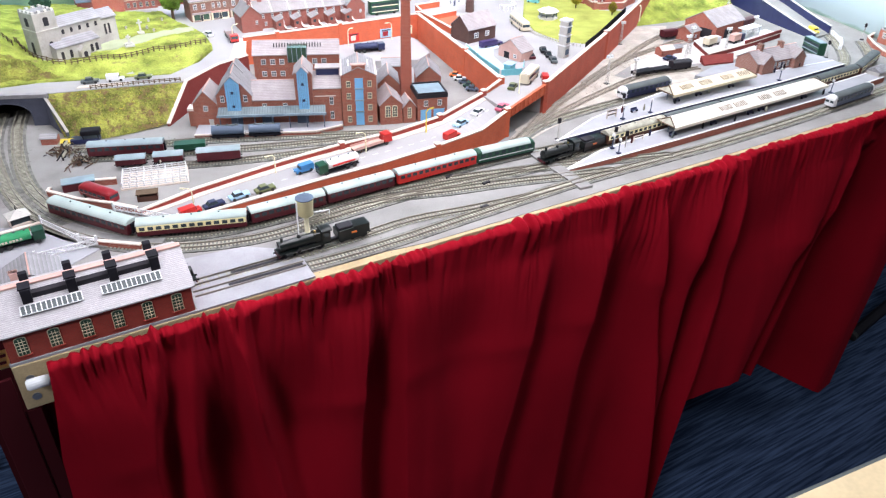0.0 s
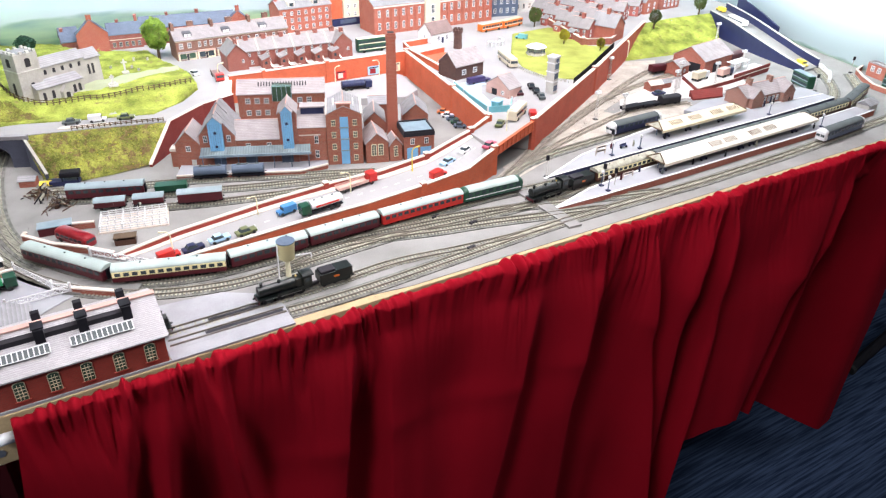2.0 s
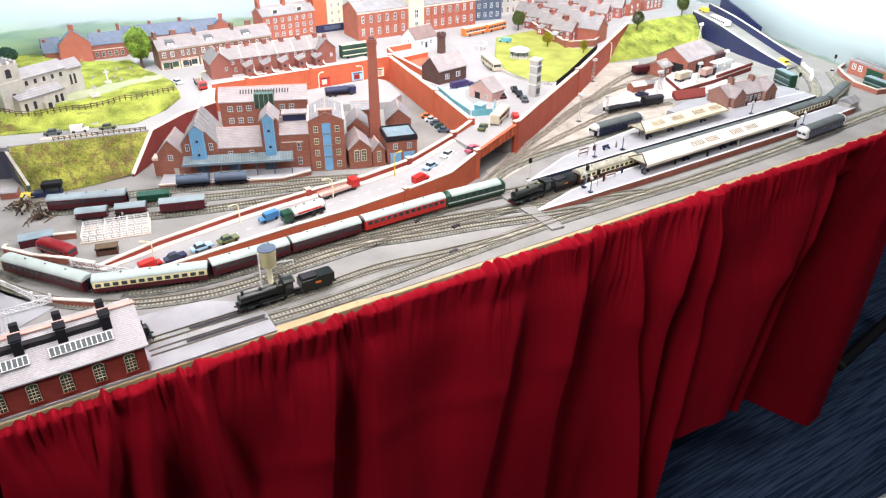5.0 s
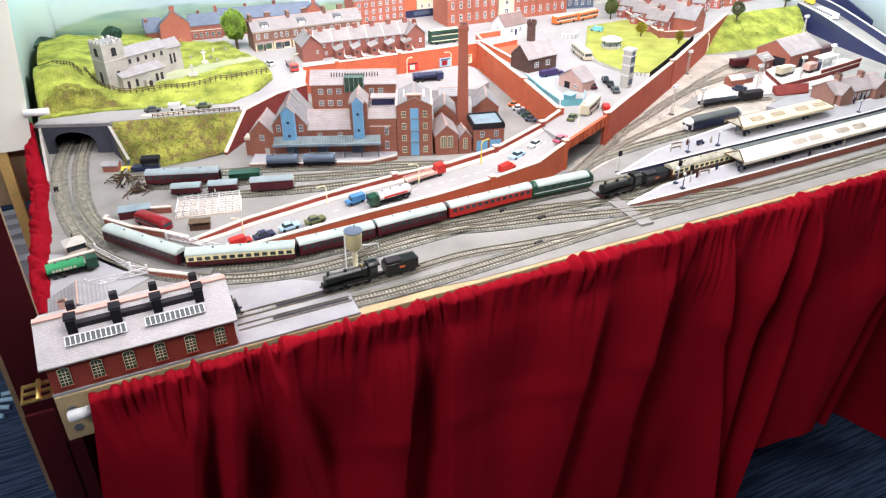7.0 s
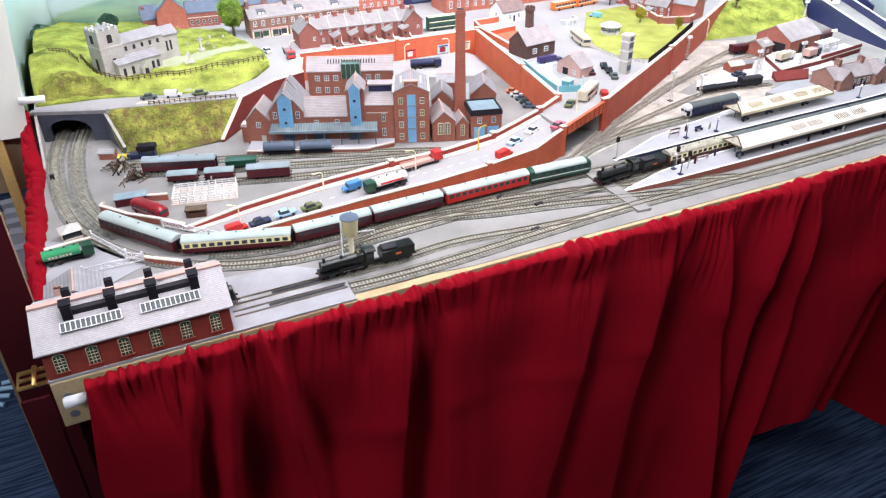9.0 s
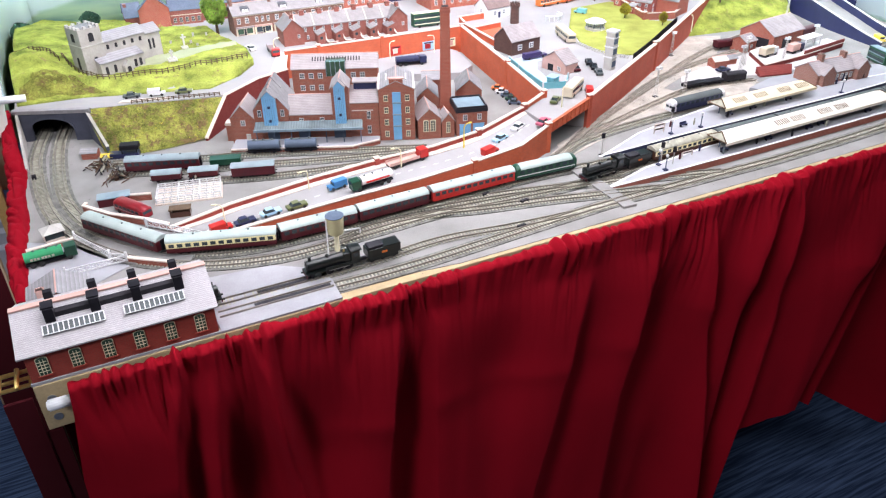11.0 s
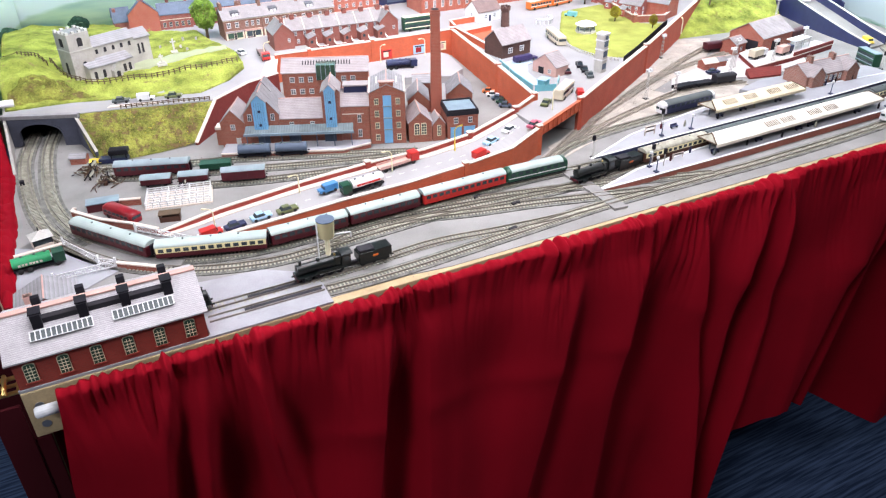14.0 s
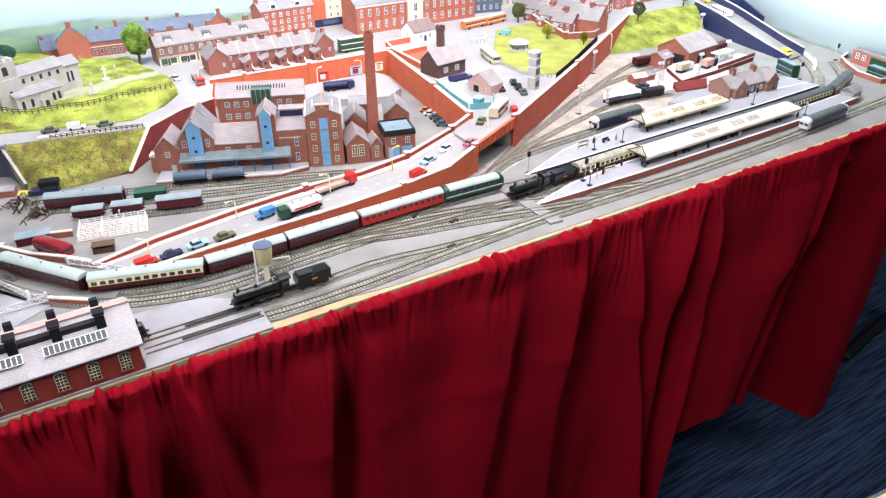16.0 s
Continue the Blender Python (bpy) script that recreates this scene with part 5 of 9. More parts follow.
b = building("mill_hoist_tower", "narrow brown brick tower with a tall pale blue hoist", x, y, 0, MA, 0.027, 0.040, 0.088, 0.014, "y", "millbrick", "paleslate", group="mill")
hoist(b, 0.005, 0.021, 0, 0.030, 0.092, 0.010)
x, y = on_mill(0.1485, 0.002)
b = building("mill_wing", "brown brick mill wing with a roof cabin", x, y, 0, MA, 0.0435, 0.055, 0.063, 0.018, "x", "millbrick", "paleslate",
             [("f", 0.028, 0.036, 0.006, 0.013), ("f", 0.028, 0.012, 0.006, 0.013)], group="mill")
part("cornice", boxed(0.002, 0.035, -0.0015, 0, 0.050, 0.0512), "coping", b)
part("roof_cabin", boxed(0.006, 0.041, 0.020, 0.036, 0.074, 0.088), "navy", b)
part("roof_cabin_top", boxed(0.004, 0.043, 0.017, 0.038, 0.088, 0.0905, 0.0005), "paleslate", b)
x, y = on_mill(0.050, 0.100)
b = building("mill_warehouse", "long brown-red brick mill warehouse with a pale roof and glazed lantern", x, y, 0, MA, 0.140, 0.050, 0.086, 0.016, "x", "millbrick", "paleslate",
             grid("f", 3, 0.016, 0.046, (0.070, 0.050), 0.008, 0.009) + grid("f", 2, 0.100, 0.115, (0.070, 0.050), 0.008, 0.009) + [("l", 0.025, 0.072, 0.005, 0.010), ("l", 0.025, 0.046, 0.005, 0.010)], group="mill")
part("lantern", boxed(0.056, 0.088, -0.004, 0.018, 0.074, 0.0985, 0.0005), "greenglass", b, "green glazed lantern")
for i in range(5):
    part("lantern_bar", boxed(0.056 + i * 0.0077, 0.0568 + i * 0.0077, -0.0045, -0.0039, 0.074, 0.0985), "corrug", b)
for i in range(18):
    q = 0.034 + i * 0.0045
    ob = part("skylight_bar", boxed(-0.0009, 0.0009, 0, 0.0085, 0.0, 0.0008), "dark", b)
    ob.matrix_basis = pose(q, 0.0115, 0.0952, 32.6)
fx, fy = 0.508, 0.378
b = building("mill_tower", "four-storey brown brick mill tower with a column of blue loading doors", fx, fy, 0, -23, 0.055, 0.070, 0.083, 0.013, "y", "millbrick", "slate",
             grid("f", 2, 0.011, 0.044, (0.006, 0.0255, 0.045, 0.0645), 0.0068, 0.0100, "cream"), group="mill")
part("loading_door", boxed(0.0210, 0.0340, -0.001, 0.0, 0.001, 0.079), "blue", b, "pale blue stacked loading door")
for zz in (0.0235, 0.0425, 0.0615):
    part("door_sill", boxed(0.0200, 0.0350, -0.0028, -0.0010, zz, zz + 0.0014), "corrug", b)
for x0 in (-0.001, 0.0535):
    part("gable_coping", boxed(x0, x0 + 0.0025, -0.002, 0.072, 0.0835, 0.0855), "coping", b)
part("gable_stub", boxed(0.0170, 0.0380, -0.0015, 0.004, 0.089, 0.100), "millbrick", b)
part("gable_cap", boxed(0.0155, 0.0395, -0.0025, 0.005, 0.100, 0.1015), "ridge", b)
for x0, x1 in ((0.011, 0.013), (0.042, 0.044)):
    part("roof_light_bar", boxed(x0, x1, 0.02, 0.05, 0.087, 0.0925), "white", b)
b = building("mill_engine_house", "brown-red brick engine house with twin arched windows", 0.5625, 0.3535, 0, -17, 0.036, 0.055, 0.033, 0.016, "y", "millbrick", "paleslate", [], group="mill")
for u in (0.0125, 0.0235):
    bm = bmesh.new()
    arched(bm, 0.0088, 0.0195, -0.0012, 0.0002, cx=u, z0=0.0125)
    w = part("window", bm, "cream", b, "cream-framed arched window")
    bm = bmesh.new()
    arched(bm, 0.0070, 0.0172, -0.0015, -0.0010, cx=u, z0=0.0136)
    part("pane", bm, "glass", w)
    part("glazing_bar", boxed(u - 0.0004, u + 0.0004, -0.0020, -0.0015, 0.0136, 0.0300), "cream", w)
    for k in range(1, 4):
        part("glazing_bar", boxed(u - 0.0035, u + 0.0035, -0.0019, -0.0015, 0.0134 + 0.0042 * k, 0.0141 + 0.0042 * k), "cream", w)
building("mill_porch", "narrow brick gabled porch with a tall window", 0.5985, 0.3425, 0, -14, 0.0205, 0.03, 0.027, 0.012, "y", "millbrick", "paleslate",
         [("f", 0.0103, 0.008, 0.0065, 0.018, "cream", "glass", 2, 4)], group="mill")
b = building("mill_garage", "brown brick flat-roofed workshop with bright blue doors", 0.622, 0.3375, 0, -15, 0.050, 0.052, 0.0445, 0, "x", "millbrick", "dark",
             [("f", 0.014, 0.025, 0.007, 0.010), ("f", 0.037, 0.025, 0.007, 0.010)], [("f", 0.014, 0.018, 0.019, "blue"), ("f", 0.036, 0.018, 0.019, "blue")], flat_roof="corrug", group="mill")
part("dark_band", boxed(-0.0008, 0.0508, -0.0008, 0.0528, 0.0385, 0.0446), "dark", b)
building("mill_shed", "grey-roofed north-light mill shed", 0.588, 0.412, 0, -24, 0.034, 0.055, 0.046, 0.016, "y", "millbrick", "slate", group="mill")
building("mill_shed", "grey-roofed mill shed beside the chimney", 0.668, 0.425, 0, -24, 0.042, 0.055, 0.040, 0.018, "y", "millbrick", "slate", group="mill")
building("mill_shed", "low maroon brick mill shed", 0.625, 0.470, 0, -24, 0.04, 0.04, 0.052, 0.008, "x", "brick", "slate", group="mill")

c = thing("mill_chimney", "tall tapering red brick factory chimney", "chimney", 0.632, 0.396, 0, MA)
bm = bmesh.new()
a = [bm.verts.new((sx * 0.0095, sy * 0.0095, 0)) for sx, sy in ((-1, -1), (1, -1), (1, 1), (-1, 1))]
d = [bm.verts.new((sx * 0.0068, sy * 0.0068, 0.186)) for sx, sy in ((-1, -1), (1, -1), (1, 1), (-1, 1))]
bm.faces.new(a[::-1]), bm.faces.new(d)
for i in range(4):
    bm.faces.new((a[i], a[(i + 1) % 4], d[(i + 1) % 4], d[i]))
part("shaft", bm, "townbrick", c)
bm = boxed(-0.0080, 0.0080, -0.0080, 0.0080, 0.181, 0.186)
box(bm, -0.0072, 0.0072, -0.0072, 0.0072, 0.1862, 0.1898)
part("cap", bm, "brick", c)
# flat dark plate: the shade of the open flue given by colour
part("flue", boxed(-0.005, 0.005, -0.005, 0.005, 0.1899, 0.1905), "dark", c)

d = thing("loading_dock", "raised loading dock with cream edging in front of the mill", "dock")
a, b_, c_, e = on_mill(-0.034, -0.036), on_mill(0.150, -0.036), on_mill(0.192, -0.014), on_mill(0.192, 0.02)
f = on_mill(-0.034, 0.02)
bm = bmesh.new()
prism(bm, [a, b_, c_, e, f], 0, 0.0065)
part("dock_face", bm, "brick", d)
bm = bmesh.new()
prism(bm, [a, b_, c_, e, f], 0.0066, 0.0075)
part("dock_top", bm, "concrete", d)
bm = bmesh.new()
wall_strip(bm, [a, b_, c_], [0.0086] * 3, [0.0063] * 3, 0.003)
part("dock_edge", bm, "coping", d)

g = thing("dock_canopy", "blue-grey corrugated iron canopy over the mill dock", "canopy", *on_mill(0, 0), 0, MA)
bm = bmesh.new()
for i in range(84):
    u0 = 0.001 + i * 0.00197
    z = 0.0006 * (i % 2)
    vs = [(u0, -0.020, 0.031 + z), (u0 + 0.00197, -0.020, 0.031 + 0.0006 - z), (u0 + 0.00197, -0.0008, 0.037 + 0.0006 - z), (u0, -0.0008, 0.037 + z)]
    q = [bm.verts.new(v) for v in vs]
    bm.faces.new(q)
    r = [bm.verts.new((v[0], v[1], v[2] - 0.0012)) for v in vs]
    bm.faces.new(r[::-1])
    bm.faces.new((q[0], q[1], r[1], r[0]))
part("canopy_sheet", bm, "awning", g)
part("fascia", boxed(0, 0.168, -0.0212, -0.0202, 0.028, 0.0318), "corrug", g)
for i in range(7):
    part("post", rodded((0.004 + i * 0.0266, -0.0185, 0.0075), (0.004 + i * 0.0266, -0.0185, 0.031), 0.0008, n=6), "bluegrey", g)
for u in (0.027, 0.075, 0.130):
    part("dock_door", boxed(u - 0.009, u + 0.009, -0.0008, 0.0004, 0.0075, 0.026), "bluegrey", g)

# raised lane at the back of the mill yard
bm = bmesh.new()
prism(bm, [(0.53, 0.655), (0.697, 0.598), (0.752, 0.574), (0.794, 0.602), (0.812, 0.70), (0.80, 0.727), (0.53, 0.727)], 0.0, 0.014)
solo("yard_lane", bm, "road", "pale raised lane at the back of the mill yard", "road", "structure")
for x, y, c, k in ((0.688, 0.733, "red", 0.72), (0.7605, 0.7315, "paleblue", 0.84), (0.813, 0.7305, "cream", 0.55)):
    p = thing("billboard", "faded advertising hoarding on the yard wall", "billboard", x, y, 0.007)
    part("sheet", boxed(-0.016 * k, 0.016 * k, -0.0026, -0.0018, 0.008, 0.026), c, p)
    part("motif", boxed(-0.010 * k, 0.005 * k, -0.0031, -0.0026, 0.011, 0.021), {"red": "coping", "paleblue": "darkred", "cream": "ridge"}[c], p)
    part("bar", boxed(-0.012 * k, 0.012 * k, -0.0031, -0.0026, 0.022, 0.024), "dark", p)

# ---- engine shed ----
s = thing("engine_shed", "deep red brick engine shed with grey slates and smoke vents", "engine shed")
SW, SD, SH, SR = 0.174, 0.090, 0.036, 0.020
bm = bmesh.new()
side_prism(bm, [(0.003, 0), (SD, 0), (SD, SH), (SD / 2 + 0.003, SH + SR), (0.003, SH)], 0.001, SW)
part("wall", bm, "shedbrick", s)
bm = boxed(-0.0005, SW + 0.0015, 0.0012, 0.0045, -0.0005, 0.0022)
part("plinth", bm, "concrete", s)
bm = bmesh.new()
for y0, y1 in ((-0.0015, SD / 2 + 0.003), (SD + 0.005, SD / 2 + 0.003)):
    z0, z1 = SH - 0.002, SH + SR + 0.0005
    vs = [(-0.004, y0, z0), (SW + 0.004, y0, z0), (SW + 0.004, y1, z1), (-0.004, y1, z1)]
    a = [bm.verts.new(v) for v in vs]
    b = [bm.verts.new((v[0], v[1], v[2] + 0.0016)) for v in vs]
    bm.faces.new(a), bm.faces.new(b[::-1])
    for i in range(4):
        bm.faces.new((a[i], a[(i + 1) % 4], b[(i + 1) % 4], b[i]))
part("roof", bm, brick_mat("weathered_grey_shed_slate", (0.56, 0.53, 0.55), (0.47, 0.445, 0.465), (0.36, 0.34, 0.355), 0.00095, 0.8), s)
part("ridge_tiles", boxed(-0.004, SW + 0.004, SD / 2 - 0.0006, SD / 2 + 0.0066, SH + SR + 0.0012, SH + SR + 0.0032, 0.0004), "ridge", s)
RS = SR / (SD / 2)
for x0, x1 in ((0.022, 0.076), (0.094, 0.150)):
    lg = part("roof_light", boxed(x0, x1, 0, 0.0105, 0, 0.0006), "grey", s, "white-barred roof glazing")
    lg.matrix_basis = pose(0, 0.0130, SH + 0.0024 + 0.0130 * RS, math.degrees(math.atan(RS)))
    for i in range(13):
        q = x0 + (x1 - x0) * i / 12
        part("glazing_bar", boxed(q - 0.0005, q + 0.0005, -0.0003, 0.0108, 0.0006, 0.0013), "white", lg)
    for yy in (0.0, 0.0104):
        part("glazing_bar", boxed(x0, x1, yy - 0.0003, yy + 0.0003, 0.0007, 0.0012), "white", lg)
v = part("smoke_vent", boxed(0.030, 0.148, 0.0305, 0.0385, SH + SR - 0.012, SH + SR - 0.0005, 0.0005), "dark", s, "sooty black smoke vent")
for i, x in enumerate((0.030, 0.070, 0.108, 0.148)):
    bm = boxed(x - 0.0045, x + 0.0045, 0.026, 0.0395, SH + SR - 0.015, SH + SR + 0.007, 0.0008)
    box(bm, x - 0.0055, x + 0.0055, 0.0275, 0.0405, SH + SR + 0.007, SH + SR + 0.0085)
    part("smoke_vent_hood", bm, "black", s)
    bm = boxed(x - 0.004, x + 0.004, 0.064, 0.071, SH + SR - 0.016, SH + SR + 0.003, 0.0008)
    part("smoke_vent_hood", bm, "black", s)


for i in range(6):
    x = 0.0145 + i * 0.0288
    bm = bmesh.new()
    arched(bm, 0.0106, 0.0212, 0.0020, 0.0034, cx=x, z0=0.0085)
    w = part("window", bm, "cream", s, "cream iron-framed arched window")
    bm = bmesh.new()
    arched(bm, 0.0093, 0.0200, 0.0016, 0.0022, cx=x, z0=0.0091)
    part("pane", bm, "greenglass", w)
    for k in range(1, 3):
        q = x - 0.0043 + 0.00287 * k
        part("glazing_bar", boxed(q - 0.00028, q + 0.00028, 0.0012, 0.0016, 0.0096, 0.0275), "cream", w)
    for k in range(1, 5):
        q = 0.0096 + 0.0037 * k
        part("glazing_bar", boxed(x - 0.0043, x + 0.0043, 0.0011, 0.0016, q - 0.00025, q + 0.00025), "cream", w)
    part("window_sill", boxed(x - 0.0068, x + 0.0068, 0.0010, 0.0032, 0.0072, 0.0085), "shedbrick", w)
building("shed_annex", "low grey-roofed annex behind the engine shed", 0.004, 0.098, 0, 0, 0.060, 0.045, 0.022, 0.014, "y", "shedbrick", "slate", chimneys=[(0.016, 0.004, 0.008, 0.006, 0.042)], chimney_mat="ridge")
# concrete apron with the inspection pits
bm = bmesh.new()
prism(bm, [(0.176, 0.0185), (0.307, 0.0185), (0.309, 0.040), (0.292, 0.075), (0.255, 0.100), (0.176, 0.108)], 0.0, 0.0021)
solo("shed_apron", bm, "apron", "pale concrete apron in front of the engine shed", "apron", "structure")
bm = bmesh.new()
prism(bm, [(0.176, 0.0008), (0.3075, 0.0008), (0.3075, 0.0184), (0.176, 0.0184)], 0.0, 0.0021)
solo("shed_apron", bm, "apron", "pale concrete strip along the board edge", "apron", "structure")
for y in (0.030, 0.052):
    p = thing("inspection_pit", "dark inspection pit between the rails", "pit")
    # no recess is cut: a dark slab colours in the pit's shade
    part("pit", boxed(0.218 + (y - 0.03) * 0.4, 0.304, y - 0.0032, y + 0.0032, 0.0021, 0.0026), "dark", p)
    for sgn in (-1, 1):
        part("pit_rail", boxed(0.180, 0.306, y + sgn * 0.0047 - 0.0005, y + sgn * 0.0047 + 0.0005, 0.0021, 0.0042), "rail", p)

# ---- tunnel ----
t = thing("tunnel_portal", "dark blue-grey engineering brick tunnel portal with wing walls", "tunnel portal")
PA, PB = np.array((-0.002, 0.640)), np.array((0.104, 0.596))
pd = (PB - PA) / np.linalg.norm(PB - PA)
ang = math.degrees(math.atan2(pd[1], pd[0]))
plen = float(np.linalg.norm(PB - PA))
bm = bmesh.new()
outl = [(0, 0), (0.020, 0), (0.020, 0.020)] + [(0.053 - 0.033 * math.cos(math.pi * i / 14), 0.020 + 0.017 * math.sin(math.pi * i / 14)) for i in range(1, 14)] + [(0.086, 0.020), (0.086, 0), (plen, 0), (plen, 0.046), (0, 0.046)]
a = [bm.verts.new((q[0], 0, q[1])) for q in outl]
b = [bm.verts.new((q[0], 0.006, q[1])) for q in outl]
bm.faces.new(a), bm.faces.new(b[::-1])
for i in range(len(outl)):
    j = (i + 1) % len(outl)
    bm.faces.new((a[i], a[j], b[j], b[i]))
f = part("portal_face", bm, "portal", t)
f.matrix_basis = pose(*PA, 0, 0, 0, ang)
bm = bmesh.new()
for i in range(14):
    t0, t1 = math.pi * i / 14, math.pi * (i + 1) / 14
    q = [(0.053 - r * math.cos(tt), 0.020 + (0.017 + r - 0.033) * math.sin(tt)) for r, tt in ((0.033, t0), (0.036, t0), (0.036, t1), (0.033, t1))]
    a = [bm.verts.new((p_[0], -0.0012, p_[1])) for p_ in q]
    b = [bm.verts.new((p_[0], 0.0, p_[1])) for p_ in q]
    bm.faces.new(a), bm.faces.new(b[::-1])
    for k in range(4):
        bm.faces.new((a[k], a[(k + 1) % 4], b[(k + 1) % 4], b[k]))
f = part("arch_ring", bm, "portal", t)
f.matrix_basis = pose(*PA, 0, 0, 0, ang)
f = part("parapet", boxed(-0.002, plen + 0.002, -0.003, 0.007, 0.046, 0.052, 0.0006), "slate", t, "grey capped parapet")
f.matrix_basis = pose(*PA, 0, 0, 0, ang)
bm = bmesh.new()
wall_strip(bm, [(0.102, 0.596), (0.118, 0.530)], [0.046, 0.010], [0, 0], 0.004)
part("wing_wall", bm, "portal", t)
bm = bmesh.new()
wall_strip(bm, [(0.102, 0.596), (0.118, 0.530)], [0.0475, 0.0115], [0.046, 0.010], 0.0045)
part("wing_coping", bm, "stone", t)
bm = bmesh.new()
wall_strip(bm, [(0.002, 0.637), (0.004, 0.512)], [0.046, 0.006], [0, 0], 0.004)
part("wing_wall", bm, "stone", t)
# floor coloured near-black for the shade inside the tunnel
bm = boxed(0.004, 0.100, 0.66, 0.78, 0.0, 0.001)
part("tunnel_floor", bm, "dark", t)
solo("relay_box", boxed(-0.0030, 0.0030, -0.0035, 0.0035, -0.0005, 0.0075, 0.0005), "black", "small black lineside relay box", "relay box", x=0.0125, y=0.480)
bm = bmesh.new()
prism(bm, [(-0.006, -0.004), (0.001, -0.005), (0.007, -0.001), (0.003, 0.005), (-0.003, 0.002)], 0.0, 0.0012)
solo("plaster_patch", bm, "white", "white scrap of plaster on the ground", "debris", x=0.0160, y=0.444)
h_ = building("platelayers_hut", "small red brick lineside hut with a grey flat roof", 0.079, 0.522, 0, -20, 0.022, 0.018, 0.010, 0.004, "x", "brick", "slate", ridge_tile=None)


# ---- rolling stock ----
def wheel(parent, x, y, r, z=0.0042, m="black", n=14):
    bm = rodded((x, y - 0.0008, z + r), (x, y + 0.0008, z + r), r, n=n)
    return part("wheel", bm, m, parent)


def bogie(parent, x, wb=0.0075):
    part("bogie_frame", boxed(x - wb, x + wb, -0.0062, 0.0062, 0.0055, 0.0078, 0.0004), "black", parent)
    for dx in (-wb * 0.6, wb * 0.6):
        for y in (-0.0045, 0.0045):
            wheel(parent, x + dx, y, 0.0030)


def coach(label, path, s, side="maroon", upper=None, roof="grey", length=0.124, x=None, brake=False, name="coach", group="passenger train", flip=False):
    """A bogie coach with a curved roof, on its track at s metres."""
    px_, py_, a = along(path, s, length * 0.36)
    c = thing(name, label, "coach", px_, py_, 0, a, group)
    h, w = length / 2, 0.0093
    part("body", boxed(-h, h, -w, w, 0.0085, 0.0225, 0.0005), side, c)
    part("underframe", boxed(-h + 0.003, h - 0.003, -w * 0.7, w * 0.7, 0.0066, 0.0085), "black", c)
    if upper:
        for y in (-1, 1):
            part("upper_panel", boxed(-h + 0.0005, h - 0.0005, *sorted((y * w, y * (w + 0.0003))), 0.0148, 0.0222), upper, c)
    bm = bmesh.new()
    prof = [(w * 1.03 * math.cos(math.pi * i / 10), 0.0222 + 0.0052 * math.sin(math.pi * i / 10)) for i in range(11)]
    side_prism(bm, prof, -h - 0.0003, h + 0.0003)
    part("roof", bm, roof, c, smooth=False)
    n = int(length / 0.0098)
    for y in (-1, 1):
        for i in range(n):
            u = -h + (i + 0.7) * (length - 0.004) / n
            part("window", boxed(u - 0.0031, u + 0.0031, *sorted((y * (w + 0.0001), y * (w + 0.0006))), 0.0160, 0.0205), "glass", c)
    for u in (-h * 0.5, 0, h * 0.5):
        part("roof_vent", rodded((u, 0, 0.0268), (u, 0, 0.0284), 0.0011, n=8), "grey", c)
    for e in (-1, 1):
        part("gangway", boxed(*sorted((e * h, e * (h + 0.0022))), -0.0032, 0.0032, 0.009, 0.0215), "black", c)
        bogie(c, e * h * 0.70)
    return c


def van(label, x, y, a, length, side="maroon", roof="slate", low=0.0185, name="goods_van", tank=False):
    c = thing(name, label, "wagon", x, y, 0, a, "goods wagons")
    h, w = length / 2, 0.0085
    part("chassis", boxed(-h, h, -w * 0.8, w * 0.8, 0.0068, 0.0085), "black", c)
    if tank:
        bm = bmesh.new()
        prof = [(0.0078 * math.cos(2 * math.pi * i / 16), 0.0165 + 0.0072 * math.sin(2 * math.pi * i / 16)) for i in range(16)]
        side_prism(bm, prof, -h * 0.97, h * 0.97)
        part("barrel", bm, side, c)
        part("walkway", boxed(-h * 0.7, h * 0.7, -0.002, 0.002, 0.0236, 0.0242), "grey", c)
        for u in (-h * 0.55, 0, h * 0.55):
            part("hatch", rodded((u, 0, 0.0238), (u, 0, 0.0258), 0.0014, n=10), "grey", c)
    else:
        part("body", boxed(-h, h, -w, w, 0.0085, low, 0.0004), side, c)
        if roof:
            bm = bmesh.new()
            prof = [(w * 1.06 * math.cos(math.pi * i / 8), low + 0.0035 * math.sin(math.pi * i / 8)) for i in range(9)]
            side_prism(bm, prof, -h - 0.0006, h + 0.0006)
            part("roof", bm, roof, c)
        for y_ in (-1, 1):
            part("door", boxed(-0.0055, 0.0055, *sorted((y_ * w, y_ * (w + 0.0004))), 0.0090, low - 0.001), side, c)
    for e in (-0.6, 0.6):
        for y_ in (-0.0045, 0.0045):
            wheel(c, e * h, y_, 0.0030)
    for e in (-1, 1):
        for y_ in (-0.005, 0.005):
            part("buffer", rodded((e * h, y_, 0.0085), (e * (h + 0.0024), y_, 0.0085), 0.0008, n=8), "black", c)
    return c


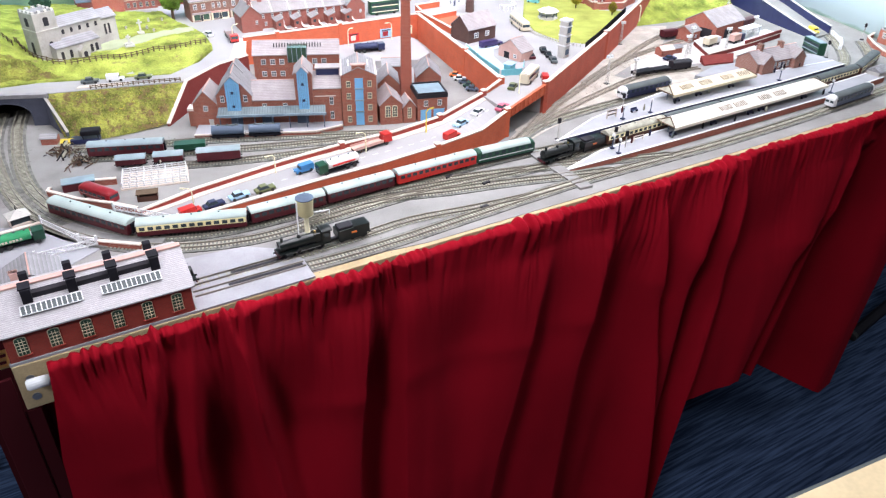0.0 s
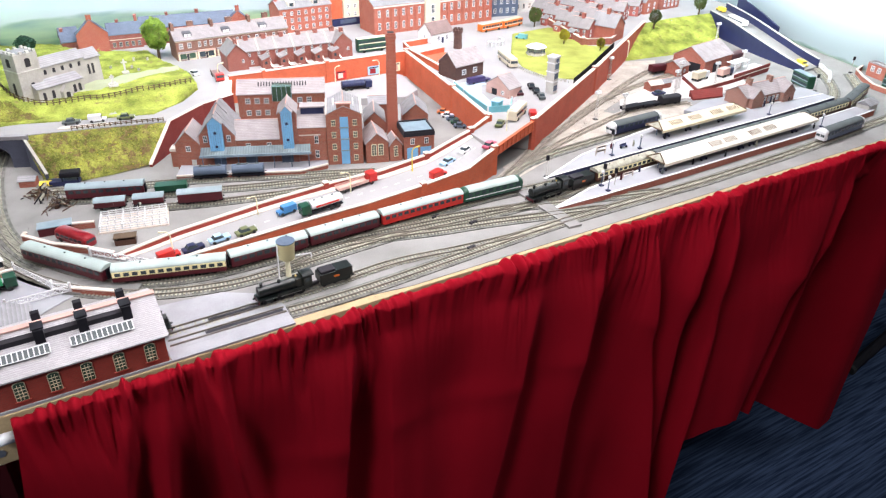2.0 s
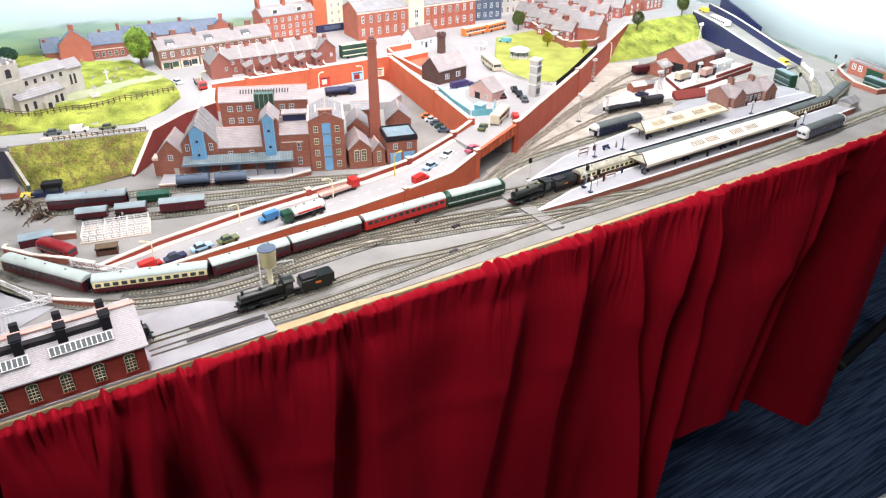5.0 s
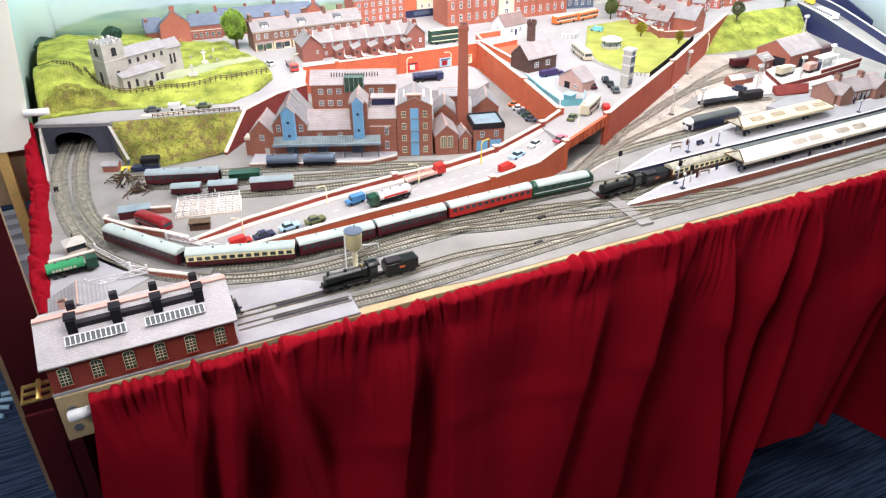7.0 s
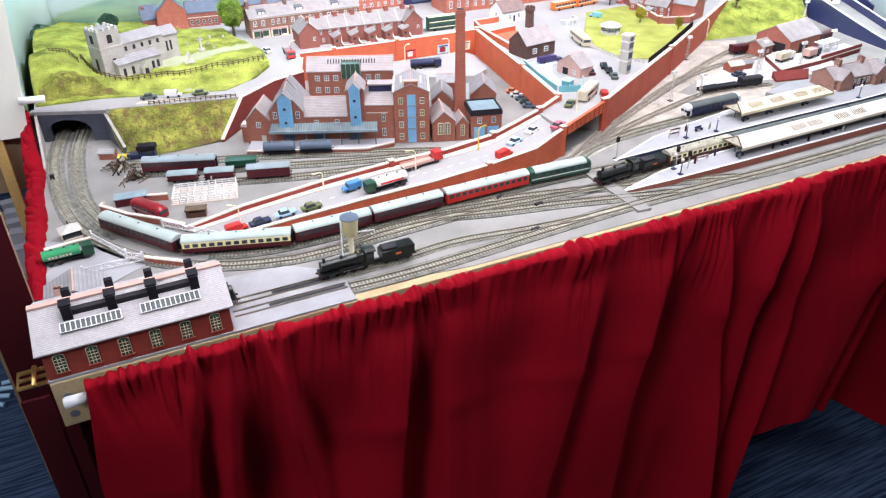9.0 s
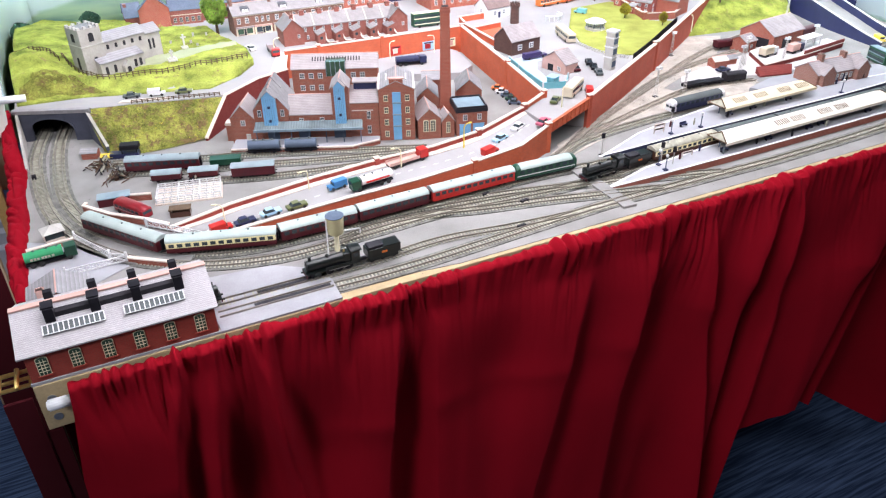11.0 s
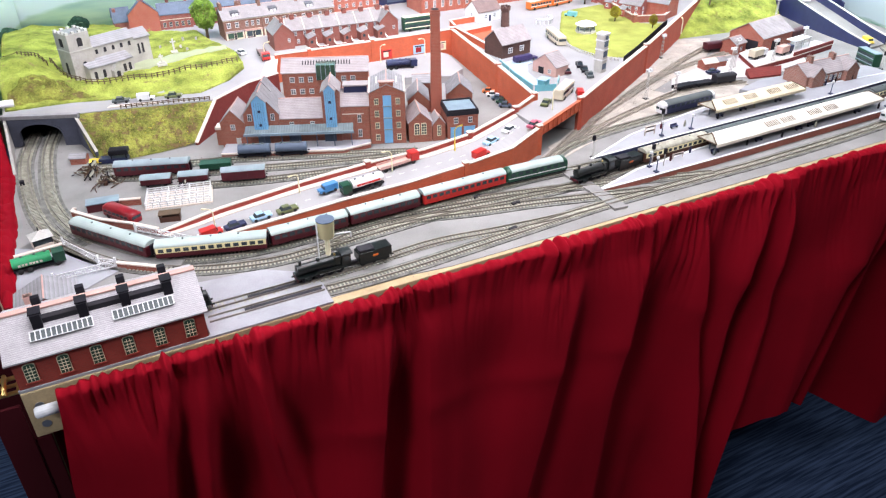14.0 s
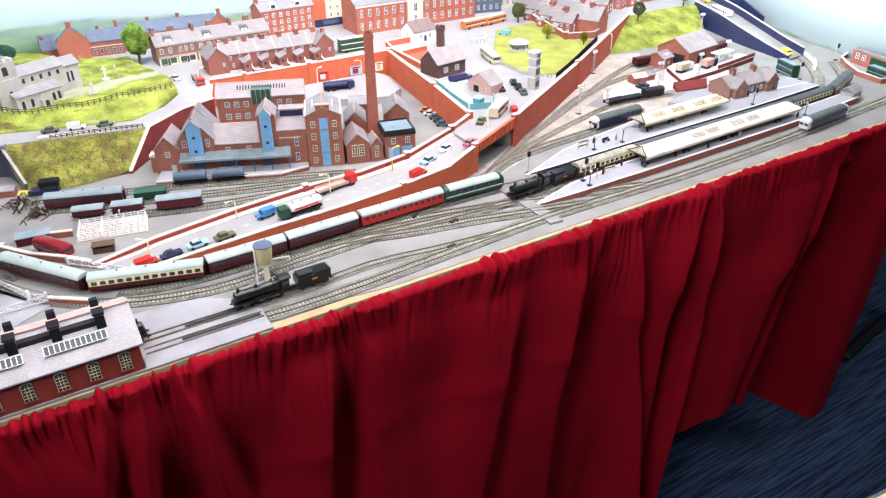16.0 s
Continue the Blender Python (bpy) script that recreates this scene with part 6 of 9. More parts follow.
def steam_loco(label, x, y, a, name="steam_locomotive", tender=True, colour="locoblack", k=1.0):
    """A black tender engine heading along its own +x; the tender is one of its parts."""
    e = thing(name, label, "locomotive", x, y, 0.0008, a)
    part("running_plate", boxed(-0.030 * k, 0.037 * k, -0.0085, 0.0085, 0.0105, 0.0118, 0.0002), colour, e)
    bm = rodded((-0.012 * k, 0, 0.0185), (0.024 * k, 0, 0.0182), 0.0064, 0.0058, 20)
    part("boiler", bm, colour, e, smooth=False)
    part("smokebox", rodded((0.024 * k, 0, 0.0182), (0.0345 * k, 0, 0.0182), 0.0062, n=20), colour, e)
    part("smokebox_door", rodded((0.0345 * k, 0, 0.0182), (0.0355 * k, 0, 0.0182), 0.0052, 0.0030, 20), colour, e)
    part("firebox", boxed(-0.019 * k, -0.010 * k, -0.0062, 0.0062, 0.012, 0.0250, 0.0016), colour, e)
    bm = bmesh.new()
    lathe(bm, [(0.0020, 0.0235), (0.0017, 0.0255), (0.0017, 0.0280), (0.0022, 0.0290), (0.0018, 0.0292)], 14, 0.0295 * k, 0)
    part("chimney", bm, colour, e)
    bm = bmesh.new()
    lathe(bm, [(0.0024, 0.0235), (0.0023, 0.0258), (0.0015, 0.0270), (0.0004, 0.0274)], 14, 0.008 * k, 0)
    part("dome", bm, colour, e, smooth=True)
    bm = bmesh.new()
    lathe(bm, [(0.0012, 0.0240), (0.0010, 0.0268), (0.0003, 0.0270)], 10, -0.013 * k, 0)
    part("safety_valve", bm, "brass", e)
    cab = part("cab", boxed(-0.030 * k, -0.019 * k, -0.0082, 0.0082, 0.0118, 0.0262, 0.0005), colour, e)
    bm = bmesh.new()
    side_prism(bm, [(0.0088 * math.cos(math.pi * i / 8), 0.0260 + 0.0030 * math.sin(math.pi * i / 8)) for i in range(9)], -0.0325 * k, -0.0185 * k)
    part("cab_roof", bm, colour, cab)
    for y_ in (-1, 1):
        part("cab_window", boxed(-0.0275 * k, -0.0215 * k, *sorted((y_ * 0.0082, y_ * 0.0086)), 0.0195, 0.0240), "glass", cab)
        for dx in (-0.016, -0.004, 0.008):
            wheel(e, dx * k, y_ * 0.0046, 0.0054, 0.0034, n=18)
        part("coupling_rod", boxed(-0.017 * k, 0.009 * k, *sorted((y_ * 0.0056, y_ * 0.0062)), 0.0078, 0.0088), "chrome", e)
        part("cylinder", rodded((0.020 * k, y_ * 0.0072, 0.0085), (0.028 * k, y_ * 0.0072, 0.0085), 0.0024, n=12), colour, e)
        for dx in (0.021, 0.029):
            wheel(e, dx * k, y_ * 0.0046, 0.0030, 0.0034)
        part("splasher", boxed(-0.020 * k, 0.013 * k, *sorted((y_ * 0.0064, y_ * 0.0080)), 0.0118, 0.0138), colour, e)
        part("buffer", rodded((0.037 * k, y_ * 0.005, 0.0085), (0.0398 * k, y_ * 0.005, 0.0085), 0.0011, n=10), colour, e)
    part("buffer_beam", boxed(0.0362 * k, 0.0372 * k, -0.008, 0.008, 0.0068, 0.0108), "maroon", e)
    if tender:
        t = part("tender", boxed(-0.083 * k, -0.0405 * k, -0.0084, 0.0084, 0.0105, 0.0212, 0.0006), colour, e)
        part("coal", boxed(-0.062 * k, -0.0420 * k, -0.0068, 0.0068, 0.0210, 0.0248, 0.0020), "dark", t)
        part("coal_rail", boxed(-0.083 * k, -0.061 * k, -0.0084, 0.0084, 0.0212, 0.0226), colour, t)
        for y_ in (-1, 1):
            part("emblem", boxed(-0.065 * k, -0.058 * k, *sorted((y_ * 0.0084, y_ * 0.0088)), 0.0146, 0.0170), "orange", t)
        part("drawbar", boxed(-0.0405 * k, -0.030 * k, -0.002, 0.002, 0.0075, 0.0105), "dark", t)
        for y_ in (-1, 1):
            part("tender_frame", boxed(-0.080 * k, -0.0420 * k, *sorted((y_ * 0.0056, y_ * 0.0070)), 0.0058, 0.0105), colour, t)
            for dx in (-0.075, -0.060, -0.046):
                wheel(t, dx * k, y_ * 0.0046, 0.0038, 0.0034)
            part("buffer", rodded((-0.083 * k, y_ * 0.005, 0.0085), (-0.0856 * k, y_ * 0.005, 0.0085), 0.0011, n=10), colour, t)
    return e


def diesel_unit(label, x, y, a, length, side, roof, nose, name="diesel_railcar"):
    """A railcar whose roof and cab ends are rounded over."""
    c = thing(name, label, "railcar", x, y, 0, a)
    h, w = length / 2, 0.0093
    part("body", boxed(-h + 0.007, h - 0.007, -w, w, 0.0075, 0.0220, 0.0006), side, c)
    bm = bmesh.new()
    side_prism(bm, [(w * math.cos(math.pi * i / 12), 0.0215 + 0.0055 * math.sin(math.pi * i / 12)) for i in range(13)], -h + 0.0068, h - 0.0068)
    part("roof", bm, roof, c)
    for e in (-1, 1):
        bm = bmesh.new()
        rows = []
        for k in range(7):
            t = k / 6
            u, kw, kz = e * (h - 0.007 + 0.0085 * math.sin(t * math.pi / 2)), 1 - 0.16 * t ** 2.5, 1 - 0.30 * t ** 2.2
            ring = [(-w * kw, 0.0080), (-w * kw, 0.0080 + 0.0135 * kz)]
            ring += [(-w * kw * math.cos(math.pi * i / 8), 0.0080 + 0.0135 * kz + 0.0055 * kz * math.sin(math.pi * i / 8)) for i in range(1, 8)]
            ring += [(w * kw, 0.0080 + 0.0135 * kz), (w * kw, 0.0080)]
            rows.append([bm.verts.new((u, q[0], q[1])) for q in ring])
        for r0, r1 in zip(rows, rows[1:]):
            for i in range(len(r0) - 1):
                bm.faces.new((r0[i], r0[i + 1], r1[i + 1], r1[i]))
        bm.faces.new(rows[-1])
        f = part("cab_front", bm, nose, c, smooth=False)
        for y_ in (-0.0042, 0.0042):
            part("windscreen", boxed(*sorted((e * (h + 0.0012), e * (h + 0.0020))), y_ - 0.0032, y_ + 0.0032, 0.0140, 0.0180), "glass", f)
        bogie(c, e * h * 0.68)
    n = int(length / 0.011)
    for y_ in (-1, 1):
        for i in range(n):
            u = -h + (i + 0.8) * (length - 0.006) / n
            part("window", boxed(u - 0.0034, u + 0.0034, *sorted((y_ * w, y_ * (w + 0.0004))), 0.0155, 0.0200), "glass", c)
        part("solebar", boxed(-h + 0.002, h - 0.002, *sorted((y_ * w * 0.8, y_ * w * 0.95)), 0.0060, 0.0078), "black", c)
    return c


def s_at_x(path, x):
    """Metres along a line at which it first reaches x (on its straight part)."""
    d = np.linalg.norm(path[1] - path[0])
    k = [i for i in range(len(path)) if path[i, 0] > x and path[i, 1] < 0.3][0]
    return k * d


s0 = s_at_x(LINE_B, 0.714)
q = along(LINE_B, s0 - 0.0505, 0.03)
d = diesel_unit("green diesel with a pale roof leading the passing train", q[0], q[1], q[2], 0.098, "green", "paleroof", "green", "diesel_locomotive")
for y_ in (-1, 1):
    part("body_stripe", boxed(-0.047, 0.047, *sorted((y_ * 0.0093, y_ * 0.0096)), 0.0118, 0.0130), "white", d, "white waist stripe")
for lab, back, length, side, up in (("bright red parcels coach", 0.167, 0.128, "red", None), ("dark maroon coach", 0.286, 0.098, "maroon", None), ("maroon coach", 0.388, 0.098, "maroon", None),
                                    ("cream and maroon coach", 0.505, 0.128, "maroon", "tankcream"), ("maroon rear coach", 0.638, 0.128, "maroon", None)):
    coach(lab + " with a pale roof in the passing train", LINE_B, s0 - back, side, up, "paleroof", length)
s0 = s_at_x(LINE_A, 0.735)
q = along(LINE_A, s0, 0.03)
steam_loco("black steam engine standing at the platform with its train", q[0], q[1], q[2] + 180)
for i in range(6):
    coach("chocolate and cream coach standing at the platform", LINE_A, s0 + 0.086 + 0.066 + 0.1285 * i, "chocolate", "tankcream", "sleeper" if i == 0 else "grey")
q = along(SHED, s_at_x(SHED, 0.317), 0.03)
steam_loco("black steam engine with its tender on the shed road", q[0], q[1], q[2] + 180, k=0.96)
q = along(SHED, s_at_x(SHED, 0.168), 0.02)
steam_loco("black tank engine peeping out of the engine shed", 0.151, 0.052, 0, tender=False)
diesel_unit("blue railcar with a white cab front at the bay platform", *(along(BAY, s_at_x(BAY, 1.038), 0.03)), 0.118, "navy", "grey", "white")
diesel_unit("blue-grey railcar with white ends on the front siding", *(along(FRONT, s_at_x(FRONT, 1.338), 0.03)), 0.124, "bluegrey", "grey", "white")

coach("maroon coach parked in the coal yard", S2, 0.078, "maroon", None, "wagonroof", 0.104, group="goods wagons")
q = along(S2, 0.166, 0.02)
van("bottle green open wagon in the coal yard", q[0], q[1], q[2], 0.044, "green", None, 0.0175, "open_wagon")
q = along(S3, 0.075, 0.02)
van("long maroon covered van with a grey roof", q[0], q[1], q[2], 0.060, "maroon", "wagonroof", 0.0215)
for u in (0.1900, 0.2455):
    q = along(S1, u + 0.035, 0.02)
    van("blue-grey bogie tank wagon at the mill dock", q[0], q[1], q[2], 0.0485, "bluegrey", None, 0.02, "tank_wagon", True)
for x, y in ((0.183, 0.3815), (0.232, 0.3680)):
    van("maroon goods van with a blue-grey roof", x, y, -17, 0.040, "maroon", "wagonroof", 0.0165)


def buffer_stop(x, y, a):
    b = thing("buffer_stop", "rusty rail-built buffer stop at the end of a siding", "buffer stop", x, y, 0, a, "buffer stops")
    for s_ in (-0.005, 0.005):
        part("upright", boxed(-0.0012, 0.0012, s_ - 0.0008, s_ + 0.0008, 0.002, 0.0125), "dark", b)
        part("strut", rodded((-0.009, s_, 0.002), (0, s_, 0.0115), 0.0009, n=6), "dark", b)
    part("beam", boxed(0.0012, 0.003, -0.009, 0.009, 0.0085, 0.0120), "sleeper", b)


for x, y, a in ((0.108, 0.489, -22), (0.102, 0.452, -20), (0.218, 0.366, -16)):
    buffer_stop(x, y, a)
c = thing("coal_hopper", "black and yellow coal loader beside the siding", "loader", 0.140, 0.503, 0, -15)
bm = boxed(-0.022, 0.020, -0.008, 0.008, 0.001, 0.008, 0.001)
part("base", bm, "navy", c)
bm = bmesh.new()
side_prism(bm, [(-0.0085, 0.004), (0.0085, 0.004), (0.0, 0.0085)], -0.036, -0.018)
part("chute", bm, "yellow", c, "yellow chute")
part("hopper", boxed(-0.006, 0.022, -0.009, 0.009, 0.013, 0.021, 0.002), "black", c)
for u in (-0.003, 0.018):
    for w in (-0.007, 0.007):
        part("leg", rodded((u, w, 0.0), (u, w, 0.014), 0.0009, n=6), "black", c)




def scrap_heap(x, y, n, seed):
    """A tangle of rusty bars, rails and plates."""
    h = thing("scrap_heap", "heap of rusty brown scrap iron at the siding ends", "scrap heap", x, y, 0, seed * 50, "scrap heaps")
    rnd = random.Random(seed)
    for _ in range(n):
        u, v = rnd.gauss(0, 0.010), rnd.gauss(0, 0.008)
        a, b = rnd.uniform(0, math.pi), rnd.uniform(0.003, 0.009)
        z = max(0.001, 0.010 - 0.6 * math.hypot(u, v) + rnd.uniform(-0.003, 0.003))
        dx, dy, dz = b * math.cos(a), b * math.sin(a), rnd.uniform(-0.006, 0.008)
        bm = rodded((u - dx, v - dy, max(0.0006, z - dz)), (u + dx, v + dy, max(0.0006, z + dz)), 0.0007, n=5)
        part("bar", bm, rnd.choice(("bark", "chocolate", "dark", "bark", "sleeper")), h)
    for _ in range(5):
        u, v = rnd.gauss(0, 0.007), rnd.gauss(0, 0.005)
        ob = part("plate", boxed(-0.004, 0.004, -0.003, 0.003, 0, 0.0008), rnd.choice(("chocolate", "dark")), h)
        ob.matrix_basis = pose(u, v, 0.003, rnd.uniform(-40, 40), rnd.uniform(-40, 40), rnd.uniform(0, 180))


scrap_heap(0.104, 0.476, 54, 3)
scrap_heap(0.121, 0.430, 44, 4)

# ---- platforms and station ----
def platform(label, front, back, tip, end, ramp=0.10, side="brick"):
    """A platform between two edges, with a ramped end towards the throat and white edges."""
    p = thing("station_platform", label, "platform", group="platforms")
    pts = [tip, *front, *end, *back[::-1]]
    hi = [0.0015] + [min(0.0105, 0.0015 + 0.009 * (q[0] - tip[0]) / ramp) for q in [*front, *end, *back[::-1]]]
    bm = bmesh.new()
    prism(bm, pts, 0.0, [z - 0.0008 for z in hi])
    part("platform_wall", bm, side, p)
    bm = bmesh.new()
    prism(bm, pts, [z - 0.0007 for z in hi], hi)
    part("platform_surface", bm, "concrete", p)
    def edge(line, sgn):
        q = [tip, *line]
        z = [0.0015] + [min(0.0105, 0.0015 + 0.009 * (k[0] - tip[0]) / ramp) for k in line]
        m = bmesh.new()
        for (a, za), (b, zb) in zip(zip(q, z), zip(q[1:], z[1:])):
            d = Vector((b[0] - a[0], b[1] - a[1], 0)).normalized()
            n = Vector((-d.y, d.x, 0)) * 0.0034 * sgn
            vs = [(a[0], a[1], za + 0.0003), (b[0], b[1], zb + 0.0003), (b[0] + n.x, b[1] + n.y, zb + 0.0003), (a[0] + n.x, a[1] + n.y, za + 0.0003)]
            lo = [m.verts.new((v[0], v[1], v[2] - 0.0012)) for v in vs]
            up = [m.verts.new(v) for v in vs]
            m.faces.new(up), m.faces.new(lo[::-1])
            for i in range(4):
                m.faces.new((lo[i], lo[(i + 1) % 4], up[(i + 1) % 4], up[i]))
        return m
    part("white_edge", edge(front, 1), "white", p)
    part("white_edge", edge(back, -1), "white", p)
    return p


platform("front island platform with red brick sides and white edges", [(0.800, 0.064), (0.924, 0.064), (1.30, 0.072), (1.50, 0.088)], [(0.800, 0.094), (0.924, 0.106), (1.30, 0.110), (1.50, 0.120)], (0.712, 0.077), [])
platform("rear island platform with dark edges and a white ramp", [(0.850, 0.157), (0.95, 0.157), (1.30, 0.162), (1.50, 0.172)], [(0.870, 0.196), (0.95, 0.212), (1.10, 0.236), (1.20, 0.222), (1.50, 0.200)], (0.775, 0.166), [], side="navy")
bm = bmesh.new()
prism(bm, [(1.20, 0.223), (1.50, 0.201), (1.50, 0.245), (1.43, 0.275), (1.25, 0.285), (1.18, 0.265)], 0.0, 0.0102)
solo("station_forecourt", bm, "concrete", "pale station platform beside the building", "platform", "structure")


def canopy(label, x0, x1, y0, y1, z, lean, lights, paint):
    """A cream pitched platform canopy on posts, with barred roof lights."""
    c = thing("platform_canopy", label, "canopy", x0, y0, 0.0105, math.degrees(math.atan2(lean, x1 - x0)), "platform canopies")
    w, d = x1 - x0, y1 - y0
    mid = d * 0.58
    for n_, (a, b) in enumerate((((0, z), (mid, z + 0.008)), ((d, z), (mid, z + 0.008)))):
        vs = [(0, a[0], a[1]), (w, a[0], a[1]), (w - 0.012, b[0], b[1]), (0.012, b[0], b[1])]
        bm = bmesh.new()
        lo = [bm.verts.new(v) for v in vs]
        up = [bm.verts.new((v[0], v[1], v[2] + 0.0010)) for v in vs]
        bm.faces.new(lo), bm.faces.new(up[::-1])
        for i in range(4):
            bm.faces.new((lo[i], lo[(i + 1) % 4], up[(i + 1) % 4], up[i]))
        part("roof_slope", bm, paint, c)
    for xe, xi in ((0, 0.012), (w, w - 0.012)):
        bm = bmesh.new()
        a = [bm.verts.new(v) for v in ((xe, 0, z), (xe, d, z), (xi, mid, z + 0.008))]
        bm.faces.new(a)
        b = [bm.verts.new((v.co.x, v.co.y, v.co.z + 0.001)) for v in a]
        bm.faces.new(b[::-1])
        part("hip_end", bm, "sleeper", c, "glazed hipped end")
        for p0, p1 in (((xe, 0, z), (xi, mid, z + 0.008)), ((xe, d, z), (xi, mid, z + 0.008)), ((xe, 0, z), (xe, d, z))):
            part("hip_frame", rodded((p0[0], p0[1], p0[2] + 0.0012), (p1[0], p1[1], p1[2] + 0.0012), 0.0010, n=6), "bark", c)
    part("valance", boxed(0, w, -0.0006, 0, z - 0.0035, z + 0.0008), paint, c)
    part("valance", boxed(0, w, d, d + 0.0006, z - 0.0035, z + 0.0008), paint, c)
    for k in lights:
        g = part("roof_light", boxed(-0.013, 0.013, 0, 0.012, 0, 0.0005), paint, c, "barred roof light")
        g.matrix_basis = pose(w * k, mid * 0.25, z + 0.0012 + 0.008 * 0.25, math.degrees(math.atan2(0.008, mid)))
        for i in range(7):
            part("glazing_bar", boxed(-0.013 + i * 0.0042, -0.0118 + i * 0.0042, 0.0005, 0.0115, 0.0005, 0.0010), "bark", g)
    n = int(w / 0.06)
    for i in range(n + 1):
        part("post", rodded((0.012 + (w - 0.024) * i / n, mid, 0), (0.012 + (w - 0.024) * i / n, mid, z + 0.006), 0.0009, n=8), "bluegrey", c)
    return c


canopy("long cream canopy over the front platform", 0.930, 1.318, 0.073, 0.111, 0.0155, 0.010, (0.33, 0.42, 0.58, 0.68), "canopywhite")
canopy("short cream canopy over the rear platform", 1.030, 1.245, 0.176, 0.215, 0.0155, 0.004, (0.20, 0.42, 0.68, 0.88), "canopycream")
for x, y in ((0.937, 0.080), (1.028, 0.081), (1.118, 0.083), (1.147, 0.085), (1.262, 0.088), (0.951, 0.183), (1.048, 0.182), (1.105, 0.186), (1.19, 0.188)):
    b = thing("platform_bench", "dark wooden platform bench on the platform", "bench", x, y, 0.0105, 4, "platform benches")
    part("seat", boxed(-0.007, 0.007, -0.0022, 0.0022, 0.0030, 0.0038), "navy", b)
    part("backrest", boxed(-0.007, 0.007, 0.0018, 0.0026, 0.0040, 0.0066), "navy", b)
    for u in (-0.006, 0.006):
        part("leg", boxed(u - 0.0005, u + 0.0005, -0.002, 0.002, 0, 0.0030), "black", b)
for x, y in ((0.912, 0.168), (0.972, 0.167), (0.817, 0.071), (0.820, 0.089), (1.33, 0.083), (1.30, 0.170)):
    l = thing("platform_lamp", "white-headed platform lamp on a dark post and square base", "lamp", x, y, 0.0105, 0, "platform lamps")
    part("base", boxed(-0.0030, 0.0030, -0.0030, 0.0030, 0, 0.0018, 0.0004), "navy", l)
    part("post", rodded((0, 0, 0.0018), (0, 0, 0.020), 0.0007, n=8), "bluegrey", l)
    bm = bmesh.new()
    lathe(bm, [(0.0008, 0.0195), (0.0024, 0.0212), (0.0022, 0.0236), (0.0006, 0.0248)], 10)
    part("lamp_head", bm, "white", l, "white globe")
for x, y in ((0.876, 0.0925), (0.898, 0.180), (0.910, 0.192)):
    n_ = thing("platform_name_board", "cream-edged name board on two posts on the platform", "sign", x, y, 0.0105, 0, "platform signs")
    for u in (-0.0095, 0.0095):
        part("post", boxed(u - 0.0006, u + 0.0006, -0.0006, 0.0006, 0, 0.0085), "coping", n_)
    part("board", boxed(-0.0105, 0.0105, -0.0006, 0.0006, 0.0050, 0.0085), "coping", n_)
    part("lettering_bar", boxed(-0.0080, 0.0080, -0.0009, -0.0006, 0.0061, 0.0074), "dark", n_, "unreadable dark lettering")
rnd = random.Random(7)
for x, y in ((0.86, 0.090), (0.905, 0.098), (0.93, 0.075), (1.00, 0.078), (1.07, 0.074), (1.15, 0.078), (1.31, 0.084), (0.93, 0.190), (0.97, 0.180), (1.04, 0.178), (1.13, 0.185), (1.33, 0.205), (1.36, 0.208), (1.40, 0.204)):
    bm = bmesh.new()
    lathe(bm, [(0.0014, 0), (0.0018, 0.004), (0.0016, 0.0075), (0.0008, 0.0085), (0.0010, 0.0105), (0.0004, 0.0112)], 8)
    solo("model_figure", bm, rnd.choice(["black", "navy", "maroon", "grey", "sleeper"]), "tiny dark peg figure on the platform", "figure", x=x, y=y, z=0.0105, group="platform figures")
b = building("station_building", "brown brick station building with grey roofs and tall chimneys", 1.290, 0.216, 0.0102, -2, 0.128, 0.046, 0.017, 0.014, "x", "stationbrick", "paleslate",
             grid("f", 4, 0.050, 0.085, (0.004,), 0.006, 0.009), [("f", 0.068, 0.006, 0.011, "navy")], [(0.028, 0.023, 0.006, 0.010, 0.042), (0.085, 0.023, 0.006, 0.010, 0.040)], "station")
b.scale = (1.0, 1.12, 1.12)
for u in (0.006, 0.092):
    bm = bmesh.new()
    vs = [(u, 0), (u + 0.030, 0), (u + 0.030, 0.018), (u + 0.015, 0.031), (u, 0.018)]
    a = [bm.verts.new((q[0], -0.008, q[1])) for q in vs]
    c = [bm.verts.new((q[0], 0.023, q[1])) for q in vs]
    bm.faces.new(a), bm.faces.new(c[::-1])
    for i in range(5):
        bm.faces.new((a[i], a[(i + 1) % 5], c[(i + 1) % 5], c[i]))
    part("gable_wing", bm, "stationbrick", b)
    for sgn in (-1, 1):
        vs = [(u + 0.015 + sgn * 0.0165, -0.009, 0.0168), (u + 0.015, -0.009, 0.0313), (u + 0.015, 0.023, 0.0313), (u + 0.015 + sgn * 0.0165, 0.023, 0.0168)]
        bm = bmesh.new()
        lo = [bm.verts.new(v) for v in vs]
        up = [bm.verts.new((v[0], v[1], v[2] + 0.0012)) for v in vs]
        bm.faces.new(lo), bm.faces.new(up[::-1])
        for i in range(4):
            bm.faces.new((lo[i], lo[(i + 1) % 4], up[(i + 1) % 4], up[i]))
        part("wing_roof", bm, "paleslate", b)

